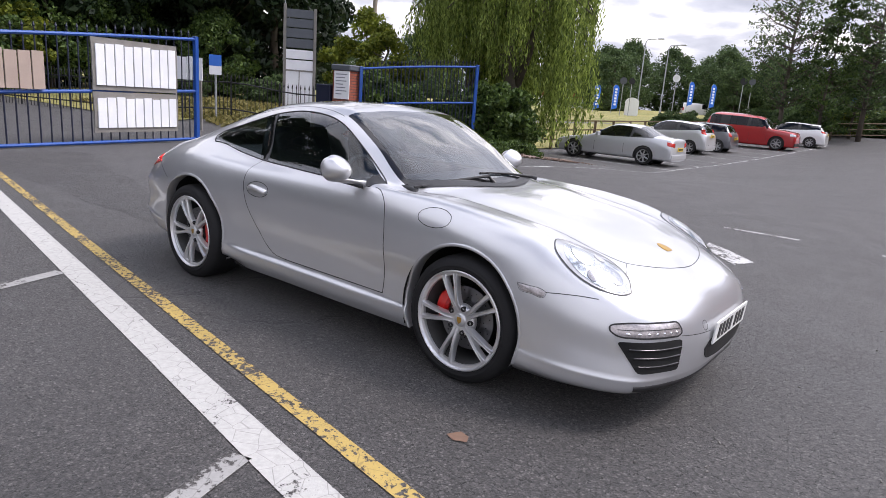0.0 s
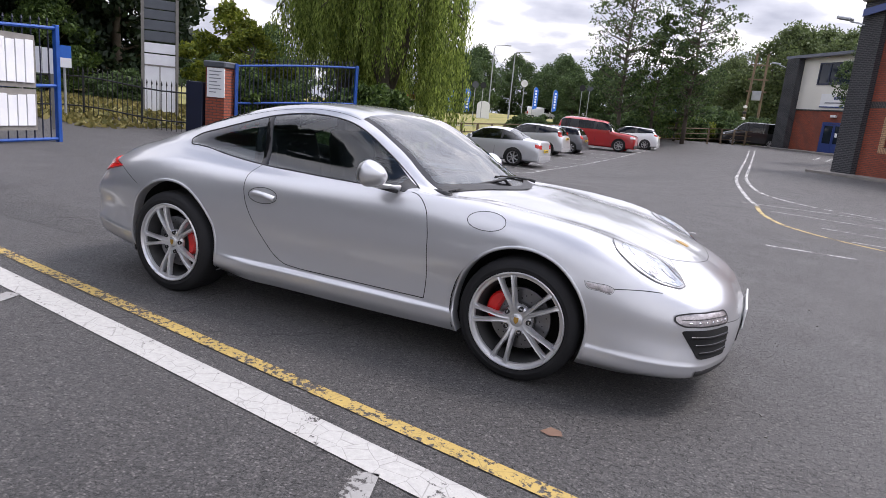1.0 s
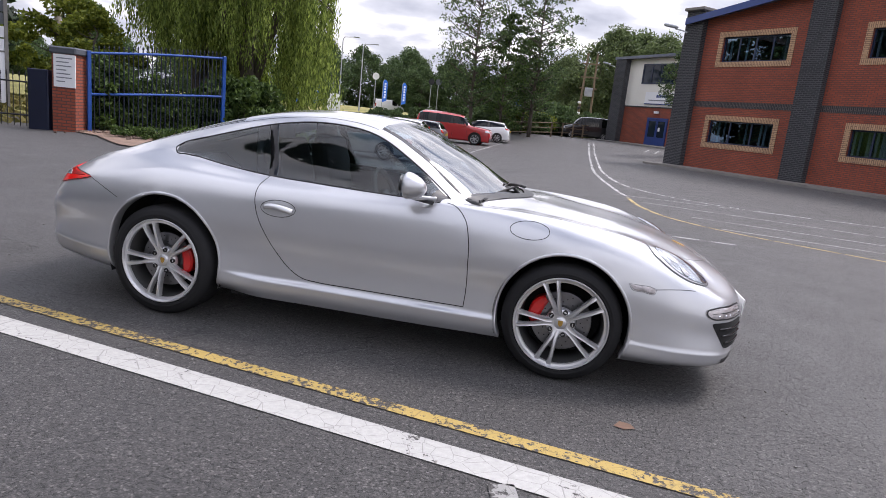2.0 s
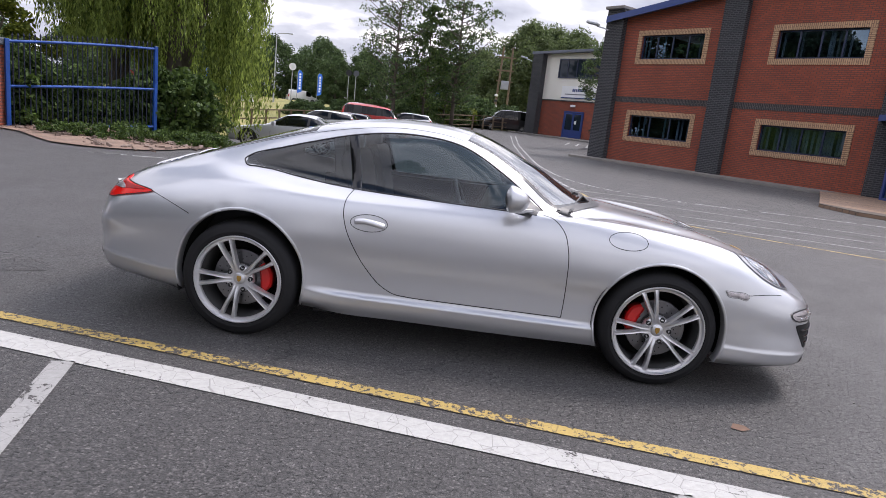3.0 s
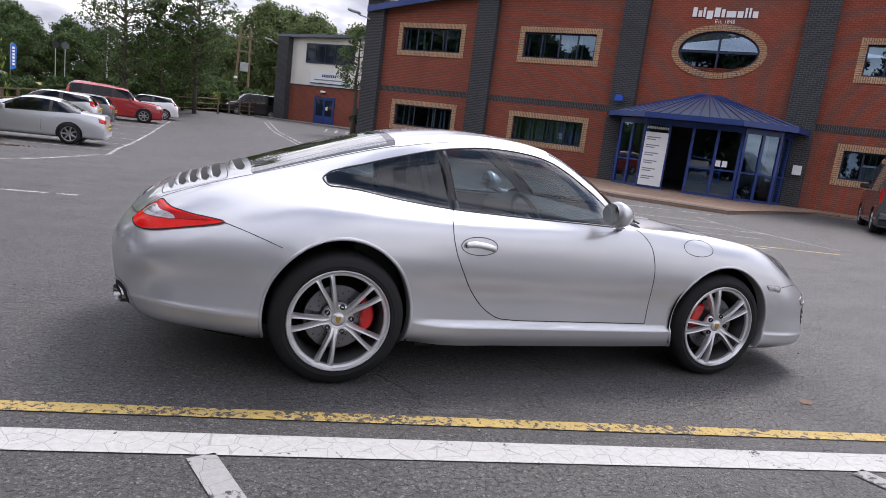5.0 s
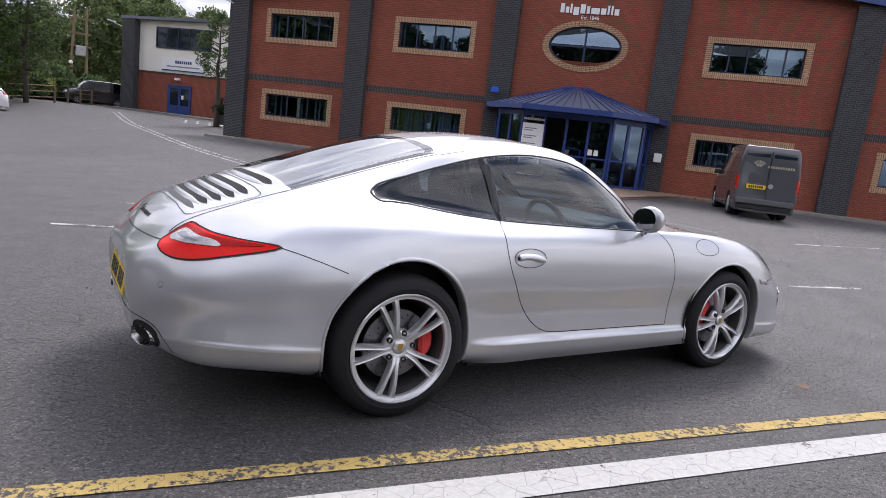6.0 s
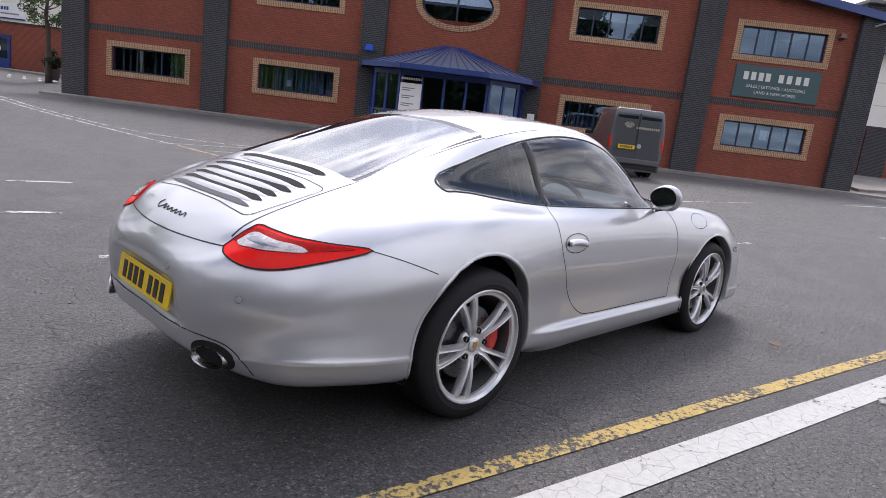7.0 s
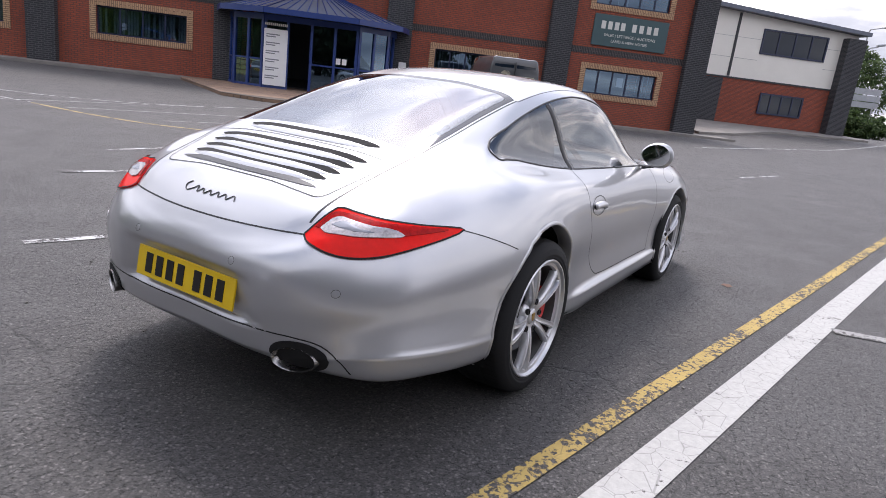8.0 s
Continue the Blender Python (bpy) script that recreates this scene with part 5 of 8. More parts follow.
def tree(seed, high, spread, material, label, trunk_share=.28, leaf=.20, n_clump=46, each=130, slim=False, bark=None, group="trees"):
    """Tapered trunk, limbs, and a crown of leaf clumps with gaps."""
    rng = np.random.default_rng(seed)
    t = thing("tree", label, "tree", None, group)
    bm = bmesh.new()
    r0 = high * .013 if slim else high * .020 + .05
    path = [(0, 0, -.3)]
    for k in range(1, 8):
        path.append((rng.normal(0, .10) * k * .25, rng.normal(0, .10) * k * .25, high * .93 * k / 7))
    tube(bm, path, [r0 * (1 - .88 * k / 7) for k in range(8)], 9)
    part("trunk", bm, bark or BARK, t, smooth=True)
    cs, rs = [], []
    for k in range(n_clump):
        f = trunk_share + (1 - trunk_share) * (k + .5) / n_clump
        ring = math.sin(math.pi * min(1, (f - trunk_share) / (1 - trunk_share) * .93 + .10)) ** .65
        if slim:
            ring = math.sin(math.pi * min(1, (f - trunk_share) / (1 - trunk_share) * .80 + .16)) ** .8 * rng.uniform(.40, 1)
        a = rng.uniform(0, 2 * math.pi)
        rad = spread * ring * rng.uniform(.45, 1.0)
        z = high * f + rng.normal(0, high * .015)
        base = np.array(path[min(7, max(1, int(f * 6.4)))])
        c = np.array([base[0] + rad * math.cos(a), base[1] + rad * math.sin(a), z])
        cs.append(c)
        rs.append(spread * (rng.uniform(.09, .20) if slim else rng.uniform(.15, .30)))
        if k % (2 if slim else 3) == 0:
            b0 = np.array([base[0], base[1], max(high * trunk_share * .8, z - rad * .55)])
            bm = bmesh.new()
            tube(bm, [b0, (b0 + c) / 2 + np.array([0, 0, -.08 * rad]), c], [r0 * .26, r0 * .15, .012], 5)
            part("limb", bm, bark or BARK, t, smooth=True)
    leaves("crown", clumps(rng, cs, rs, each, .55 if slim else .72), None, leaf, material, t, rng)
    return t


def stand(src, x, y, scale, turn, z=None):
    m = pose(x, y, ground_z(x, y) if z is None else z, 0, 0, turn)
    c = copy_thing(src, m)
    c.scale = (scale * random.uniform(.92, 1.1), scale * random.uniform(.92, 1.1), scale)
    return c


def place_first(src, x, y, turn=0, scale=1):
    src.matrix_basis = pose(x, y, ground_z(x, y), 0, 0, turn)
    src.scale = (scale, scale, scale)


random.seed(11)
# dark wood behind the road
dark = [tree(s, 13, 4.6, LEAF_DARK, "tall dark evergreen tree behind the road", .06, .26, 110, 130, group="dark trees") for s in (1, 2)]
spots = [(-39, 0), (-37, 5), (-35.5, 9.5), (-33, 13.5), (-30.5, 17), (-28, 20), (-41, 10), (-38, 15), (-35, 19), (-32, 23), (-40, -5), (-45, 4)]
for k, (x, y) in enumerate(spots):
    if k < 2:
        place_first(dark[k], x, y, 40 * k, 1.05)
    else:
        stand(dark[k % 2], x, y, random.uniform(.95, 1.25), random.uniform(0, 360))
# Unseen trees added to prolong the wood and darken reflections in the car glass.
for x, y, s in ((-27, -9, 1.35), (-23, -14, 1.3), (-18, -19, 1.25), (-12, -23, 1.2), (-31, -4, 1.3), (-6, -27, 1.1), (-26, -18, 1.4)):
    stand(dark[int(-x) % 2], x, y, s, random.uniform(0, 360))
mid = tree(7, 6.2, 2.9, LEAF_MID, "full green hedgerow tree", .05, .16, 90, 120, group="hedgerow trees")
place_first(mid, -31.5, 9.5)
for x, y, s in ((-29.5, 5.0, .85), (-34, 3.0, 1.1), (-30.5, 12.6, .75), (-27.2, 15.8, .7), (-33, 7, 1.2), (-32, 0, 1.2)):
    stand(mid, x, y, s, random.uniform(0, 360))
brt = tree(8, 4.0, 1.7, LEAF_BRIGHT, "yellow-green shrub beside the gate pier", .04, .12, 46, 170, group="bright shrubs")
place_first(brt, -16.6, 16.2)
stand(brt, -14.2, 15.2, .8, 120)
stand(brt, -30.5, 7.0, 1.35, 200)
stand(brt, -33.0, 4.5, 1.5, 20)
# bare pale trunk with a high crown
pale = tree(9, 14, 3.2, LEAF_ALDER, "tall tree with a pale bare trunk", .50, .2, 30, 120, slim=True, bark=BARK_PALE)
place_first(pale, -21.6, 21.5)
# alders by the far bays
alder = [tree(s, 13.2, 4.0, LEAF_ALDER, "slender alder with open dark crown by the bays", .20, .135, 260, 30, slim=True, group="alders") for s in (21, 22)]
place_first(alder[0], -7.4, 47.5, 0, 1.0)
place_first(alder[1], -2.9, 50.6, 30, 1.03)
full = tree(23, 9.6, 2.9, LEAF_MID, "leafy young tree between the alders", .08, .14, 150, 46, slim=True, group="alders")
place_first(full, -5.2, 49.0)
stand(full, -3.9, 53.4, .85, 60)
# far tree line
far = [tree(s, 10, 4.8, LEAF_FAR, "rounded far tree in the tree line", .03, .21, 150, 110, group="far trees") for s in (31, 32, 33)]
k = 0
for x in np.arange(-130, 46, 3.6):
    y = 108 + 9 * math.sin(x * .31) + (12 if x > 8 else 0)
    s = random.uniform(.72, 1.10)
    if k < 3:
        place_first(far[k], x, y, 50 * k, s)
    else:
        stand(far[k % 3], x, y, s, random.uniform(0, 360))
    k += 1
for x, y, s in ((-13, 96, .72), (-20, 100, .8), (-38, 84, .85), (-52, 80, .9), (-62, 70, 1.0), (75, 10, .8), (82, 2, .9), (88, -8, .8), (94, 6, 1.0), (80, 16, 1.0)):
    stand(far[int(abs(x)) % 3], x, y, s, random.uniform(0, 360))


LEAF_PALE = leaf_mat("grey_green_leaves", (0.060, 0.088, 0.036), (0.165, 0.215, 0.085), 0.4)
pale_far = tree(35, 10, 5.4, LEAF_PALE, "broad grey-green tree behind the poles", .03, .17, 190, 150, group="far trees")
place_first(pale_far, 4, 87, 0, 1.35)
for x, y, s in ((10, 86, 1.3), (16, 86, 1.25), (7, 93, 1.4), (22, 82, 1.2), (-2, 90, 1.0)):
    stand(pale_far, x, y, s, random.uniform(0, 360))


def shrub(seed, rx, ry, high, material, label, leaf=.10, n=40, each=120):
    rng = np.random.default_rng(seed)
    t = thing("shrub", label, "shrub", None, "shrubs")
    cs = [(rng.uniform(-rx, rx), rng.uniform(-ry, ry), 0) for _ in range(n)]
    cs = [(x, y, rng.uniform(.1, 1.0) * high * (1 - .6 * ((x / rx) ** 2 + (y / ry) ** 2) / 2)) for x, y, _ in cs]
    leaves("foliage", clumps(rng, cs, [min(rx, ry, high) * rng.uniform(.25, .45) for _ in cs], each), None, leaf, material, t, rng)
    for c in cs[::8]:
        bm = bmesh.new()
        tube(bm, [(c[0] * .3, c[1] * .3, -.1), (c[0], c[1], c[2])], [.03, .008], 5)
        part("stem", bm, BARK, t)
    return t


ivy = shrub(41, .8, .8, 2.0, LEAF_MID, "ivy and bramble grown through the gate", .085, 60, 150)
place_first(ivy, -10.35, 10.9)
stand(ivy, -10.6, 11.6, .75, 60)
stand(ivy, -8.7, 13.5, .70, 150)
bushy = shrub(42, 1.3, 1.0, 2.2, LEAF_MID, "dense bramble bush under the willow", .10, 80, 170)
place_first(bushy, -8.3, 14.1)
stand(bushy, -8.1, 15.2, .62, 80)
stand(bushy, -9.2, 15.4, .95, 170)
stand(ivy, -9.9, 11.9, .80, 210)
stand(ivy, -9.5, 12.9, .62, 300)
stand(ivy, -11.2, 12.2, 1.0, 20)
stand(ivy, -10.4, 13.6, .8, 250)
weeds = shrub(43, 1.2, .7, .45, LEAF_MID, "low weeds on the rubble bank", .06, 50, 90)
place_first(weeds, -8.7, 12.3, 0, .7)
stand(weeds, -8.2, 13.0, .8, 70)
stand(weeds, -7.3, 13.6, .9, 30)
stand(weeds, -10.0, 10.6, .5, 120)
stand(weeds, -7.3, 10.4, .7, 200)
stand(weeds, -6.5, 11.8, .75, 310)
stand(weeds, -8.3, 9.8, .6, 15)
hedge = shrub(44, 2.4, 1.3, 2.2, LEAF_FAR, "rough hedge shrub along the fence", .16, 80, 130)
place_first(hedge, -12.6, 42, 0, .7)
for x, y, s in ((-11.4, 44, .85), (-9.6, 47, .95), (-8.2, 49.5, .9), (-7.8, 54.0, 1.1), (-4.8, 57.5, 1.2), (-2.2, 60.0, 1.1), (.2, 64, 1.1), (2.6, 67, 1.2), (-7, 60, 1.4), (-2, 65, 1.5), (56, .5, .9), (59, -2.5, .9), (62, 2, 1.0), (66, -5, 1.0), (-24, 12, .6), (-20.5, 14.5, .6)):
    stand(hedge, x, y, s, random.uniform(0, 360))
lime = shrub(45, 2.0, 1.2, 2.4, LEAF_BRIGHT, "light green shrub along the fence", .14, 70, 120)
place_first(lime, -5.6, 55.8)
for x, y, s in ((-3.2, 58.0, .9), (-.8, 61.5, .7), (-9.9, 46.5, .6)):
    stand(lime, x, y, s, random.uniform(0, 360))
flat_patch("rubble_bank", [(-10.2, 9.5), (-9.0, 9.1), (-8.2, 8.5), (-7.5, 8.0), (-6.9, 7.95), (-6.3, 8.1), (-5.8, 8.5), (-5.6, 9.2), (-5.7, 10.4), (-5.5, 11.6), (-5.75, 13.0), (-5.6, 14.2), (-5.9, 15.6), (-6.6, 16.6), (-9.5, 16.5), (-11.5, 12.5)], .03, EARTH, "bare earth and rubble bank under the gate", "bank")
rnd = random.Random(11)
bm = bmesh.new()
for k in range(420):
    x, y = rnd.uniform(-9.6, -5.5), rnd.uniform(8.1, 14.5)
    if y < 8.2 + max(0, -6.6 - x) * .45 or y > 16.5 + 1.2 * (x + 5.5):
        continue
    s = rnd.uniform(.015, .07)
    box(bm, -s, -s * .7, -s * .3, s, s * .7, s * .5, pose(x, y, ground_z(x, y) + .035, rnd.uniform(-25, 25), rnd.uniform(-25, 25), rnd.uniform(0, 180)))
tagged(part("rubble", bm, surface("brown_rubble_stone", (0.19, 0.14, 0.115), 0.95, vary=0.5, scale=1.5, fine=30)), "brown broken stone on the bank", "rubble", kind="stuff")
# small tree and tub by the left wing
st = tree(51, 6.6, 1.5, LEAF_ALDER, "small ornamental tree by the wing", .45, .085, 60, 70, group="")
place_first(st, 7.2, 38.2)
tub = thing("planter_tub", "dark round tub with a clipped shrub", "planter", pose(7.45, 38.5, ground_z(7.45, 38.5) + .12))
bm = bmesh.new()
lathe(bm, [(.0, 0), (.30, 0), (.42, .55), (.45, .60), (.40, .60), (.38, .50), (.0, .50)], 20, axis="z")
part("tub", bm, SLATE_GREY, tub)
rng = np.random.default_rng(52)
leaves("foliage", clumps(rng, [(rng.normal(0, .22), rng.normal(0, .22), .85 + rng.normal(0, .22)) for _ in range(24)], [.26] * 24, 90), None, .08, LEAF_DARK, tub, rng)


def willow(x, y, high, spread, seed):
    """A weeping willow: trunk, arching limbs, hanging strands of narrow leaves."""
    rng = np.random.default_rng(seed)
    t = thing("willow_tree", "weeping willow with long hanging yellow-green strands", "tree", pose(x, y, ground_z(x, y)))
    bm = bmesh.new()
    tube(bm, [(0, 0, -.3), (.1, .0, 1.5), (-.05, .1, 3.2), (.1, 0, 5.2), (0, 0, 7.0)], [.42, .36, .30, .22, .12], 12)
    tube(bm, [(.05, .05, 2.0), (.9, .2, 4.6), (1.8, .5, 6.6)], [.22, .15, .07], 8)
    tube(bm, [(.05, .05, 2.2), (-1.0, -.3, 4.8), (-1.9, -.6, 6.6)], [.20, .14, .07], 8)
    part("trunk", bm, BARK, t, smooth=True)
    pts = []
    bunch = []
    for k in range(620):
        if k % 9 == 0:
            a, f = rng.uniform(0, 2 * math.pi), rng.uniform(.12, 1) ** .55
            bunch = np.array([spread * f * math.cos(a), spread * f * math.sin(a)])
            low = (.45 if bunch @ np.array([.83, .557]) > .25 * spread else rng.uniform(2.1, 3.1))
        q = bunch + rng.normal(0, .17, 2)
        f = min(1.1, np.linalg.norm(q) / spread)
        top = np.array([q[0], q[1], high * (1 - .38 * f * f) + rng.normal(0, .35)])
        length = max(.8, (top[2] - low) * rng.uniform(.55, 1.0))
        sway = rng.normal(0, .12, 2)
        n = int(length / .040)
        u = np.linspace(0, 1, n)
        strand = np.stack([top[0] + sway[0] * u * u * 2, top[1] + sway[1] * u * u * 2, top[2] - length * u], 1)
        strand += rng.normal(0, .045, strand.shape)
        pts.append(strand)
        if k % 7 == 0:
            hub = np.array([.2 * top[0], .2 * top[1], 4.5 + 2.2 * rng.uniform()])
            bm = bmesh.new()
            tube(bm, [hub, (hub + top) / 2 + np.array([0, 0, .9]), top], [.07, .045, .015], 5)
            part("limb", bm, BARK, t, smooth=True)
    leaves("crown", np.concatenate(pts), None, .052, LEAF_WILLOW, t, rng, stretch=3.2, droop=4.0)
    return t


willow(-9.5, 16.8, 8.6, 2.9, 61)
willow(-12.6, 18.6, 8.0, 2.7, 62)
# dry grass tufts on the verge
rng = np.random.default_rng(71)
n = 5000
gx, gy = rng.uniform(-24, -12.5, n), rng.uniform(7.5, 15, n)
blade = np.array([(x, y, ground_z(x, y) + .06) for x, y in zip(gx, gy)])
tuft = thing("verge_tufts", "tufts of dry grass on the verge", "grass", kind="stuff")
leaves("grass_blades", blade, None, .14, leaf_mat("dry_grass_blades", (0.10, 0.10, 0.03), (0.30, 0.25, 0.09)), tuft, rng, stretch=2.0)

# broken brick and stone on the bank
rubble = thing("rubble", "broken red brick and stone on the bare bank", "rubble", kind="stuff")
rng = np.random.default_rng(77)
bm = bmesh.new()
for k in range(700):
    f = rng.uniform()
    x, y = -9.9 + 4.2 * f + rng.normal(0, .45), 9.6 + 5.8 * f + rng.normal(0, .35)
    s = rng.uniform(.008, .03)
    box(bm, -s, -s * .7, -s * .5, s, s * .7, s * .55, pose(x, y, ground_z(x, y) + .03, *rng.uniform(-25, 25, 2), rng.uniform(0, 180)))
part("rubble_pieces", bm, surface("broken_red_brick", (0.17, 0.105, 0.08), 0.95, vary=0.5, scale=5, fine=30), rubble)


# ---- parked vehicles ----
CAR_TYRE = surface("far_tyre_rubber", (0.016, 0.016, 0.016), 0.8, vary=0.2)
CAR_RIM = surface("far_alloy_rim", (0.45, 0.45, 0.46), 0.35, metal=0.7, vary=0.1)
CAR_PANE = glass_mat("dark_vehicle_glass", (0.10, 0.115, 0.12), base=0.03)
CAR_DARK = surface("dark_vehicle_plastic", (0.018, 0.018, 0.019), 0.6, vary=0.2)
PLATE_Y = surface("yellow_vehicle_plate", (0.80, 0.55, 0.03), 0.4, vary=0.05)
GOLD_VAN = surface("pale_gold_vinyl", (0.42, 0.38, 0.28), 0.5, vary=0.1)
AMBER = surface("amber_red_lamp", (0.48, 0.018, 0.010), 0.2, coat=0.4)
WHITE_LAMP = surface("clear_vehicle_lamp", (0.65, 0.66, 0.68), 0.15, metal=0.4, coat=1.0)


def loft(points, per):
    p = np.asarray(points, float)
    out = []
    for i in range(len(p) - 1):
        a, b = p[i], p[i + 1]
        ta, tb = (b - p[max(i - 1, 0)]) / 2, (p[min(i + 2, len(p) - 1)] - a) / 2
        la = np.linalg.norm(b - a)
        ta *= min(1, la / max(1e-6, np.linalg.norm(ta)))
        tb *= min(1, la / max(1e-6, np.linalg.norm(tb)))
        for k in range(per):
            t = k / per
            out.append((2 * t**3 - 3 * t**2 + 1) * a + (t**3 - 2 * t**2 + t) * ta + (3 * t**2 - 2 * t**3) * b + (t**3 - t**2) * tb)
    return np.array(out + [p[-1]])


def vehicle(kind, label, m, colour, half, st, wind, rear, side, wheels, wheel_r, tail, plate_colour, extras=()):
    """st: rows of (x from the nose, centre height, rail height, rail half width, belt height, belt half width). wind and rear: station
    spans of the screens; side: station span of the side glass; wheels: their x; tail: tail lamp (half width in, out, z0, z1)."""
    v = thing("parked_" + kind, label, kind, m, "parked vehicles")
    rows = []
    last = len(st) - 1
    for k, (x, zc, zr, yr, zb, yb) in enumerate(st):
        end = .90 if k in (0, last) else (.97 if k in (1, last - 1) else 1.0)
        rows.append([(x, 0, zc), (x, yr * .6, zc - .3 * (zc - zr)), (x, yr, zr), (x, yb, zb), (x, half * end, zb * .72), (x, half * end * .985, .38), (x, half * end * .93, .22), (x, 0, .20)])
    rows = np.array(rows)
    NSx, NLx = 5, 3
    lengthwise = np.stack([loft(rows[:, j], NSx) for j in range(rows.shape[1])], 1)
    g = np.stack([loft(lengthwise[i], NLx) for i in range(lengthwise.shape[0])])
    I, J = g.shape[:2]
    cutm = np.zeros((I - 1, J - 1), bool)
    rr = wheel_r * 1.16
    inside = lambda x, z: min(math.hypot(x - w, z - wheel_r) for w in wheels) < rr
    for i in range(I - 1):
        for j in range(J - 1):
            c = (g[i, j] + g[i + 1, j + 1]) / 2
            cutm[i, j] = j >= 3 * NLx and c[1] > half * .6 and inside(c[0], c[2])
    for i in range(I):
        for j in range(J):
            near = [cutm[a, b] for a in (i - 1, i) for b in (j - 1, j) if 0 <= a < I - 1 and 0 <= b < J - 1]
            if any(near) and not all(near):
                w = min(wheels, key=lambda q: math.hypot(g[i, j, 0] - q, g[i, j, 2] - wheel_r))
                d = math.hypot(g[i, j, 0] - w, g[i, j, 2] - wheel_r)
                if d > 1e-5:
                    g[i, j, 0], g[i, j, 2] = w + (g[i, j, 0] - w) * rr / d, wheel_r + (g[i, j, 2] - wheel_r) * rr / d
    groups = {"body": [], "windscreen": [], "rear_window": []}
    for i in range(I - 1):
        for j in range(J - 1):
            if cutm[i, j]:
                continue
            s, l = i / NSx, j / NLx
            for sd in (1, -1):
                quad = [g[a, b] * (1, sd, 1) for a, b in ((i, j), (i + 1, j), (i + 1, j + 1), (i, j + 1))]
                if l < 2 and wind[0] <= s < wind[1]:
                    k = "windscreen"
                elif l < 2 and rear[0] <= s < rear[1]:
                    k = "rear_window"
                elif 2 <= l < 3 and side[0] <= s < side[1]:
                    post = [n for n, p in enumerate(side[2:]) if abs(s - p) < .11]
                    k = ("pillar%d" % post[0] if post else "side%d" % sum(s > p for p in side[2:])) + ("l" if sd > 0 else "r")
                else:
                    k = "body"
                groups.setdefault(k, []).append(quad)
    caps = [[g[0, j] * (1, sd, 1) for j in range(J)] for sd in (1, -1)]
    capr = [[g[-1, j] * (1, sd, 1) for j in range(J)] for sd in (1, -1)]
    groups["body"] += caps + capr
    for k, quads_ in groups.items():
        if not quads_:
            continue
        bm = bmesh.new()
        for q in quads_:
            try:
                bm.faces.new([bm.verts.new(p) for p in q])
            except ValueError:
                pass
        bmesh.ops.remove_doubles(bm, verts=bm.verts, dist=.0008)
        mt = colour if k == "body" else CAR_DARK if k.startswith("pillar") else CAR_PANE
        o = part("side_window" if k.startswith("side") else "door_pillar" if k.startswith("pillar") else k, bm, mt, v, angle=55)
        if mt is CAR_PANE:
            o.visible_shadow = False
    L = st[-1][0]
    bm = bmesh.new()
    box(bm, .35, -half * .86, .20, L - .3, half * .86, min(.75, st[3][4] * .8))
    part("cabin_block", bm, CAR_DARK, v)
    for w in wheels:
        for sd in (-1, 1):
            wh = new("wheel")
            wh.parent = v
            wh.matrix_basis = pose(w, sd * half * .965, wheel_r, 0, 0, 0 if sd > 0 else 180)
            bm = bmesh.new()
            lathe(bm, [(wheel_r * .71, 0), (wheel_r * .76, .012), (wheel_r * .94, .008), (wheel_r, -.03), (wheel_r, -.18), (wheel_r * .7, -.21)], 28)
            part("tyre", bm, CAR_TYRE, wh, smooth=True)
            bm = bmesh.new()
            lathe(bm, [(wheel_r * .73, .002), (wheel_r * .67, -.003), (wheel_r * .64, -.06)], 28)
            lathe(bm, [(.001, .0), (wheel_r * .17, -.004), (wheel_r * .2, -.04)], 14)
            for k in range(7):
                a = 2 * math.pi * k / 7
                tube(bm, [(.04 * math.cos(a), -.012, .04 * math.sin(a)), (wheel_r * .68 * math.cos(a), -.012, wheel_r * .68 * math.sin(a))], [.034, .024], 5)
            part("rim", bm, CAR_RIM, wh, angle=40)
            bm = bmesh.new()
            lathe(bm, [(.001, -.07), (wheel_r * .66, -.07)], 20)
            part("wheel_back", bm, CAR_DARK, wh)
    t0, t1, z0, z1 = tail
    flat = [tuple(p) for q in groups["body"] + groups["rear_window"] for p in q]
    n0, polys = 0, []
    for q in groups["body"] + groups["rear_window"]:
        polys.append(list(range(n0, n0 + len(q))))
        n0 += len(q)
    hull = BVHTree.FromPolygons(flat, polys)

    def corner_lamp(name, back, sd, a0, a1, z0, z1, slope, material, label=""):
        """A lamp moulded round a corner of the body between two angles."""
        cx, cy = (L - .5, half - .45) if back else (.5, half - .45)
        bm = bmesh.new()
        rows = []
        for i in range(7):
            a = radians(a0 + (a1 - a0) * i / 6)
            d = Vector((math.cos(a) * (1 if back else -1), sd * math.sin(a), 0))
            row = []
            for j in range(6):
                z = z0 + (z1 - z0) * j / 5 + slope * i / 6
                p, n, _, _ = hull.ray_cast(Vector((cx, sd * cy, z)) + d * 2, -d)
                row.append(bm.verts.new((p if p else Vector((cx, sd * cy, z)) + d * .45) + d * (.010 if 0 < i < 6 and 0 < j < 5 else .001)))
            rows.append(row)
        for p, q in zip(rows, rows[1:]):
            for j in range(5):
                bm.faces.new((p[j], p[j + 1], q[j + 1], q[j]))
        part(name, bm, material, v, label, smooth=True)

    for sd in (-1, 1):
        corner_lamp("tail_lamp", True, sd, t0, t1, z0, z1, .04, AMBER, "red and amber tail lamp")
        hz = st[1][1] - .08
        corner_lamp("headlamp", False, sd, 12, 62, hz - .15, hz - .02, .03, WHITE_LAMP)
        bm = bmesh.new()
        mx = st[wind[0]][0] + .30
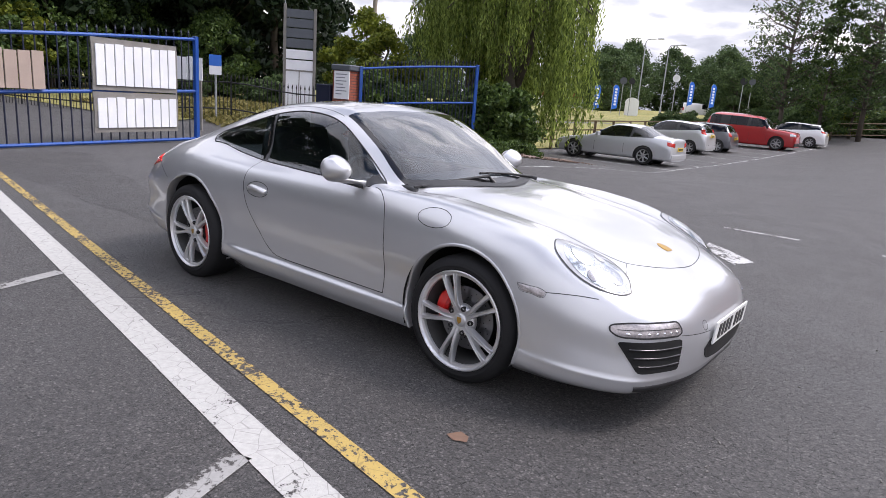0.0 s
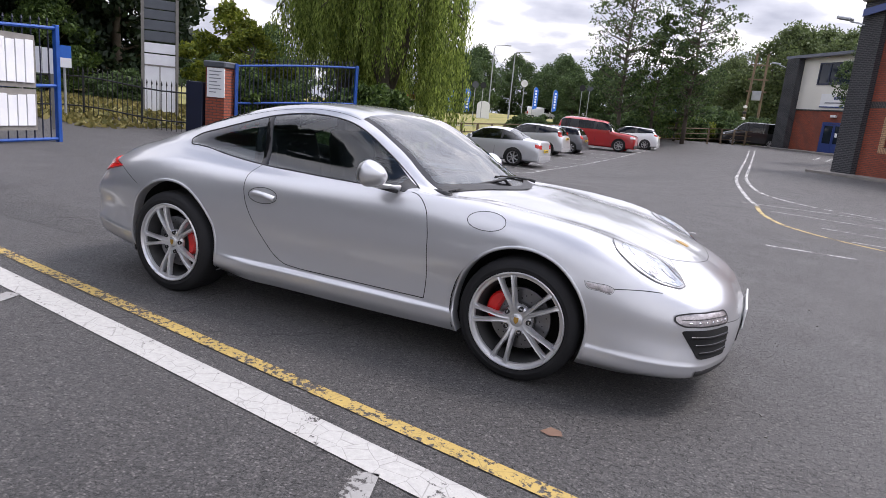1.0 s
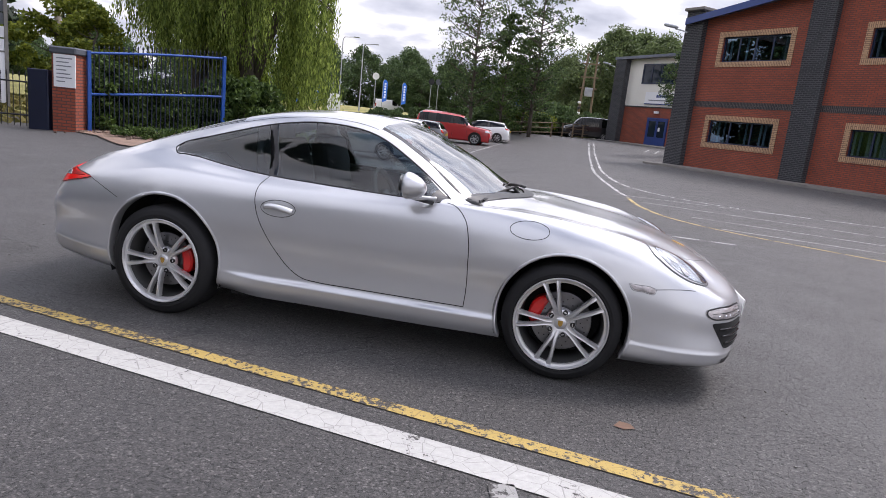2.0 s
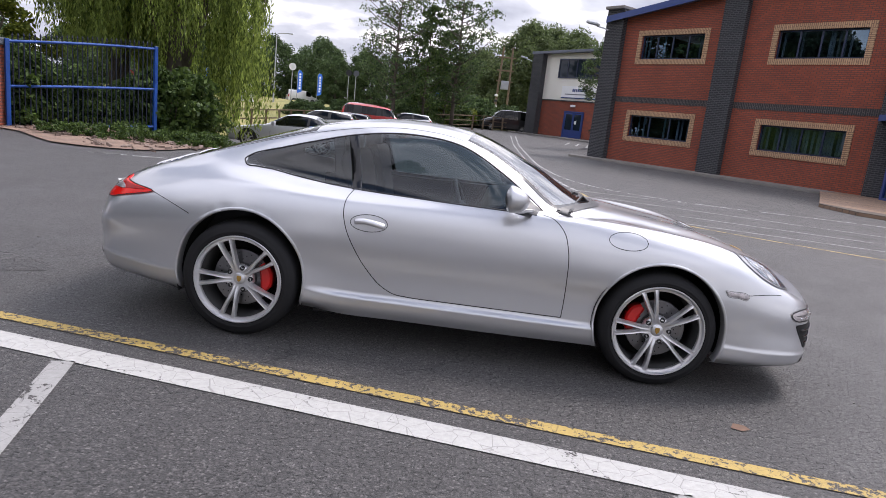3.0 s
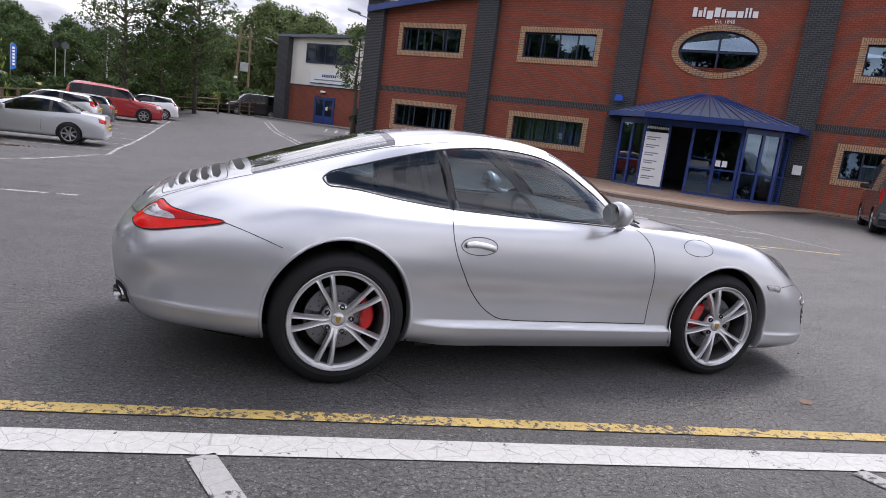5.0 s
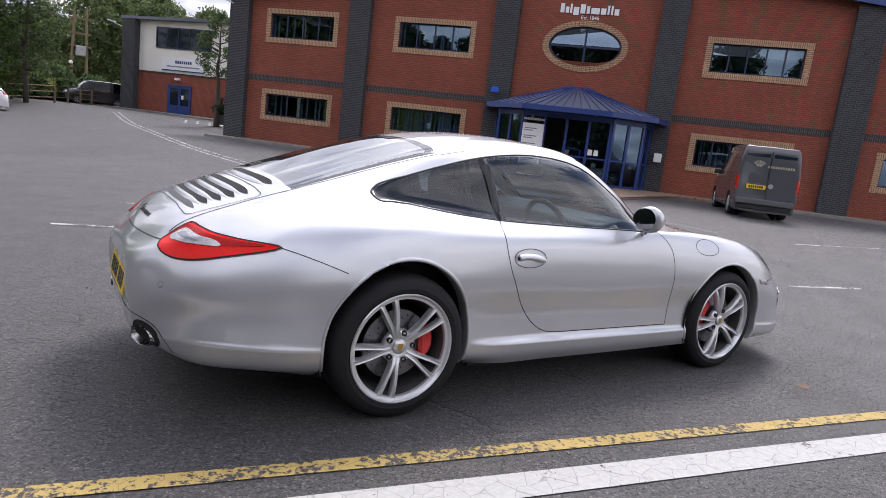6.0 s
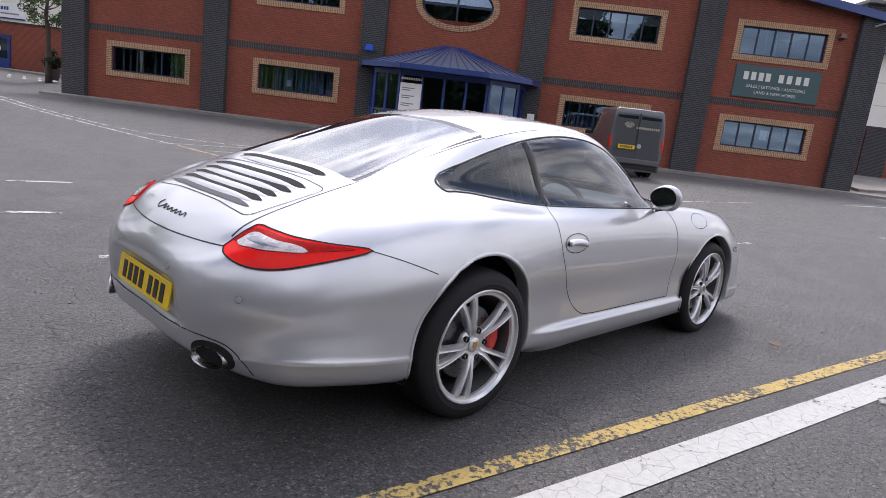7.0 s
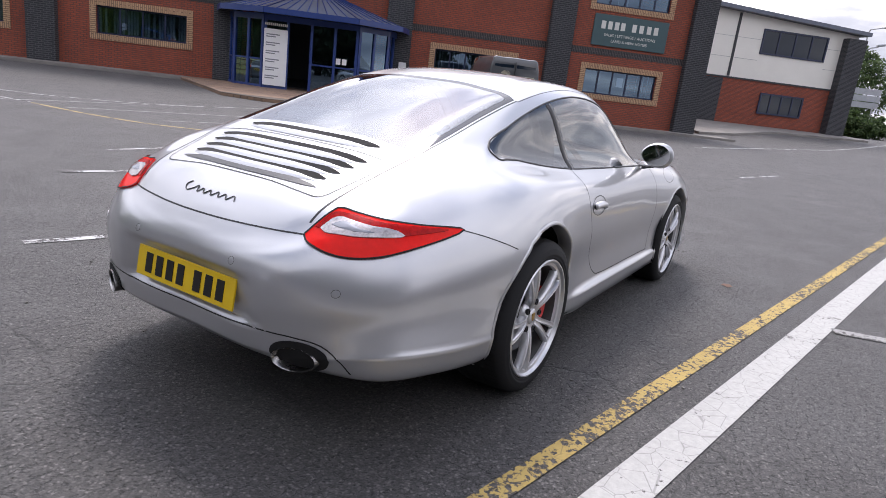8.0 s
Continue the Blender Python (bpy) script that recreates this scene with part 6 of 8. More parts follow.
        box(bm, mx, sd * half * .97, st[wind[0]][4] + .02, mx + .12, sd * (half + .17), st[wind[0]][4] + .17)
        bevel_all(bm, .03, 2)
        part("door_mirror", bm, colour if kind != "van" else CAR_DARK, v)
    for xx, nm in ((-.004, "front_bumper"), (L - .06, "rear_bumper")):
        bm = bmesh.new()
        box(bm, xx - .02, -half * .90, .26, xx + .085, half * .90, .44)
        bevel_all(bm, .03, 2)
        part(nm, bm, CAR_DARK if nm == "front_bumper" or kind == "van" else colour, v)
    pl = bmesh.new()
    py, pz = (0, tail[2] - .06) if kind != "van" else (-.30, .93)
    box(pl, L + .03, py - .26, pz - .06, L + .046, py + .26, pz + .06)
    q = part("number_plate", pl, plate_colour, v, "yellow number plate")
    bm = bmesh.new()
    for k in range(7):
        box(bm, L + .047, py - .20 + k * .058, pz - .035, L + .049, py - .20 + k * .058 + .038, pz + .035)
    part("plate_bars", bm, CAR_DARK, q)
    for pts, rad in ((((st[wind[0]][0] + .08, .03), (L * .62, .03)), 0),):
        for sd in (-1, 1):
            bm = bmesh.new()
            for x in (st[wind[0]][0] + .22, st[round(side[2])][0] if len(side) > 2 else L * .55):
                box(bm, x - .005, sd * (half * .986), .36, x + .005, sd * (half * 1.003), st[3][4] * .80)
            part("door_gap", bm, CAR_DARK, v)
    return v


def parked(x, y, heading, L):
    """Pose whose nose points along heading (degrees from +x), centred at x, y."""
    h = radians(heading)
    return Matrix.Translation((x, y, ground_z(x, y))) @ Matrix.Rotation(h + math.pi, 4, "Z") @ Matrix.Translation((-L / 2, 0, 0))


COUPE = [(0, .62, .60, .55, .56, .70), (.25, .72, .70, .60, .66, .76), (.95, .84, .82, .62, .78, .80), (1.40, .92, .90, .66, .86, .81), (2.15, 1.33, 1.26, .52, .90, .80), (2.75, 1.37, 1.30, .53, .92, .80), (3.20, 1.33, 1.24, .54, .94, .80), (3.80, 1.05, 1.01, .62, .96, .79), (4.25, 1.00, .97, .64, .92, .76), (4.45, .96, .92, .64, .84, .73), (4.49, .62, .60, .62, .56, .72)]
HATCH = [(0, .66, .63, .50, .58, .66), (.20, .80, .77, .56, .70, .74), (.70, .93, .90, .60, .84, .77), (1.05, 1.00, .98, .64, .93, .78), (1.75, 1.42, 1.36, .53, .98, .79), (2.35, 1.48, 1.42, .54, 1.02, .79), (3.10, 1.44, 1.37, .55, 1.08, .79), (3.60, 1.38, 1.30, .56, 1.12, .77), (3.86, 1.02, .99, .60, .95, .74), (3.95, .90, .86, .62, .80, .73), (3.97, .50, .48, .60, .44, .72)]
MINI = [(0, .70, .67, .50, .60, .64), (.15, .84, .81, .55, .72, .74), (.75, .93, .91, .60, .85, .77), (1.10, .98, .96, .64, .92, .78), (1.60, 1.35, 1.30, .56, .96, .79), (2.25, 1.41, 1.36, .57, .98, .80), (2.95, 1.39, 1.33, .57, 1.00, .80), (3.35, 1.34, 1.28, .57, 1.02, .79), (3.58, 1.02, 1.0, .62, .98, .76), (3.70, .90, .86, .64, .80, .74), (3.73, .50, .48, .60, .44, .72)]
HATCH_L = [(x * 1.093, *r) for x, *r in HATCH]
FOURBY = [(0, .86, .83, .70, .74, .82), (.12, 1.02, 1.00, .74, .92, .88), (.80, 1.12, 1.10, .76, 1.04, .92), (1.25, 1.17, 1.15, .78, 1.08, .93), (1.75, 1.70, 1.60, .72, 1.20, .93), (2.40, 1.82, 1.69, .75, 1.21, .93), (3.30, 1.89, 1.73, .76, 1.22, .93), (4.45, 1.88, 1.73, .76, 1.23, .93), (4.72, 1.60, 1.54, .78, 1.20, .91), (4.82, 1.05, 1.03, .80, .96, .90), (4.85, .60, .58, .80, .52, .88)]
VAN = [(0, .78, .75, .60, .66, .80), (.18, 1.00, .97, .70, .88, .88), (.60, 1.14, 1.11, .74, 1.04, .92), (.95, 1.22, 1.20, .78, 1.10, .94), (1.70, 1.88, 1.82, .74, 1.14, .95), (2.30, 1.97, 1.92, .80, 1.16, .95), (3.40, 1.99, 1.94, .82, 1.16, .95), (4.60, 1.98, 1.93, .82, 1.16, .95), (4.84, 1.93, 1.89, .82, 1.15, .95), (4.88, 1.15, 1.13, .86, 1.0, .94), (4.90, .55, .53, .82, .48, .93)]
VAN_TALL = [(x, zt * 1.07, zs_ * 1.07, w0 * .89, zb * 1.05, w1 * .89) for x, zt, zs_, w0, zb, w1 in VAN]
P_SILVER = paint("parked_silver_paint", (0.58, 0.59, 0.61), 0.35, 0.3)
P_PALE = paint("parked_pale_silver_paint", (0.62, 0.62, 0.63), 0.4, 0.3)
P_GREY = paint("parked_grey_paint", (0.17, 0.175, 0.19), 0.5, 0.3)
P_RED = paint("parked_dark_red_paint", (0.38, 0.014, 0.016), 0.0, 0.35)
P_WHITE = paint("parked_white_paint", (0.76, 0.76, 0.76), 0.0, 0.35)
P_VAN = paint("parked_charcoal_paint", (0.060, 0.064, 0.070), 0.1, 0.4)
P_BLACK = paint("parked_black_paint", (0.012, 0.012, 0.014), 0.2, 0.3)
vehicle("coupe", "silver-grey two-door coupe in a far bay", parked(-6.40, 19.85, 182, 4.49), P_SILVER, .86, COUPE, (3, 4), (6, 7), (3.35, 7, 5.4), (.78, 3.50), .318, (8, 52, .68, .83), PLATE_Y)
vehicle("hatchback", "pale silver hatchback in a far bay", parked(-7.75, 28.25, 182, 3.97), P_PALE, .84, HATCH, (3, 4), (7, 8), (3.35, 7.5, 5.2), (.75, 3.22), .305, (30, 62, .92, 1.14), PLATE_Y)
vehicle("hatchback", "dark grey compact hatchback in a far bay", parked(-7.50, 31.5, 182, 3.73), P_GREY, .83, MINI, (3, 4), (7, 8), (3.3, 7.6, 5.4), (.65, 3.10), .30, (24, 50, .78, .98), PLATE_Y)
vehicle("estate", "dark red four-by-four with black side glass", parked(-6.48, 37.6, 3, 4.85), P_RED, .955, FOURBY, (3, 4), (7, 8), (3.35, 7.6, 5.0, 6.3), (.92, 3.80), .37, (28, 52, .95, 1.40), PLATE_Y)
vehicle("hatchback", "white hatchback in a far bay", parked(-5.70, 43.0, 183, 4.34), P_WHITE, .875, HATCH_L, (3, 4), (7, 8), (3.35, 7.5, 5.2), (.88, 3.52), .32, (16, 60, .90, 1.02), PLATE_Y)
vehicle("van", "black van parked beyond the wing", parked(1.6, 58.6, 192, 4.9), P_BLACK, .96, VAN, (3, 4), (8, 9), (3.35, 7.4, 4.6, 6.0), (.95, 3.95), .33, (38, 54, .80, 1.25), PLATE_Y)
vehicle("van", "white van far off beyond the meadow", parked(-31.3, 100.5, 30, 4.9), P_WHITE, .96, VAN, (3, 4), (8, 9), (3.35, 4.6, 4.5), (.95, 3.95), .33, (38, 54, .80, 1.25), PLATE_Y)
vc = Vector((16.42, 8.22, 0)) + Vector((.755, .656, 0)) * 2.35
gv = vehicle("van", "charcoal panel van parked nose to the office", parked(vc.x, vc.y, 44, 4.9), P_VAN, .84, VAN_TALL, (3, 4), (8.05, 8.1), (3.35, 4.6, 4.5), (.95, 3.95), .34, (38, 52, .82, 1.22), PLATE_Y)
bm = bmesh.new()
for k in range(9):
    a = radians(40 + 100 * k / 8)
    tube(bm, [(4.886, -.30 + .05 * math.cos(a), 1.48 + .05 * math.sin(a)), (4.868, -.30 + .20 * math.cos(a), 1.50 + .20 * math.sin(a))], [.006, .012], 4)
part("fan_emblem", bm, GOLD_VAN, gv, "pale gold fan emblem")
bm = bmesh.new()
for k in range(11):
    box(bm, 4.872, -.06 + k * .066, 1.50, 4.884, -.02 + k * .066, 1.57)
part("name_bars", bm, GOLD_VAN, gv, "pale gold name as plain bars")
for sd in (-1, 1):
    bm = bmesh.new()
    prism(bm, [(sd * .05, 1.31), (sd * .72, 1.31), (sd * .67, 1.88), (sd * .05, 1.90)], 4.80, 4.870, axis="x")
    part("rear_glass", bm, DARK_PANE, gv, "dark rear door glass")
bm = bmesh.new()
box(bm, 4.86, -.78, .42, 4.99, .78, .58)
bevel_all(bm, .03, 2)
part("bumper_step", bm, surface("grey_bumper_plastic", (0.10, 0.10, 0.105), 0.5, vary=0.15), gv, "grey plastic bumper step")
bm = bmesh.new()
box(bm, 4.80, -.006, .60, 4.905, .006, 1.98)
part("rear_door_gap", bm, CAR_DARK, gv)
bm = bmesh.new()
lathe(bm, [(.001, 0), (.07, 0), (.07, .015), (.001, .015)], 18, axis="y")
o = part("maker_badge", bm, CAR_RIM, gv)
o.matrix_basis = pose(4.895, .10, .98, 0, 0, 90)


# ---- the silver sports coupe ----
# In its own axes the rear axle is at x = 0, the front axle at 2.35, y to its left.
SILVER = paint("silver_metallic_paint", (0.55, 0.555, 0.57), 0.66, 0.31, 0.08)
BLACK_TRIM = surface("black_rubber_trim", (0.012, 0.012, 0.013), 0.45, vary=0.3)
GLOSS_BLACK = surface("black_glossy_border", (0.008, 0.008, 0.009), 0.12, vary=0.2)
# Serves real black linings and flat sheets that stand in for shade in openings.
SHADOW_BLACK = surface("black_lining_and_opening_shade", (0.006, 0.006, 0.006), 0.9, vary=0.3)
CAR_GLASS = glass_mat("tinted_car_glass", (0.45, 0.53, 0.56), base=0.055)
LAMP_GLASS = glass_mat("clear_lamp_lens", (0.93, 0.95, 0.96))
TYRE = surface("tyre_rubber", (0.015, 0.015, 0.016), 0.72, vary=0.35, scale=9, fine=140, bump=0.0006, spec=0.25)
ALLOY = surface("silver_wheel_alloy", (0.66, 0.66, 0.67), 0.32, metal=0.72, vary=0.06, coat=0.4)
BARREL = surface("dark_rim_barrel", (0.10, 0.10, 0.10), 0.55, metal=0.5, vary=0.3)
STEEL = surface("brake_disc_steel", (0.20, 0.20, 0.21), 0.35, metal=1.0, vary=0.2)
CALIPER_RED = surface("red_caliper_paint", (0.55, 0.012, 0.010), 0.35, vary=0.15, coat=0.5)
CHROME = surface("bright_metal", (0.75, 0.75, 0.76), 0.12, metal=1.0, vary=0.05)
DARK_METAL = surface("dark_metal", (0.06, 0.06, 0.06), 0.4, metal=0.6, vary=0.2)
LAMP_RED = surface("red_lamp_plastic", (0.86, 0.014, 0.010), 0.16, vary=0.12, coat=0.0, spec=0.14)
LAMP_RED_DEEP = surface("deep_red_lamp_plastic", (0.36, 0.006, 0.005), 0.20, vary=0.45, scale=60, fine=160, bump=0.001, coat=0.0, spec=0.15)
PIPE_STEEL = surface("brushed_pipe_steel", (0.34, 0.33, 0.32), 0.28, metal=1.0, vary=0.2)
LAMP_CLEAR = surface("clear_lamp_plastic", (0.40, 0.37, 0.37), 0.20, metal=0.3, vary=0.45, scale=30, fine=120, coat=0.8)
LAMP_INNER = surface("lamp_reflector", (0.42, 0.43, 0.45), 0.14, metal=0.85, vary=0.8, scale=22, fine=60)
LAMP_BEZEL = surface("silver_lamp_bezel", (0.35, 0.355, 0.365), 0.30, metal=0.6, vary=0.1, coat=0.8)
LAMP_GREY = surface("grey_lamp_insert", (0.22, 0.23, 0.26), 0.25, metal=0.3, vary=0.15, coat=1.0)
LEATHER = surface("dark_grey_leather", (0.012, 0.013, 0.015), 0.55, vary=0.2, bump=0.0005)
PLATE_WHITE = surface("white_plate", (0.78, 0.78, 0.76), 0.35, vary=0.04)
PLATE_YELLOW = surface("yellow_plate", (0.85, 0.56, 0.015), 0.35, vary=0.04)
PLATE_INK = surface("black_plate_ink", (0.012, 0.012, 0.012), 0.4, vary=0.1)
GOLD = surface("gold_crest_enamel", (0.45, 0.27, 0.06), 0.3, metal=0.6, vary=0.2)

# Long lines of the body, nose to tail: half widths y, heights z at twenty stations.
LINE_CENTRE = [(3.21, 0, .61), (3.08, 0, .678), (2.94, 0, .73), (2.78, 0, .778), (2.62, 0, .813), (2.38, 0, .85), (2.18, 0, .876), (2.02, 0, .896), (1.62, 0, 1.1), (1.22, 0, 1.264),
               (.85, 0, 1.3), (.58, 0, 1.285), (.32, 0, 1.237), (.1, 0, 1.172), (-.16, 0, 1.085), (-.42, 0, .993), (-.64, 0, .912), (-.88, 0, .812), (-.98, 0, .730), (-1.006, 0, .695)]
LINE_MID = [(3.235, 0, .595), (3.14, .16, .652), (2.99, .22, .712), (2.82, .26, .765), (2.64, .29, .808), (2.38, .32, .847), (2.16, .34, .876), (1.95, .36, .896), (1.57, .34, 1.095), (1.205, .32, 1.255),
            (.85, .3, 1.29), (.58, .3, 1.273), (.31, .3, 1.223), (.09, .3, 1.16), (-.16, .3, 1.076), (-.42, .3, .984), (-.64, .3, .904), (-.87, .29, .808), (-.978, .19, .718), (-1.018, 0, .677)]
LINE_GLASS = [(3.255, 0, .58), (3.2, .29, .615), (3.07, .4, .665), (2.88, .44, .73), (2.68, .47, .783), (2.38, .5, .828), (2.12, .53, .862), (1.75, .6, .886), (1.47, .57, 1.078), (1.185, .53, 1.222),
              (.86, .49, 1.26), (.58, .488, 1.237), (.29, .488, 1.181), (.06, .488, 1.117), (-.18, .488, 1.041), (-.42, .486, .962), (-.64, .464, .885), (-.865, .437, .787), (-.982, .3, .695), (-1.031, 0, .659)]
LINE_RAIL = [(3.275, 0, .565), (3.23, .35, .588), (3.1, .5, .622), (2.91, .53, .712), (2.7, .56, .78), (2.38, .59, .832), (2.08, .62, .864), (1.66, .655, .886), (1.42, .615, 1.06), (1.17, .575, 1.19),
             (.87, .55, 1.226), (.58, .54, 1.197), (.27, .545, 1.118), (.08, .560, 1.060), (-.08, .580, 1.002), (-.36, .59, .94), (-.66, .575, .862), (-.83, .52, .78), (-.986, .38, .679), (-1.042, 0, .637)]
LINE_BELT = [(3.31, 0, .53), (3.265, .4, .548), (3.13, .585, .572), (2.95, .66, .672), (2.73, .7, .775), (2.38, .735, .836), (2.05, .745, .855), (1.62, .745, .872), (1.4, .738, .877), (1.17, .727, .88),
             (.87, .708, .886), (.58, .69, .895), (.27, .66, .922), (.08, .635, .948), (-.075, .628, .957), (-.33, .668, .912), (-.62, .672, .825), (-.81, .61, .765), (-1.000, .42, .660), (-1.051, 0, .610)]
LINE_SHOULDER = [(3.345, 0, .480), (3.295, .44, .500), (3.17, .645, .535), (2.97, .735, .610), (2.74, .795, .690), (2.37, .815, .765), (2.03, .800, .790), (1.62, .790, .808), (1.40, .787, .812), (1.17, .786, .815),
                 (.87, .787, .818), (.58, .793, .822), (.27, .805, .840), (.08, .812, .850), (-.08, .812, .848), (-.33, .800, .810), (-.60, .765, .750), (-.82, .685, .690), (-1.016, .46, .610), (-1.057, 0, .56)]
LINE_WIDEST = [(3.372, 0, .430), (3.318, .455, .430), (3.185, .685, .450), (2.98, .790, .500), (2.76, .838, .560), (2.36, .858, .620), (2.02, .842, .630), (1.62, .828, .620), (1.40, .826, .620), (1.17, .826, .620),
               (.87, .830, .625), (.58, .842, .640), (.30, .868, .660), (.10, .885, .670), (-.08, .892, .670), (-.34, .875, .650), (-.62, .82, .610), (-.85, .73, .570), (-1.020, .48, .510), (-1.056, 0, .46)]
LINE_LOWER = [(3.372, 0, .330), (3.318, .465, .330), (3.19, .695, .340), (2.99, .80, .360), (2.76, .846, .380), (2.36, .860, .430), (2.00, .824, .425), (1.62, .813, .425), (1.40, .811, .425), (1.17, .811, .425),
              (.87, .810, .430), (.58, .822, .435), (.32, .856, .460), (.12, .882, .480), (-.08, .890, .480), (-.35, .862, .470), (-.63, .804, .462), (-.85, .717, .455), (-1.010, .48, .420), (-1.040, 0, .40)]
LINE_LEDGE = [(3.358, 0, .252), (3.308, .478, .250), (3.195, .715, .252), (2.995, .819, .262), (2.76, .853, .275), (2.36, .860, .292), (2, .842, .286), (1.62, .841, .287), (1.4, .841, .289), (1.17, .842, .291),
              (.87, .844, .294), (.58, .849, .298), (.34, .860, .318), (.14, .878, .345), (-.08, .884, .345), (-.355, .864, .338), (-.635, .822, .356), (-.85, .736, .370), (-.998, .482, .335), (-1.028, 0, .325)]
LINE_SILL = [(3.335, 0, .205), (3.29, .475, .2), (3.18, .715, .2), (2.985, .815, .205), (2.76, .85, .215), (2.36, .855, .24), (2, .834, .222), (1.62, .832, .222), (1.4, .832, .223), (1.17, .833, .224),
             (.87, .835, .226), (.58, .840, .23), (.34, .852, .25), (.14, .865, .26), (-.08, .868, .255), (-.36, .836, .246), (-.63, .782, .258), (-.84, .706, .278), (-.975, .48, .300), (-1.01, 0, .303)]
LINE_UNDER = [(3.24, 0, .175), (3.2, .43, .17), (3.1, .66, .165), (2.93, .765, .165), (2.74, .8, .17), (2.36, .81, .18), (2, .815, .185), (1.62, .812, .182), (1.4, .812, .182), (1.17, .812, .183),
              (.87, .813, .185), (.58, .815, .187), (.36, .79, .2), (.16, .8, .2), (-.06, .8, .2), (-.35, .77, .20), (-.6, .7, .228), (-.75, .62, .250), (-.82, .45, .272), (-.84, 0, .278)]
CAGE = np.array([LINE_CENTRE, LINE_MID, LINE_GLASS, LINE_RAIL, LINE_BELT, LINE_SHOULDER, LINE_WIDEST, LINE_LOWER, LINE_LEDGE, LINE_LEDGE, LINE_SILL, LINE_UNDER])
STEP, LEDGE = 8, 9
CAGE[STEP] += (CAGE[7] - CAGE[LEDGE]) * .15
CAGE[STEP, 2:, 1] -= .004
CAGE[STEP, 18:, 1] = CAGE[LEDGE, 18:, 1]
CAGE[STEP, 6:13, 1] = CAGE[7, 6:13, 1] + .004


def spline(points, per):
    """A smooth curve through points (rows), with a given number of steps between each two; chord-length tangents."""
    p = np.asarray(points, float)
    d = np.maximum(np.linalg.norm(np.diff(p, axis=0), axis=1), 1e-4)
    tang = np.zeros_like(p)
    for i in range(len(p)):
        if i == 0:
            tang[i] = (p[1] - p[0]) / d[0]
        elif i == len(p) - 1:
            tang[i] = (p[-1] - p[-2]) / d[-1]
        else:
            tang[i] = ((p[i] - p[i - 1]) / d[i - 1] * d[i] + (p[i + 1] - p[i]) / d[i] * d[i - 1]) / (d[i] + d[i - 1])
    out = []
    for i in range(len(p) - 1):
        for k in range(per):
            t = k / per
            h = (2 * t**3 - 3 * t**2 + 1, t**3 - 2 * t**2 + t, -2 * t**3 + 3 * t**2, t**3 - t**2)
            out.append(h[0] * p[i] + h[1] * d[i] * tang[i] + h[2] * p[i + 1] + h[3] * d[i] * tang[i + 1])
    out.append(p[-1])
    return np.array(out)


NS, NL = 10, 7
flip = np.array([1, -1, 1])


def whole_line(line):
    """A long line runs on over the middle of nose and tail, so that both are round there."""
    return spline(np.concatenate([line[1:2] * flip, line, line[-2:-1] * flip]), NS)[NS:-NS]


along = np.array([spline(CAGE[0], NS)] + [whole_line(line) for line in CAGE[1:]])   # lines x stations
mirrored_first = along[1:2] * np.array([1, -1, 1])
# the section turns sharply at the step and the ledge
body_grid = np.array([np.concatenate([spline(np.concatenate([mirrored_first[:, i], along[:STEP + 1, i]]), NL)[NL:-1], spline(along[STEP:LEDGE + 1, i], 3)[:-1], spline(along[LEDGE:, i], NL)]) for i in range(along.shape[1])])
body_grid[:, 0, 1] = 0.0
GI, GJ = body_grid.shape[:2]
# shallow recess for the rear plate
for i in range(GI):
    for j in range(GJ):
        x, y, z = body_grid[i, j]
        if x < -0.85:
            body_grid[i, j, 0] += 0.030 * (1 - sm(.27, .35, abs(y) + .25 * (z - .48))) * sm(.395, .425, z) * (1 - sm(.545, .585, z))
ARCHES = [(0.0, 0.343, 0.363, 0.384), (2.35, 0.334, 0.352, 0.358)]          # x, z, half length, height


def arch_r(x, z):
    return min(math.hypot((x - cx) / a, (z - cz) / b) for cx, cz, a, b in ARCHES)


car = thing("sports_car", "silver two-door sports coupe parked on worn asphalt", "car", pose(-.0165, .02, 0, 0, 0, 1.1))
cut = np.zeros((GI - 1, GJ - 1), bool)
for i in range(GI - 1):
    for j in range(GJ - 1):
        c = (body_grid[i, j] + body_grid[i + 1, j] + body_grid[i, j + 1] + body_grid[i + 1, j + 1]) / 4
        cut[i, j] = j >= 4 * NL and c[1] > 0.55 and arch_r(c[0], c[2]) < 1
arch_edge = np.zeros((GI, GJ), bool)
for i in range(GI):
    for j in range(GJ):
        near = [cut[a, b] for a in (i - 1, i) for b in (j - 1, j) if 0 <= a < GI - 1 and 0 <= b < GJ - 1]
        if any(near) and not all(near):
            arch_edge[i, j] = True
            x, y, z = body_grid[i, j]
            cx, cz, a, b = min(ARCHES, key=lambda r: math.hypot((x - r[0]) / r[2], (z - r[1]) / r[3]))
            r = math.hypot((x - cx) / a, (z - cz) / b)
            if r > 1e-6:
                body_grid[i, j] = (cx + (x - cx) / r, y, cz + (z - cz) / r)

quads, kinds = [], []
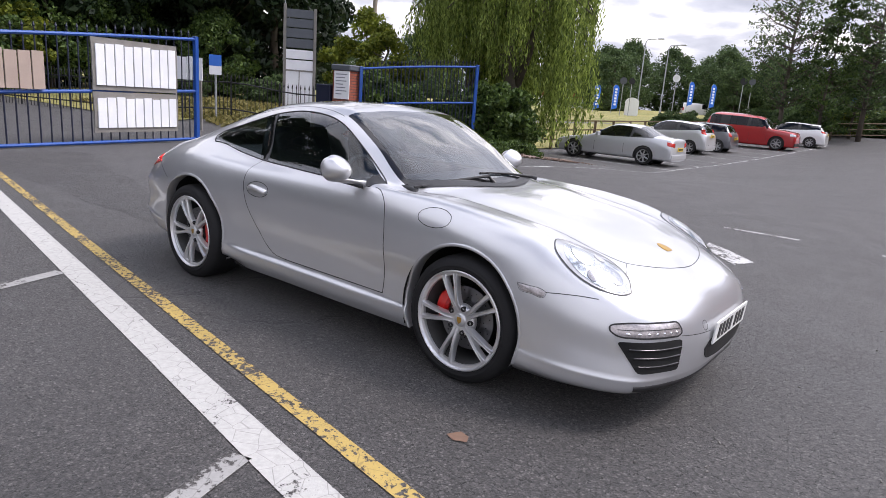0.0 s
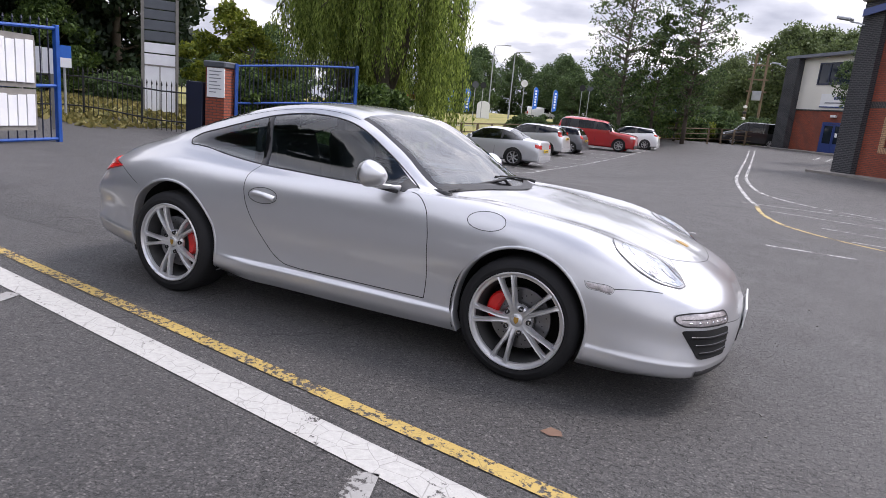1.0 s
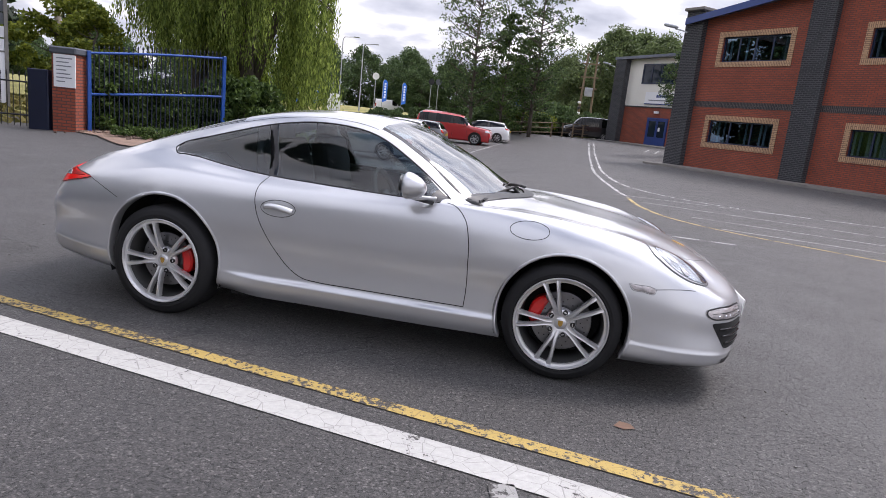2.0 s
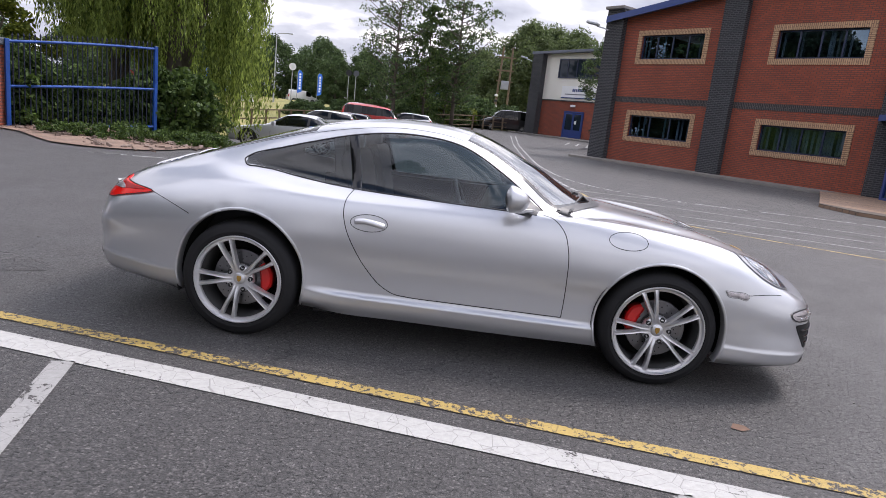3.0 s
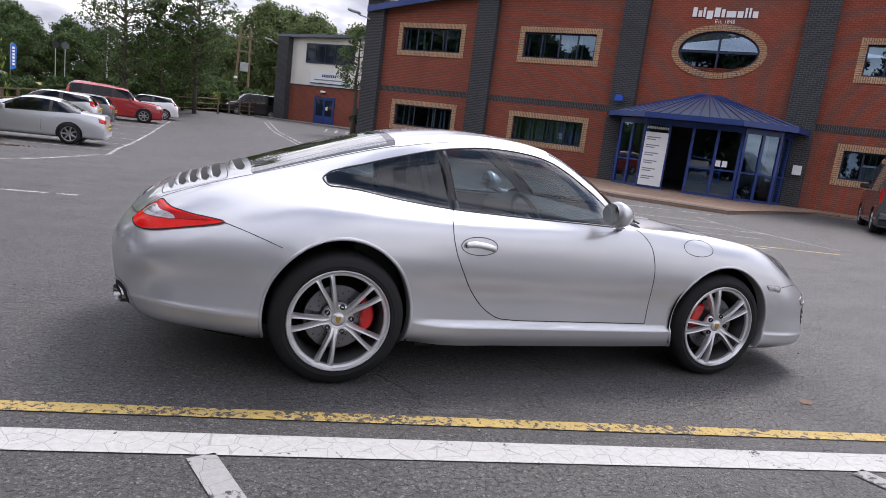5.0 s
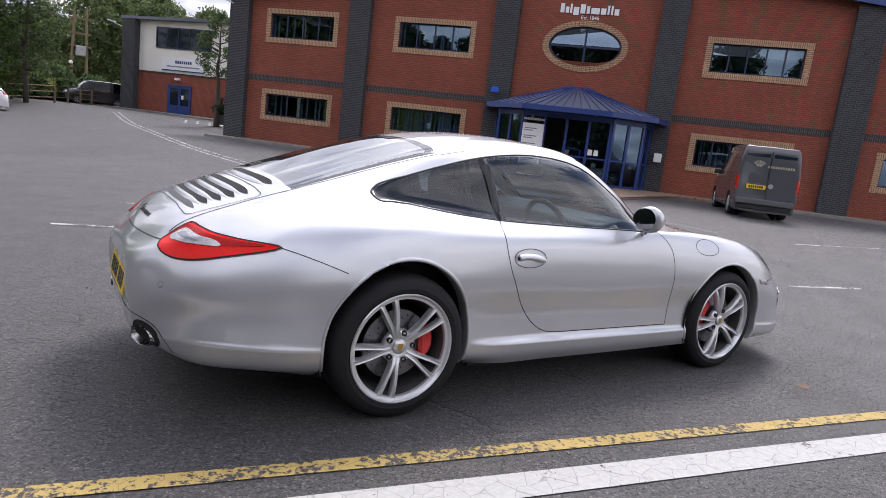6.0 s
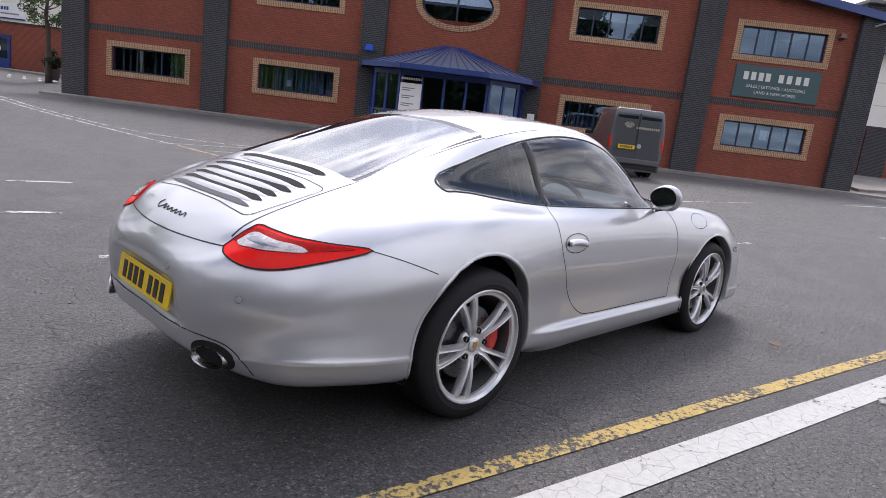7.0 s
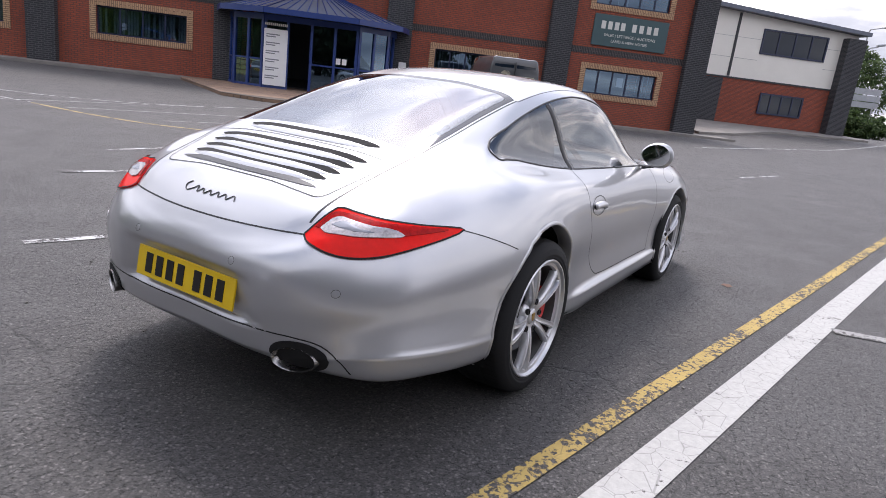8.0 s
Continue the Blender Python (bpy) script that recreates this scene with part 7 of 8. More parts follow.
for i in range(GI - 1):
    for j in range(GJ - 1):
        if cut[i, j]:
            continue
        c = (body_grid[i, j] + body_grid[i + 1, j + 1]) / 2
        s, l = i / NS, j / NL
        x, y, z = c
        if l < 2 and 7 <= s < 9:
            kind = "windscreen"
        elif l < 2 and 12 <= s < 15:
            kind = "rear_window"
        elif 3 <= l < 4 and 7 <= s < 14:
            kind = "side"
        elif l < 2.2 and s < 7 and x < 3.15 - 1.05 * y * y - 2.0 * max(0, y - .38) ** 2:
            kind = "bonnet"
        elif l < 2 and 15 <= s < 17.6:
            kind = "engine_lid"
        elif x > 2.72 and z < 0.62 + 0.12 * (x - 2.72) or x > 3.0:
            kind = "front_bumper"
        elif x < -0.36 and z < 0.745 + 0.05 * (x + 0.36) or s > 17.6:
            kind = "rear_bumper"
        elif 4 <= l < 8.1 and 0.60 < x < 1.80 and (z > 0.33) and x > 0.56 + 0.9 * max(0, 0.58 - z) ** 1.2:
            kind = "door"
        else:
            kind = "body"
        quads.append((i, j))
        kinds.append(kind)

# one closed skin first, for normals and for laying trim on it
skin = bmesh.new()
vid = {}
for side in (1, -1):
    for i in range(GI):
        for j in range(GJ):
            x, y, z = body_grid[i, j]
            key = (0 if abs(y) < 1e-6 else side, i, j)
            if key not in vid:
                vid[key] = skin.verts.new((x, y * side, z))
skin_faces = {}
for n, (i, j) in enumerate(quads):
    for side in (1, -1):
        vs = []
        for a, b in ((i, j), (i + 1, j), (i + 1, j + 1), (i, j + 1)):
            v = vid[0 if abs(body_grid[a, b, 1]) < 1e-6 else side, a, b]
            if v not in vs:
                vs.append(v)
        if len(vs) < 3:
            continue
        if side < 0:
            vs.reverse()
        try:
            f = skin.faces.new(vs)
        except ValueError:
            continue
        skin_faces.setdefault((kinds[n] if kinds[n] not in ("door", "side") else kinds[n] + ("_l" if side > 0 else "_r")), []).append((f, i, j))
skin.normal_update()
skin.verts.index_update()
up = [f for f, i, j in skin_faces["bonnet"]]
if sum(f.normal.z for f in up) < 0:
    bmesh.ops.reverse_faces(skin, faces=list(skin.faces))
    skin.normal_update()
SKIN = BVHTree.FromBMesh(skin)


def skin_part(name, faces, material, label="", rim=0.0, parent=None):
    """Takes faces out of the skin as a mesh of its own that keeps the skin's normals."""
    ids, verts, norms, polys = {}, [], [], []
    for f in faces:
        poly = []
        for v in f.verts:
            if v.index not in ids:
                ids[v.index] = len(verts)
                verts.append(v.co.copy())
                norms.append(v.normal.copy())
            poly.append(ids[v.index])
        polys.append(poly)
    me = bpy.data.meshes.new(name)
    me.from_pydata(verts, [], polys)
    me.materials.append(material)
    me.shade_smooth()
    me.normals_split_custom_set_from_vertices(norms)
    ob = new(name, me)
    ob.parent = parent or car
    if label:
        tagged(ob, label)
    return ob


for kind, name, label in (("body", "body", ""), ("bonnet", "bonnet", ""), ("engine_lid", "engine_lid", ""), ("front_bumper", "front_bumper", ""), ("rear_bumper", "rear_bumper", "")):
    skin_part(name, [f for f, i, j in skin_faces[kind]], SILVER, label)
doors = {k: skin_part("door", [f for f, i, j in skin_faces["door_" + k]], SILVER) for k in "lr"}
GLASS_OBS = []
for kind, lim in (("windscreen", (7, 9)), ("rear_window", (12, 15))):
    inner = [f for f, i, j in skin_faces[kind] if lim[0] + .12 <= i / NS < lim[1] - .08 and j < 2 * NL - 1]
    border = [f for f, i, j in skin_faces[kind] if not (lim[0] + .12 <= i / NS < lim[1] - .08 and j < 2 * NL - 1)]
    w = skin_part(kind, inner, CAR_GLASS, "tinted curved glass")
    GLASS_OBS.append(w)
    skin_part("black_border", border, GLOSS_BLACK, "black printed glass border", parent=w)
for k in "lr":
    f = skin_faces["side_" + k]
    split = lambda fc: fc.calc_center_median().x - (0.580 - 0.24 * (fc.calc_center_median().z - 0.90))
    GLASS_OBS.append(skin_part("side_window", [q for q, i, j in f if split(q) > 0 and i / NS > 7.25], CAR_GLASS, "tinted side glass"))
    GLASS_OBS.append(skin_part("quarter_window", [q for q, i, j in f if split(q) <= 0], CAR_GLASS, "tinted side glass"))
    skin_part("mirror_sail", [q for q, i, j in f if split(q) > 0 and i / NS <= 7.25], BLACK_TRIM)



def lay(u, v, plane):
    """A place on the skin: plane 'r' or 'l' takes (x, z) on a flank, 'f' or 'b' (y, z) on nose or tail, 't' (x, y) from above."""
    o, d = {"r": (Vector((u, -3, v)), Vector((0, 1, 0))), "l": (Vector((u, 3, v)), Vector((0, -1, 0))), "f": (Vector((6, u, v)), Vector((-1, 0, 0))),
            "b": (Vector((-4, u, v)), Vector((1, 0, 0))), "t": (Vector((u, v, 4)), Vector((0, 0, -1)))}[plane]
    p, n, _, _ = SKIN.ray_cast(o, d)
    if p is None:
        p, n, _, _ = SKIN.find_nearest(o + d * {"r": 2.2, "l": 2.2, "f": 2.8, "b": 3.0, "t": 3.0}[plane])
    return p, (n if n.dot(d) < 0 else -n)


def seam(name, pts, plane, width=0.005, material=None, lift=0.0006, per=10, closed=False, parent=None, proud=0.0):
    """A thin shut line or trim strip that follows the skin."""
    path = spline(pts + (pts[:1] if closed else []), per)
    at = [lay(u, v, plane) for u, v in path]
    bm = bmesh.new()
    rows = []
    for i, (p, n) in enumerate(at):
        d = at[min(i + 1, len(at) - 1)][0] - at[max(i - 1, 0)][0]
        s = d.cross(n).normalized() * width / 2 if d.length > 1e-7 else Vector((0, 0, width / 2))
        if proud:
            rows.append([bm.verts.new(q) for q in (p - s - n * .002, p - s * .8 + n * proud, p + s * .8 + n * proud, p + s - n * .002)])
        else:
            rows.append([bm.verts.new(p - s + n * lift), bm.verts.new(p + s + n * lift)])
    for a, b in zip(rows, rows[1:]):
        for k in range(len(a) - 1):
            bm.faces.new((a[k], a[k + 1], b[k + 1], b[k]))
    return part(name, bm, material or BLACK_TRIM, parent or car, smooth=True)


def rounded(corners, r, n=5):
    """A polygon with rounded corners."""
    out, m = [], len(corners)
    for k in range(m):
        p, c, q = (np.array(corners[(k + d) % m], float) for d in (-1, 0, 1))
        a, b = c + (p - c) / np.linalg.norm(p - c) * r, c + (q - c) / np.linalg.norm(q - c) * r
        out += [tuple((1 - t) ** 2 * a + 2 * t * (1 - t) * c + t * t * b) for t in np.linspace(0, 1, n)]
        out += [tuple(b + (q + (c - q) / np.linalg.norm(c - q) * r - b) * t) for t in (.25, .5, .75)]
    return out


def lens(name, outline, plane, material, lift=0.004, dome=0.0, label="", parent=None, per=6, rings=7, inset=0.0):
    """A moulded piece over an outline on the skin; a dome raises its middle, a negative lift sinks it."""
    o = spline(outline + outline[:1], per)[:-1]
    c = o.mean(0)
    bm = bmesh.new()
    rows = []
    for r in range(rings):
        k = 1 - r / (rings - 1) * 0.999
        row = []
        for q in o:
            p, n = lay(*(c + (q - c) * k), plane)
            row.append(bm.verts.new(p + n * (lift + dome * (1 - k * k))))
        rows.append(row)
    base = []
    for q in o:
        p, n = lay(*q, plane)
        base.append(bm.verts.new(p - n * 0.004))
    rows.insert(0, base)
    m = len(o)
    for a, b in zip(rows, rows[1:]):
        for k in range(m):
            bm.faces.new((a[k], a[(k + 1) % m], b[(k + 1) % m], b[k]))
    bm.faces.new(rows[-1])
    return part(name, bm, material, parent or car, label, angle=50)

# wheel houses, floor and lips
for cx, cz, a, b in ARCHES:
    for s in (1, -1):
        bm = bmesh.new()
        rows = []
        for y in (0.50, 0.60, 0.70, 0.78, 0.84):
            rows.append([bm.verts.new((cx + (a + .015) * math.cos(t), s * y, cz + (b + .015) * math.sin(t))) for t in np.linspace(-0.34, math.pi + 0.34, 40)])
        for p, q in zip(rows, rows[1:]):
            for k in range(39):
                bm.faces.new((p[k], p[k + 1], q[k + 1], q[k]))
        bm.faces.new(rows[0])
        part("wheel_arch_liner", bm, SHADOW_BLACK, car, smooth=True)
        # rolled lip of the arch
        bm = bmesh.new()
        rows = []
        for t in np.linspace(-.62, math.pi + .62, 64):
            dx, dz = math.cos(t), math.sin(t)
            row = []
            reach = []
            for k in (1.06, 1.12):
                hit = SKIN.ray_cast(Vector((cx + a * k * dx, s * 3, max(.215, cz + b * k * dz))), Vector((0, -s, 0)))[0]
                reach.append(abs(hit.y) if hit and abs(hit.y) > .7 else .85)
            slope = max(0, min(.02, reach[0] - reach[1]))
            for k, out in ((1.034, .0008), (1.026, .0034), (1.0, .0042), (.988, -.003)):
                row.append(bm.verts.new((cx + a * k * dx, s * (reach[0] + slope * (1.06 - k) / .06 + out), cz + b * k * dz)))
            row.append(bm.verts.new((row[-1].co.x, row[-1].co.y - s * .06, row[-1].co.z)))
            rows.append(row)
        for p, q in zip(rows, rows[1:]):
            for k in range(4):
                if min(p[k].co.z, q[k].co.z) > .19:
                    bm.faces.new((p[k], p[k + 1], q[k + 1], q[k]))
        part("arch_lip", bm, SILVER, car, smooth=True)
bm = bmesh.new()
prism(bm, [(3.2, -.40), (3.05, -.70), (2.74, -.48), (1.97, -.48), (1.95, -.80), (.42, -.80), (.40, -.48), (-.40, -.48), (-.42, -.70), (-.60, -.60), (-.70, -.4),
           (-.70, .4), (-.60, .60), (-.42, .70), (-.40, .48), (.40, .48), (.42, .80), (1.95, .80), (1.97, .48), (2.74, .48), (3.05, .70), (3.2, .40)], 0.180, 0.215, axis="z")
part("underbody", bm, SHADOW_BLACK, car)


def wheel_set(cx, tyre_r, tyre_w, rim_r, y_out, front):
    """A wheel (tyre, five twin-spoke rim, crest cap, bolts) with its disc and caliper, for the side s."""
    for s in (-1, 1):
        w = new("wheel")
        w.parent = car
        w.matrix_basis = pose(cx, s * y_out, tyre_r, 0, 0, 0 if s > 0 else 180)
        bm = bmesh.new()
        W = tyre_w
        prof = [(rim_r + .004, -.012), (rim_r + .012, -.003), (rim_r + .016, .0025), (rim_r + .019, .001), (rim_r + .026, .003), (rim_r + .031, .0055), (rim_r + .034, .003), (tyre_r - .034, .0015), (tyre_r - .030, -.001), (tyre_r - .014, -.010), (tyre_r - .004, -.030), (tyre_r, -.055), (tyre_r + .001, -W / 2),
                (tyre_r, -W + .055), (tyre_r - .006, -W + .03), (tyre_r - .03, -W), (rim_r + .02, -W + .002), (rim_r + .002, -W + .02)]
        lathe(bm, [(r, h + .004) for r, h in prof], 72)
        part("tyre", bm, TYRE, w, "black road tyre", smooth=True)
        # Grooves and sipes are black strips laid on the tyre for their shade.
        bm = bmesh.new()
        for r, h in ((tyre_r + .0006, -.080), (tyre_r + .0006, -W / 2 + .02), (tyre_r + .0006, -W / 2 - .03), (tyre_r + .0006, -W + .07)):
            lathe(bm, [(r, h), (r, h - .008)], 72)
        tb = part("tread_groove", bm, SHADOW_BLACK, w)
        bm = bmesh.new()
        for k in range(76):
            rows = []
            for r_, h, lead in ((tyre_r - .0035, -.024, 0.0), (tyre_r - .0005, -.042, .006), (tyre_r + .0018, -.060, .014), (tyre_r + .0018, -.078, .022)):
                aa = 2 * math.pi * k / 76 + lead
                rows.append([bm.verts.new(((r_ + .0006) * math.cos(aa + q), h, (r_ + .0006) * math.sin(aa + q))) for q in (-.008, .008)])
            for p, q in zip(rows, rows[1:]):
                bm.faces.new((p[0], p[1], q[1], q[0]))
        tagged(part("tread_sipe", bm, SHADOW_BLACK, w), kind="stuff")
        # rim: lip, barrel
        bm = bmesh.new()
        lathe(bm, [(rim_r + .006, -.004), (rim_r + .009, .003), (rim_r + .005, .0075), (rim_r + .001, .007), (rim_r - .002, .001), (rim_r - .006, -.006), (rim_r - .012, -.008), (rim_r - .018, -.009), (rim_r - .020, -.013), (rim_r - .021, -.026)], 72)
        rim = part("rim", bm, ALLOY, w, "five twin-spoke silver alloy rim", angle=40)
        dish = -.020 if front else -.030
        turn = (71 if front else 68) if s < 0 else (109 if front else 112)
        bm = bmesh.new()
        lathe(bm, [(rim_r - .021, -.024), (rim_r - .026, -.05), (rim_r - .034, -W + .05), (rim_r - .01, -W + .02)], 72)
        part("barrel", bm, BARREL, rim, "dark grey rim barrel", smooth=True)
        edge = rim_r - .012
        for k in range(5):
            a0 = radians(turn) + 2 * math.pi * k / 5
            ca, sa = math.cos(a0), math.sin(a0)
            for side in (-1, 1):
                bm = bmesh.new()
                rows = []
                for t, off, wide, deep in ((0, .009, .0160, -.002), (.12, .0095, .0140, .004), (.22, .0112, .0126, .009), (.34, .0152, .0118, .013), (.50, .0212, .0114, .016), (.68, .0272, .0114, .0175), (.85, .0322, .0122, .0165), (.94, .0348, .0142, .0145), (1.0, .0368, .0178, .012)):
                    r = .046 + (edge - .046) * t
                    y0 = dish + deep + (.006 if not front else 0) * t + .002
                    row = []
                    for q, h in ((-wide, -.030), (-wide, -.006), (-wide * .62, .0025), (-wide * .28, .0005), (wide * .28, .0005), (wide * .62, .0025), (wide, -.006), (wide, -.030)):
                        d = side * off + q
                        row.append(bm.verts.new((r * ca - d * sa, y0 + h, r * sa + d * ca)))
                    rows.append(row)
                for p, q in zip(rows, rows[1:]):
                    for m in range(8):
                        bm.faces.new((p[m], p[(m + 1) % 8], q[(m + 1) % 8], q[m]))
                part("spoke", bm, ALLOY, rim, angle=35)
        bm = bmesh.new()
        lathe(bm, [(.001, dish - .006), (.034, dish - .004), (.040, dish - .002), (.066, dish + .003), (.078, dish - .004), (.082, dish - .03)], 40)
        part("hub", bm, ALLOY, rim, smooth=True)
        bm = bmesh.new()
        lathe(bm, [(.0005, dish + .006), (.028, dish + .005), (.033, dish + .001), (.034, dish - .006)], 32)
        part("centre_cap", bm, ALLOY, rim, smooth=True)
        bm = bmesh.new()
        prism(bm, [(-.012, .016), (.012, .016), (.013, .004), (.009, -.010), (0, -.018), (-.009, -.010), (-.013, .004)], dish + .0055, dish + .0085)
        part("crest", bm, GOLD, rim, "gold enamel crest")
        for k in range(5):
            a0 = radians(turn) + math.pi / 5 + 2 * math.pi * k / 5
            bm = bmesh.new()
            lathe(bm, [(.0005, dish + .002), (.008, dish + .002), (.009, dish + .009), (.0125, dish + .009), (.0145, dish - .006)], 14, centre=(.064 * math.cos(a0), 0, .064 * math.sin(a0)))
            part("wheel_bolt", bm, BLACK_TRIM, rim)
        # brake disc with drilled holes and caliper
        bm = bmesh.new()
        lathe(bm, [(.085, -.085), (.085, -.075), (.160, -.075), (.162, -.078), (.162, -.10), (.085, -.10)], 56, closed=True)
        disc = part("brake_disc", bm, STEEL, w, "drilled steel brake disc", angle=40)
        # Black dots on the disc stand in for the shade of drilled holes.
        bm = bmesh.new()
        for k in range(36):
            aa = 2 * math.pi * k / 36
            rr = (.105, .122, .140)[k % 3]
            lathe(bm, [(.0003, -.0742), (.0038, -.0742)], 8, centre=(rr * math.cos(aa), 0, rr * math.sin(aa)))
        tagged(part("disc_hole", bm, SHADOW_BLACK, disc), kind="stuff")
        bm = bmesh.new()
        lathe(bm, [(.0005, -.055), (.085, -.055), (.087, -.09)], 32)
        part("hub_carrier", bm, DARK_METAL, w)
        # the caliper keeps its place on the car: behind the front axle, ahead of the rear one
        mid = math.radians(158 if front else 8)
        bm = bmesh.new()
        rows = []
        for t in np.linspace(-.52, .52, 11):
            aa = mid + t
            edge_in, edge_out = .112 + .012 * (abs(t) / .52) ** 2, .182 - .020 * (abs(t) / .52) ** 3
            ux, uz = math.cos(aa), math.sin(aa)
            if s < 0:
                ux = -ux
            rows.append([bm.verts.new((r * ux, h, r * uz)) for r, h in ((edge_in, -.12), (edge_in, -.058), (edge_in + .015, -.046), (edge_out - .012, -.046), (edge_out, -.058), (edge_out, -.12))])
        for p, q in zip(rows, rows[1:]):
            for m in range(6):
                bm.faces.new((p[m], p[(m + 1) % 6], q[(m + 1) % 6], q[m]))
        bm.faces.new(rows[0]), bm.faces.new(rows[-1])
        part("brake_caliper", bm, CALIPER_RED, w, "red brake caliper", angle=35)
        bm = bmesh.new()
        lathe(bm, [(.0005, -W + .03), (rim_r - .03, -W + .03)], 40)
        part("backing_plate", bm, SHADOW_BLACK, w)


wheel_set(0.0, 0.329, 0.262, 0.2440, 0.882, False)
wheel_set(2.35, 0.321, 0.232, 0.2440, 0.845, True)

# shut lines
for pl, s in (("r", -1), ("l", 1)):
    seam("door_gap", [(1.655, .872), (1.70, .864), (1.775, .80), (1.808, .70), (1.820, .55), (1.822, .40), (1.818, .325)], pl)
    seam("door_gap", [(1.818, .325), (1.50, .325), (1.15, .327), (.95, .330), (.875, .338), (.80, .375), (.70, .475), (.63, .585), (.575, .70), (.556, .79), (.562, .85), (.585, .892)], pl)
    seam("door_pillar_trim", [(.598, .890), (.588, .93), (.568, 1.02), (.545, 1.11), (.527, 1.178)], pl, .056, GLOSS_BLACK, proud=.003)
    seam("rear_bumper_gap", [(-.548, .757), (-.46, .732), (-.37, .702), (-.29, .672)], pl, .004)
    seam("front_bumper_gap", [(2.80, .576), (2.87, .582), (2.94, .584), (3.01, .580)], pl, .004)
    seam("window_trim", [(x, z - .003) for x, z in [tuple(CAGE[4][k][[0, 2]]) for k in range(13, 6, -1)]], pl, .009, BLACK_TRIM, proud=.0025)
    seam("window_corner", [(.10, 1.064), (.01, 1.038), (-.066, 1.006), (-.090, .982), (-.072, .958), (.0, .950), (.09, .944)], pl, .010, BLACK_TRIM, proud=.003)
    path = [tuple(CAGE[3][k][[0, 2]]) for k in range(7, 14)]
    seam("window_trim", [(x, z - .002) for x, z in path], pl, .009, BLACK_TRIM, proud=.0025)
    seam("fuel_flap_gap" if s < 0 else "scuttle_gap", [(2.125 + .105 * math.cos(a), .790 + .045 * math.sin(a)) for a in np.linspace(0, 2 * math.pi, 17)[:-1]], pl, .004, closed=True) if s < 0 else None
half_gap = [(1.86, .585), (2.12, .555), (2.40, .530), (2.66, .51), (2.86, .50), (2.99, .44), (3.07, .34), (3.12, .22), (3.145, .10)]
seam("bonnet_gap", [(x, -y) for x, y in half_gap] + [(3.15, 0)] + half_gap[::-1], "t")
for s in (-1, 1):
    seam("wing_gap", [(2.99, s * .44), (3.02, s * .49), (3.03, s * .53)], "t", .004)
for s in (-1, 1):
    seam("lid_gap", [(-.44, s * .490), (-.55, s * .476), (-.68, s * .458), (-.82, s * .443), (-.905, s * .430)], "t", .008)
    seam("roof_seam", [(1.17, s * .540), (.86, s * .505), (.58, s * .50), (.30, s * .50)], "t", .004)
    seam("roof_rail_trim", [(.30, s * .495), (0, s * .495), (-.30, s * .495), (-.44, s * .490)], "t", .006)
seam("lid_gap", [(-.437, .717), (-.30, .712), (-.15, .709), (0, .708), (.15, .709), (.30, .712), (.437, .717)], "b", .006)

# tail lamps
for s in (-1, 1):
    pl = "b"
    out = [(.437, .717), (.442, .712), (.50, .690), (.60, .674), (.69, .690), (.782, .757), (.70, .772), (.60, .785), (.53, .7925), (.488, .7985), (.477, .797), (.471, .789), (.440, .724)]
    tail = lens("tail_lamp", [(s * y, z) for y, z in out], pl, LAMP_RED, .005, .004, "red tail lamp with a clear band", per=5)
    lens("clear_band", [(s * y, z) for y, z in [(.474, .738), (.482, .733), (.55, .730), (.63, .733), (.690, .741), (.668, .753), (.60, .762), (.54, .769), (.505, .773), (.494, .771)]], pl, LAMP_CLEAR, .0122, .002, "clear lamp band", parent=tail, per=4)
    lens("band_insert", [(s * y, z) for y, z in [(.500, .748), (.54, .743), (.625, .744), (.58, .751), (.515, .758)]], pl, LAMP_GREY, .0152, .001, parent=tail, per=3)
    lens("upper_lens", [(s * y, z) for y, z in [(.455, .740), (.480, .785), (.52, .785), (.60, .776), (.70, .766), (.758, .757), (.70, .742), (.60, .729), (.52, .731)]], pl, LAMP_RED_DEEP, .0092, .0015, "deep red prism lens", parent=tail, per=4)
    seam("lamp_surround", [(s * y, z) for y, z in out], pl, .006, SHADOW_BLACK, lift=.0066, closed=True, parent=tail, per=5)

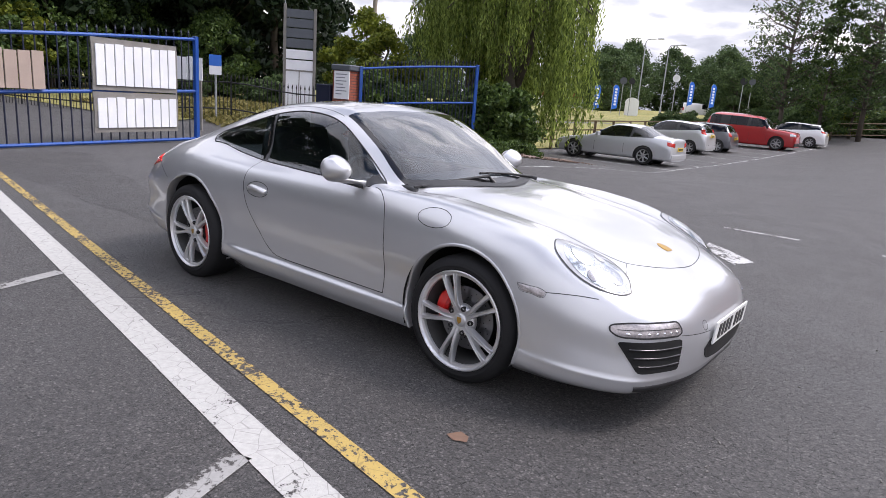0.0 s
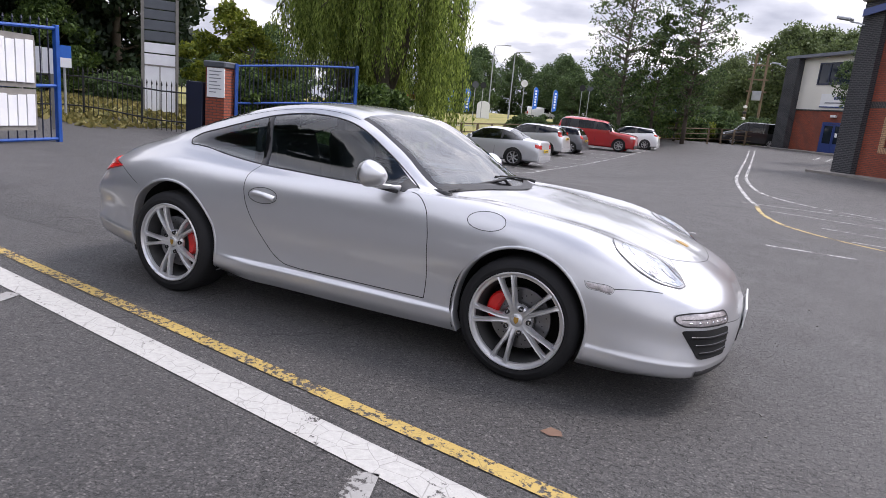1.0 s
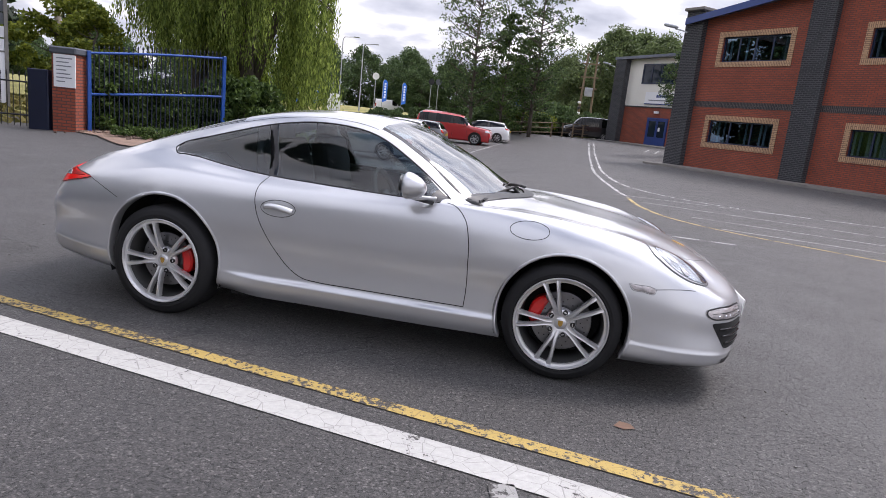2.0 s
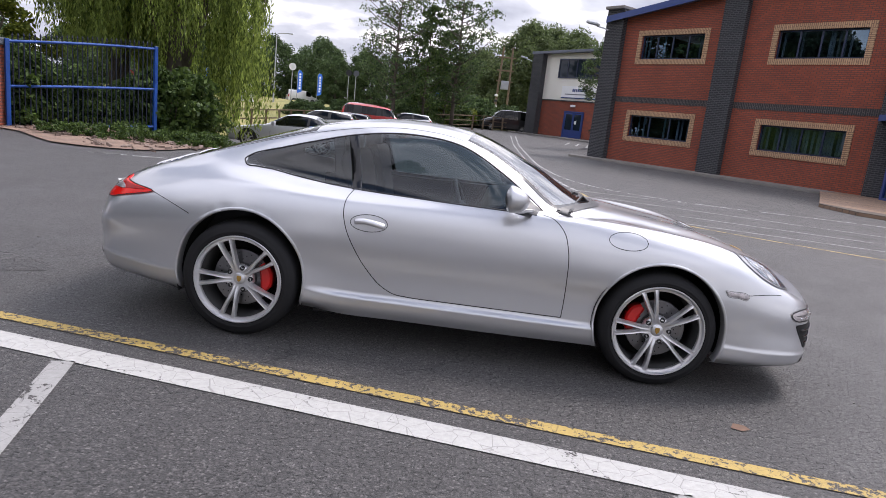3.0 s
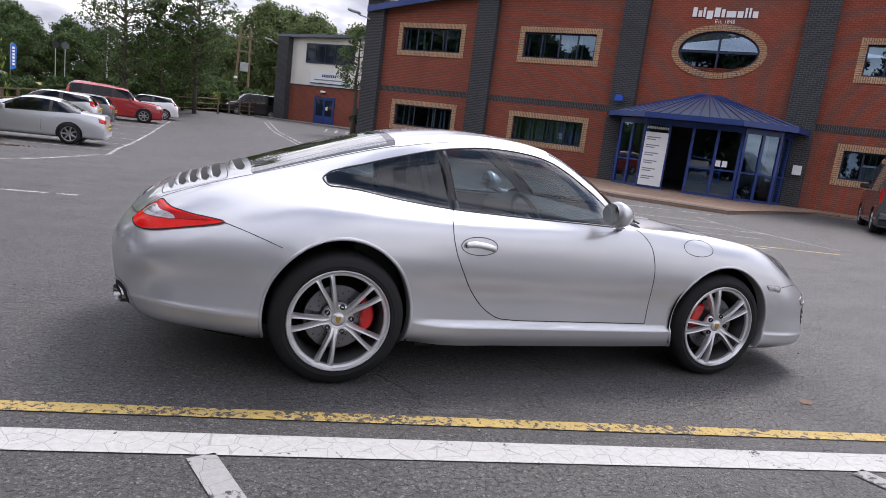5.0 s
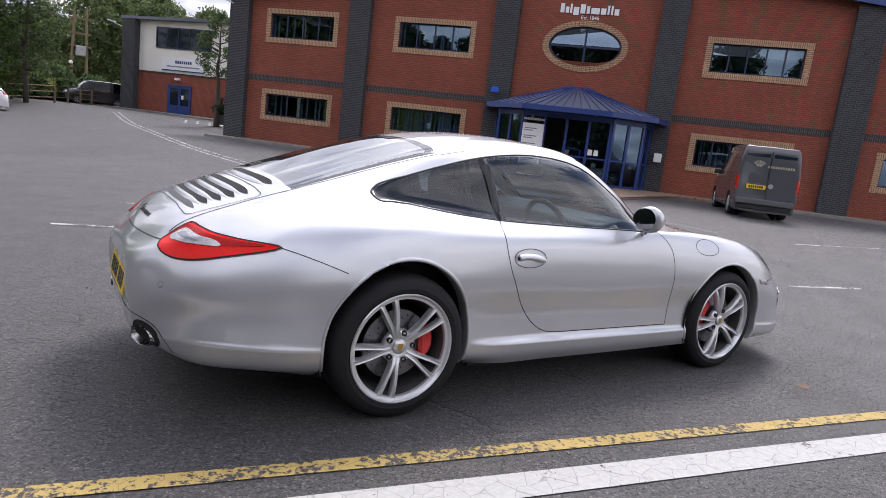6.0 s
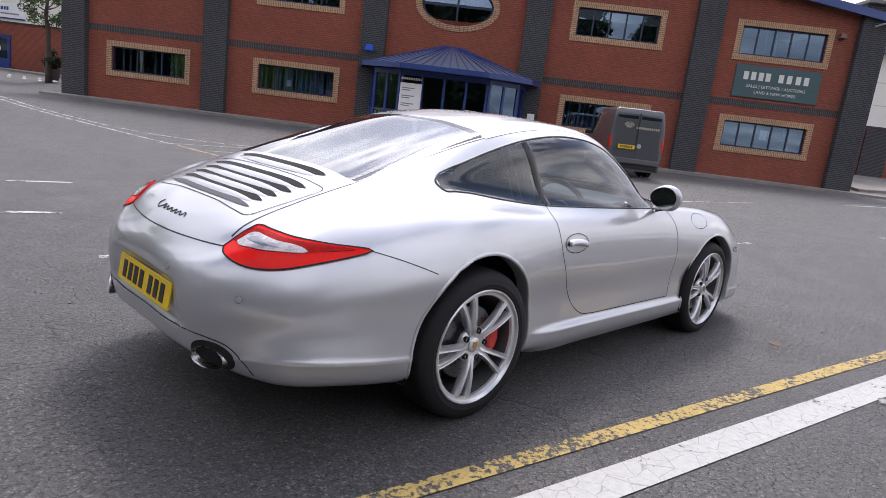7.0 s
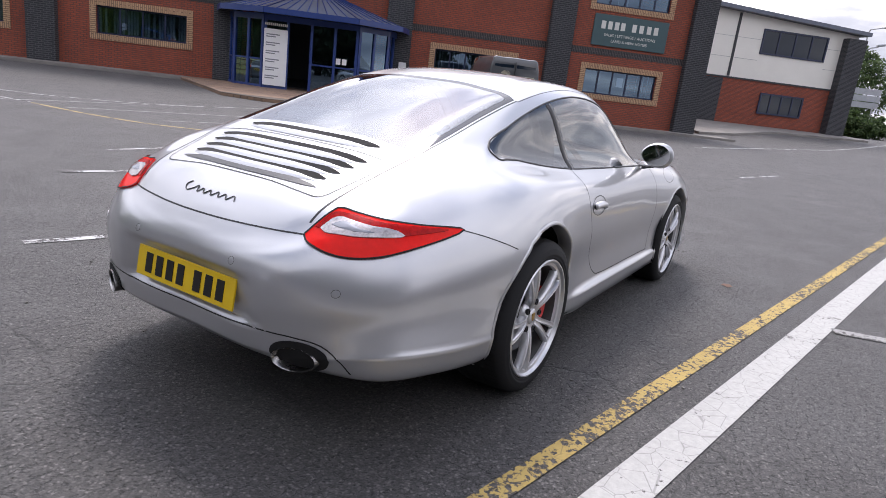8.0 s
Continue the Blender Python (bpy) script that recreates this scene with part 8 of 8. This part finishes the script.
# headlamps
for s in (-1, 1):
    pl = "t"
    out = [(3.092, .585), (3.070, .650), (3.01, .700), (2.93, .730), (2.84, .738), (2.765, .716), (2.735, .660), (2.755, .600), (2.83, .548), (2.94, .512), (3.045, .528)]
    hl = lens("headlamp", [(x, s * y) for x, y in out], pl, LAMP_BEZEL, .003, .004, "clear oval headlamp with a silver bezel", per=5)
    c = np.mean(out, 0)
    inner = [tuple(c + (np.array(q) - c) * .84 + np.array((.016, 0))) for q in out]
    lens("reflector", [(x, s * y) for x, y in inner], pl, LAMP_INNER, .0065, .002, "bright lamp reflector", parent=hl, per=5)
    for x0, y0, r, mt, up_ in ((3.00, .600, .048, LAMP_GREY, .0095), (2.865, .642, .056, CHROME, .009), (2.945, .690, .024, LAMP_CLEAR, .010), (2.91, .565, .026, LAMP_CLEAR, .010)):
        ring = [(x0 + r * math.cos(a), s * (y0 + r * .8 * math.sin(a))) for a in np.linspace(0, 2 * math.pi, 13)[:-1]]
        lens("projector", ring, pl, mt, up_, .004, parent=hl, per=3)
        seam("projector_ring", ring, pl, .003, LAMP_GREY, lift=up_ + .001, closed=True, parent=hl, per=3)
    cover = lens("lamp_cover", [(x, s * y) for x, y in inner], pl, LAMP_GLASS, .009, .016, "clear lamp lens", parent=hl, per=5)
    cover.visible_shadow = False
    seam("lamp_surround", [(x, s * y) for x, y in out], pl, .005, BLACK_TRIM, lift=.0045, closed=True, parent=hl, per=5)
    side = "r" if s < 0 else "l"
    ind = lens("side_indicator", [(2.668, .592), (2.72, .589), (2.785, .582), (2.800, .573), (2.795, .558), (2.74, .562), (2.685, .571)], side, LAMP_CLEAR, .004, .003, "clear side indicator", per=4)
    seam("indicator_surround", [(2.664, .595), (2.72, .592), (2.785, .585), (2.804, .574), (2.798, .555), (2.74, .559), (2.680, .568)], side, .0022, DARK_METAL, lift=.002, closed=True, parent=ind, per=4)
    # nose: light bar above, slatted intake below
    bar = [(.484, .470), (.496, .492), (.55, .499), (.64, .501), (.715, .497), (.746, .484), (.750, .462), (.738, .446), (.70, .441), (.62, .440), (.55, .440), (.50, .444), (.486, .454)]
    drl = lens("running_light", [(s * y, z) for y, z in bar], "f", LAMP_CLEAR, .004, .006, "clear daytime light bar", per=5)
    seam("light_surround", [(s * y, z) for y, z in bar], "f", .007, BLACK_TRIM, closed=True, parent=drl, per=5, lift=.006)
    seam("light_divider", [(s * .50, .472), (s * .62, .474), (s * .735, .471)], "f", .004, DARK_METAL, lift=.0105, parent=drl)
    for k in range(7):
        y_ = .515 + .033 * k
        lens("led", [(s * (y_ + .006 * math.cos(a)), .457 + .005 * math.sin(a)) for a in np.linspace(0, 2 * math.pi, 9)[:-1]], "f", CHROME, .0105, .002, parent=drl, per=2, rings=3)
    hole = rounded([(.484, .424), (.742, .422), (.690, .284), (.486, .282)], .018)
    # Flat black sheet on the uncut nose, painted as the shade inside the intake.
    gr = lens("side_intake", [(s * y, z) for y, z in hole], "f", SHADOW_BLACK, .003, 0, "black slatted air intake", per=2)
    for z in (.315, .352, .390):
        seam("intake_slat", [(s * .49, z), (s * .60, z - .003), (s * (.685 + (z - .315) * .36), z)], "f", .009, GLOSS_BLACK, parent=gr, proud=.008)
# The lower intake's inner shade is likewise a flat black sheet.
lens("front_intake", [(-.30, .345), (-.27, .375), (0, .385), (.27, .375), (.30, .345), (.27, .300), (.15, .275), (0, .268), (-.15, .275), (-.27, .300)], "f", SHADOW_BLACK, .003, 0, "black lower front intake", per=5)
for s in (-1, 1):
    seam("bumper_joint", [(s * .484, .437), (s * .40, .431), (s * .26, .426)], "f", .003, DARK_METAL)
seam("tow_eye_cap", [(-.305 + .021 * math.cos(a), .456 + .021 * math.sin(a)) for a in np.linspace(0, 2 * math.pi, 13)[:-1]], "f", .003, DARK_METAL, closed=True, per=3)
seam("splitter_lip", [(-.70, .215), (-.45, .205), (0, .205), (.45, .205), (.70, .215)], "f", .03, BLACK_TRIM, proud=.004)
lens("bonnet_crest", [(3.035, -.028), (3.035, .028), (3.0, .032), (2.965, 0), (3.0, -.032)], "t", GOLD, .003, .003, "gold enamel crest", per=4)


def plate(m, wide, high, face, name, label):
    p = new(name)
    p.parent, p.matrix_basis = car, m
    tagged(p, label)
    bm = bmesh.new()
    box(bm, -wide / 2, -.004, -high / 2, wide / 2, .004, high / 2)
    bevel_all(bm, .002, 1)
    part("plate_sheet", bm, face, p)
    # characters as plain bars
    x = -wide * .40
    for k in range(7):
        if k == 4:
            x += .030
        bm = bmesh.new()
        box(bm, x, -.0065, -high * .33, x + .036, -.0045, high * .33)
        part("plate_bar", bm, PLATE_INK, p)
        x += .058


plate(pose(-1.044, 0, .487, -8, 0, -90), .515, .108, PLATE_YELLOW, "rear_plate", "yellow rear number plate")
plate(pose(3.380, 0, .412, 4, 0, 90), .515, .108, PLATE_WHITE, "front_plate", "white front number plate")

# engine lid grille, script and sensors
def tapered_slot(name, x, half, width, bow=.012, material=None, lift=.0022, parent=None):
    """A dark sheet laid on the uncut lid as a slot, running out to a point at both ends."""
    bm = bmesh.new()
    rows = []
    for q in np.linspace(-half, half, 41):
        w = width / 2 * (1 - (abs(q) / half) ** 7) + .0006
        row = []
        for d in (-w, 0, w):
            p, n = lay(x + bow * (q / half) ** 2 + d, q, "t")
            row.append(bm.verts.new(p + n * lift))
        rows.append(row)
    for p, q in zip(rows, rows[1:]):
        for m in range(2):
            bm.faces.new((p[m], p[m + 1], q[m + 1], q[m]))
    return part(name, bm, material or SHADOW_BLACK, parent or car, smooth=True)


def louvre_lip(x, half, bow=.012, parent=None):
    """The raised silver edge behind a slot."""
    bm = bmesh.new()
    rows = []
    for q in np.linspace(-half, half, 41):
        k = 1 - (abs(q) / half) ** 4
        row = []
        for d, up_ in ((.0045, .0015), (.0020, .0115), (-.010, .0080), (-.022, .0012)):
            p, n = lay(x + bow * (q / half) ** 2 + d * max(k, .04), q, "t")
            row.append(bm.verts.new(p + n * ((.0008 + up_) * k - .0012 * (1 - k))))
        rows.append(row)
    for p, q in zip(rows, rows[1:]):
        for m in range(3):
            bm.faces.new((p[m], p[m + 1], q[m + 1], q[m]))
    return part("louvre", bm, SILVER, parent or car, smooth=True)


# The lid is not cut: black sheets give the vent and slots their shade.
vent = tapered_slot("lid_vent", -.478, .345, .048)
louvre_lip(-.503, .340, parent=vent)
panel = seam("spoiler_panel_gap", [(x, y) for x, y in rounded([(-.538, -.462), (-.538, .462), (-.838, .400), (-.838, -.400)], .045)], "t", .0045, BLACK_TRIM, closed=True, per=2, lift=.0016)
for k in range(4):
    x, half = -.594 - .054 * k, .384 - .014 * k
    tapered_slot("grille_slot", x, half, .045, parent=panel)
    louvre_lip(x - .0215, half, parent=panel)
tapered_slot("grille_step", -.809, .346, .028, material=DARK_METAL, parent=panel)
bm = bmesh.new()
flourish = spline([(-.115, .020), (-.128, .004), (-.112, -.014), (-.088, -.004), (-.070, .010), (-.060, -.010), (-.040, .006), (-.028, -.010), (-.006, .006), (.006, -.010), (.030, .007), (.040, -.010), (.062, .006), (.074, -.010), (.098, .007), (.110, -.010)], 6)
pts = []
for u, v in flourish:
    p, n = lay(-u * 1.1, .768 + v * .8, "b")
    pts.append(p + n * .002)
tube(bm, pts, .0018, 6)
part("script_badge", bm, DARK_METAL, car, "dark script badge drawn as one flowing stroke")
for y, z in ((.60, .570), (.245, .605), (-.245, .605), (-.60, .570)):
    lens("parking_sensor", [(y + .012 * math.cos(a), z + .012 * math.sin(a)) for a in np.linspace(0, 2 * math.pi, 9)[:-1]], "b", SILVER, .001, .001, per=3)
    seam("sensor_ring", [(y + .0125 * math.cos(a), z + .0125 * math.sin(a)) for a in np.linspace(0, 2 * math.pi, 9)[:-1]], "b", .0014, DARK_METAL, lift=.0015, closed=True, per=3)
seam("bumper_line", [(-.40, .406), (-.20, .398), (0, .396), (.20, .398), (.40, .406)], "b", .005, BLACK_TRIM)
for s in (-1, 1):
    seam("bumper_line", [(s * .40, .406), (s * .49, .404), (s * .57, .388), (s * .62, .345), (s * .645, .300)], "b", .005, BLACK_TRIM)

# exhausts
for s in (-1, 1):
    ex = new("exhaust")
    ex.parent = car
    tagged(ex, "oval bright tailpipe in a dark opening")
    bm = bmesh.new()
    rings = []
    for x, k in ((-.80, .95), (-1.024, 1.0), (-1.034, .96), (-1.028, .88), (-.88, .84)):
        rings.append([bm.verts.new((x + (.30 * max(0, s * .10 * k * math.cos(a) + .085) if x < -.95 else 0), s * .490 + .071 * k * math.cos(a), .330 + .040 * k * math.sin(a))) for a in np.linspace(0, 2 * math.pi, 33)[:-1]])
    for p, q in zip(rings, rings[1:]):
        for k in range(32):
            bm.faces.new((p[k], p[(k + 1) % 32], q[(k + 1) % 32], q[k]))
    part("tailpipe", bm, PIPE_STEEL, ex, angle=40)
    # Black disc stands for the shade down the pipe.
    bm = bmesh.new()
    bm.faces.new([bm.verts.new((-.88, s * .490 + .062 * math.cos(a), .330 + .035 * math.sin(a))) for a in np.linspace(0, 2 * math.pi, 33)[:-1]])
    part("tailpipe_inside", bm, SHADOW_BLACK, ex)
    # Black sheet on the bumper skin, painted as the shade round the pipe.
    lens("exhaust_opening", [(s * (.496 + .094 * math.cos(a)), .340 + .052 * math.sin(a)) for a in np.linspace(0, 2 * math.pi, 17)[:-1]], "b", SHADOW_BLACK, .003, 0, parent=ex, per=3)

# mirrors, handles, wipers
for s in (-1, 1):
    pl = "r" if s < 0 else "l"
    mir = new("door_mirror")
    mir.parent = car
    mir.matrix_basis = pose(1.462, s * .868, .952)
    bm = bmesh.new()
    bmesh.ops.create_uvsphere(bm, u_segments=32, v_segments=20, radius=1)
    for v in bm.verts:
        x, y, z = v.co
        out = y * s
        fx = x * (.100 if x > 0 else .032)
        v.co = (fx, y * .094 * (1 - .15 * max(0, x)), z * .072 * (1 + .14 * out) * (1 - .10 * max(0, x)) + .004 - .020 * (1 - out) * .5 * max(0, x))
    part("mirror_shell", bm, SILVER, mir, smooth=True)
    bm = bmesh.new()
    ring = [bm.verts.new((-.0295, .078 * math.cos(a), .060 * math.sin(a) * (1 + .1 * math.cos(a) * s) + .004)) for a in np.linspace(0, 2 * math.pi, 29)[:-1]]
    bm.faces.new(ring)
    bmesh.ops.translate(bm, verts=bm.verts, vec=(-.004, 0, 0))
    part("mirror_glass", bm, surface("mirror_silvering" if s < 0 else "mirror_silvering_far", (0.9, 0.9, 0.9), 0.02, metal=1.0, vary=0.02), mir, "mirror glass")
    bm = bmesh.new()
    tube(bm, [(.02, s * .04, -.050), (.055, -s * .02, -.058), (.09, -s * .075, -.064), (.125, -s * .115, -.070)], [.016, .020, .017, .022], 10, flat=.55)
    part("mirror_arm", bm, ALLOY, mir, smooth=True)
    bm = bmesh.new()
    tube(bm, [(.03, -s * .01, -.062), (.07, -s * .06, -.078), (.12, -s * .10, -.088)], [.012, .010, .014], 8, flat=.6)
    part("mirror_foot", bm, BLACK_TRIM, mir, smooth=True)
    hd = new("door_handle")
    hd.parent = doors["r" if s < 0 else "l"]
    ring = [(.705 + .104 * math.cos(a), .726 + .046 * math.sin(a)) for a in np.linspace(0, 2 * math.pi, 17)[:-1]]
    lens("handle_recess", ring, pl, SILVER, .0012, -.030, parent=hd, per=3)
    seam("recess_edge", ring, pl, .004, DARK_METAL, closed=True, parent=hd, lift=.0018, per=3)
    bm = bmesh.new()
    grip = []
    for x, z, o in ((.628, .728, .006), (.66, .734, .016), (.71, .732, .019), (.76, .724, .015), (.790, .717, .004)):
        p, n = lay(x, z, pl)
        grip.append(p + n * o)
    tube(bm, spline([tuple(g) for g in grip], 4), .017, 12, flat=.8)
    part("handle_grip", bm, ALLOY, hd, "bright handle grip", smooth=True)
    if s < 0:
        lens("lock_barrel", [(.632 + .010 * math.cos(a), .727 + .010 * math.sin(a)) for a in np.linspace(0, 2 * math.pi, 9)[:-1]], pl, DARK_METAL, .008, .001, parent=hd, per=3)
for y0, y1 in ((-.10, -.56), (.38, -.05)):
    wip = new("wiper")
    wip.parent = car
    bm = bmesh.new()
    a, b = lay(1.93, y0, "t")[0], lay(1.83 if y1 < -.3 else 1.90, y1, "t")[0]
    tube(bm, [(1.985, y0 + .02, .902), a + Vector((.015, 0, .014)), (a + b) / 2 + Vector((0, 0, .018)), b + Vector((0, 0, .012))], [.012, .009, .007, .005], 8)
    part("wiper_arm", bm, BLACK_TRIM, wip)
    bm = bmesh.new()
    tube(bm, [a + Vector((-.01, .04, .012)), (a + b) / 2 + Vector((-.02, 0, .012)), b + Vector((-.015, -.05, .010))], .006, 6)
    part("wiper_blade", bm, BLACK_TRIM, wip)
bm = bmesh.new()
rows = []
for y in np.linspace(-.60, .60, 25):
    x = 2.02 - .27 * (abs(y) / .60) ** 1.7
    rows.append([bm.verts.new((x - .01, y, lay(x - .01, y, "t")[0].z + .006)), bm.verts.new((x + .055, y * .98, lay(x + .055, y * .98, "t")[0].z + .005))])
for p, q in zip(rows, rows[1:]):
    bm.faces.new((p[0], p[1], q[1], q[0]))
part("scuttle_panel", bm, BLACK_TRIM, car, "black plastic scuttle")

# cabin
bm = bmesh.new()
box(bm, -.15, -.70, .20, 1.75, .70, .24)
part("cabin_floor", bm, SHADOW_BLACK, car)
for s in (-1, 1):
    seat = new("seat")
    seat.parent = car
    seat.matrix_basis = pose(.80, s * .36, .24)
    bm = bmesh.new()
    box(bm, -.22, -.25, .0, .30, .25, .22)
    bevel_all(bm, .06, 3)
    part("seat_cushion", bm, LEATHER, seat, smooth=True)
    bm = bmesh.new()
    prism(bm, [(-.25, .12), (-.10, .12), (-.20, .70), (-.24, .86), (-.30, .87), (-.335, .80)], -.23, .23)
    bevel_all(bm, .035, 3)
    part("seat_back", bm, LEATHER, seat, smooth=True)
    bm = bmesh.new()
    box(bm, -.36, -.10, .82, -.26, .10, .97)
    bevel_all(bm, .035, 3)
    part("headrest", bm, LEATHER, seat, smooth=True)
    bm = bmesh.new()
    box(bm, .50, s * .70, .30, 1.70, s * .66, .865)
    part("door_card", bm, LEATHER, car)
    bm = bmesh.new()
    box(bm, .10, s * .60, .30, .50, s * .56, .84)
    part("rear_card", bm, LEATHER, car)
bm = bmesh.new()
prism(bm, [(1.95, .80), (1.80, .885), (1.55, .905), (1.35, .875), (1.30, .74), (1.45, .60), (1.95, .50)], -.62, .62)
bevel_all(bm, .02, 2)
part("dashboard", bm, LEATHER, car, smooth=True)
bm = bmesh.new()
lathe(bm, [(.182 + .016 * math.cos(a), .016 * math.sin(a)) for a in np.linspace(0, 2 * math.pi, 13)[:-1]], 40, closed=True)
lathe(bm, [(.0005, -.02), (.055, -.015), (.06, .015), (.0005, .02)], 20)
for aa in (0.1, math.pi - .1, -math.pi / 2):
    tube(bm, [(0, 0, 0), (.18 * math.cos(aa), 0, .18 * math.sin(aa))], .013, 6)
sw = part("steering_wheel", bm, LEATHER, car, smooth=True)
sw.matrix_basis = pose(1.20, -.36, .80, 0, 0, 90) @ pose(0, 0, 0, -22, 0, 0)
bm = bmesh.new()
prism(bm, [(.50, .25), (-.20, .25), (-.50, .74), (-.44, .88), (-.20, .74), (.10, .56), (.45, .50)], -.54, .54)
part("rear_shelf", bm, LEATHER, car)

for s in (-1, 1):
    bm = bmesh.new()
    tube(bm, [(.50, s * .60, .86), (.46, s * .555, 1.02), (.43, s * .50, 1.17)], [.05, .04, .035], 8, flat=.5)
    part("pillar_lining", bm, LEATHER, car, smooth=True)
bm = bmesh.new()
rows = [[bm.verts.new((x, y, lay(x, y, "t")[0].z - .025)) for y in np.linspace(-.46, .46, 9)] for x in np.linspace(.34, 1.12, 8)]
for p, q in zip(rows, rows[1:]):
    for k in range(8):
        bm.faces.new((p[k], p[k + 1], q[k + 1], q[k]))
part("headlining", bm, LEATHER, car, smooth=True)
bm = bmesh.new()
box(bm, -.03, -.11, -.035, .03, .11, .035)
bevel_all(bm, .02, 2)
rear_mirror = part("rear_mirror", bm, BLACK_TRIM, car, smooth=True)
rear_mirror.matrix_basis = pose(1.30, 0, 1.135)
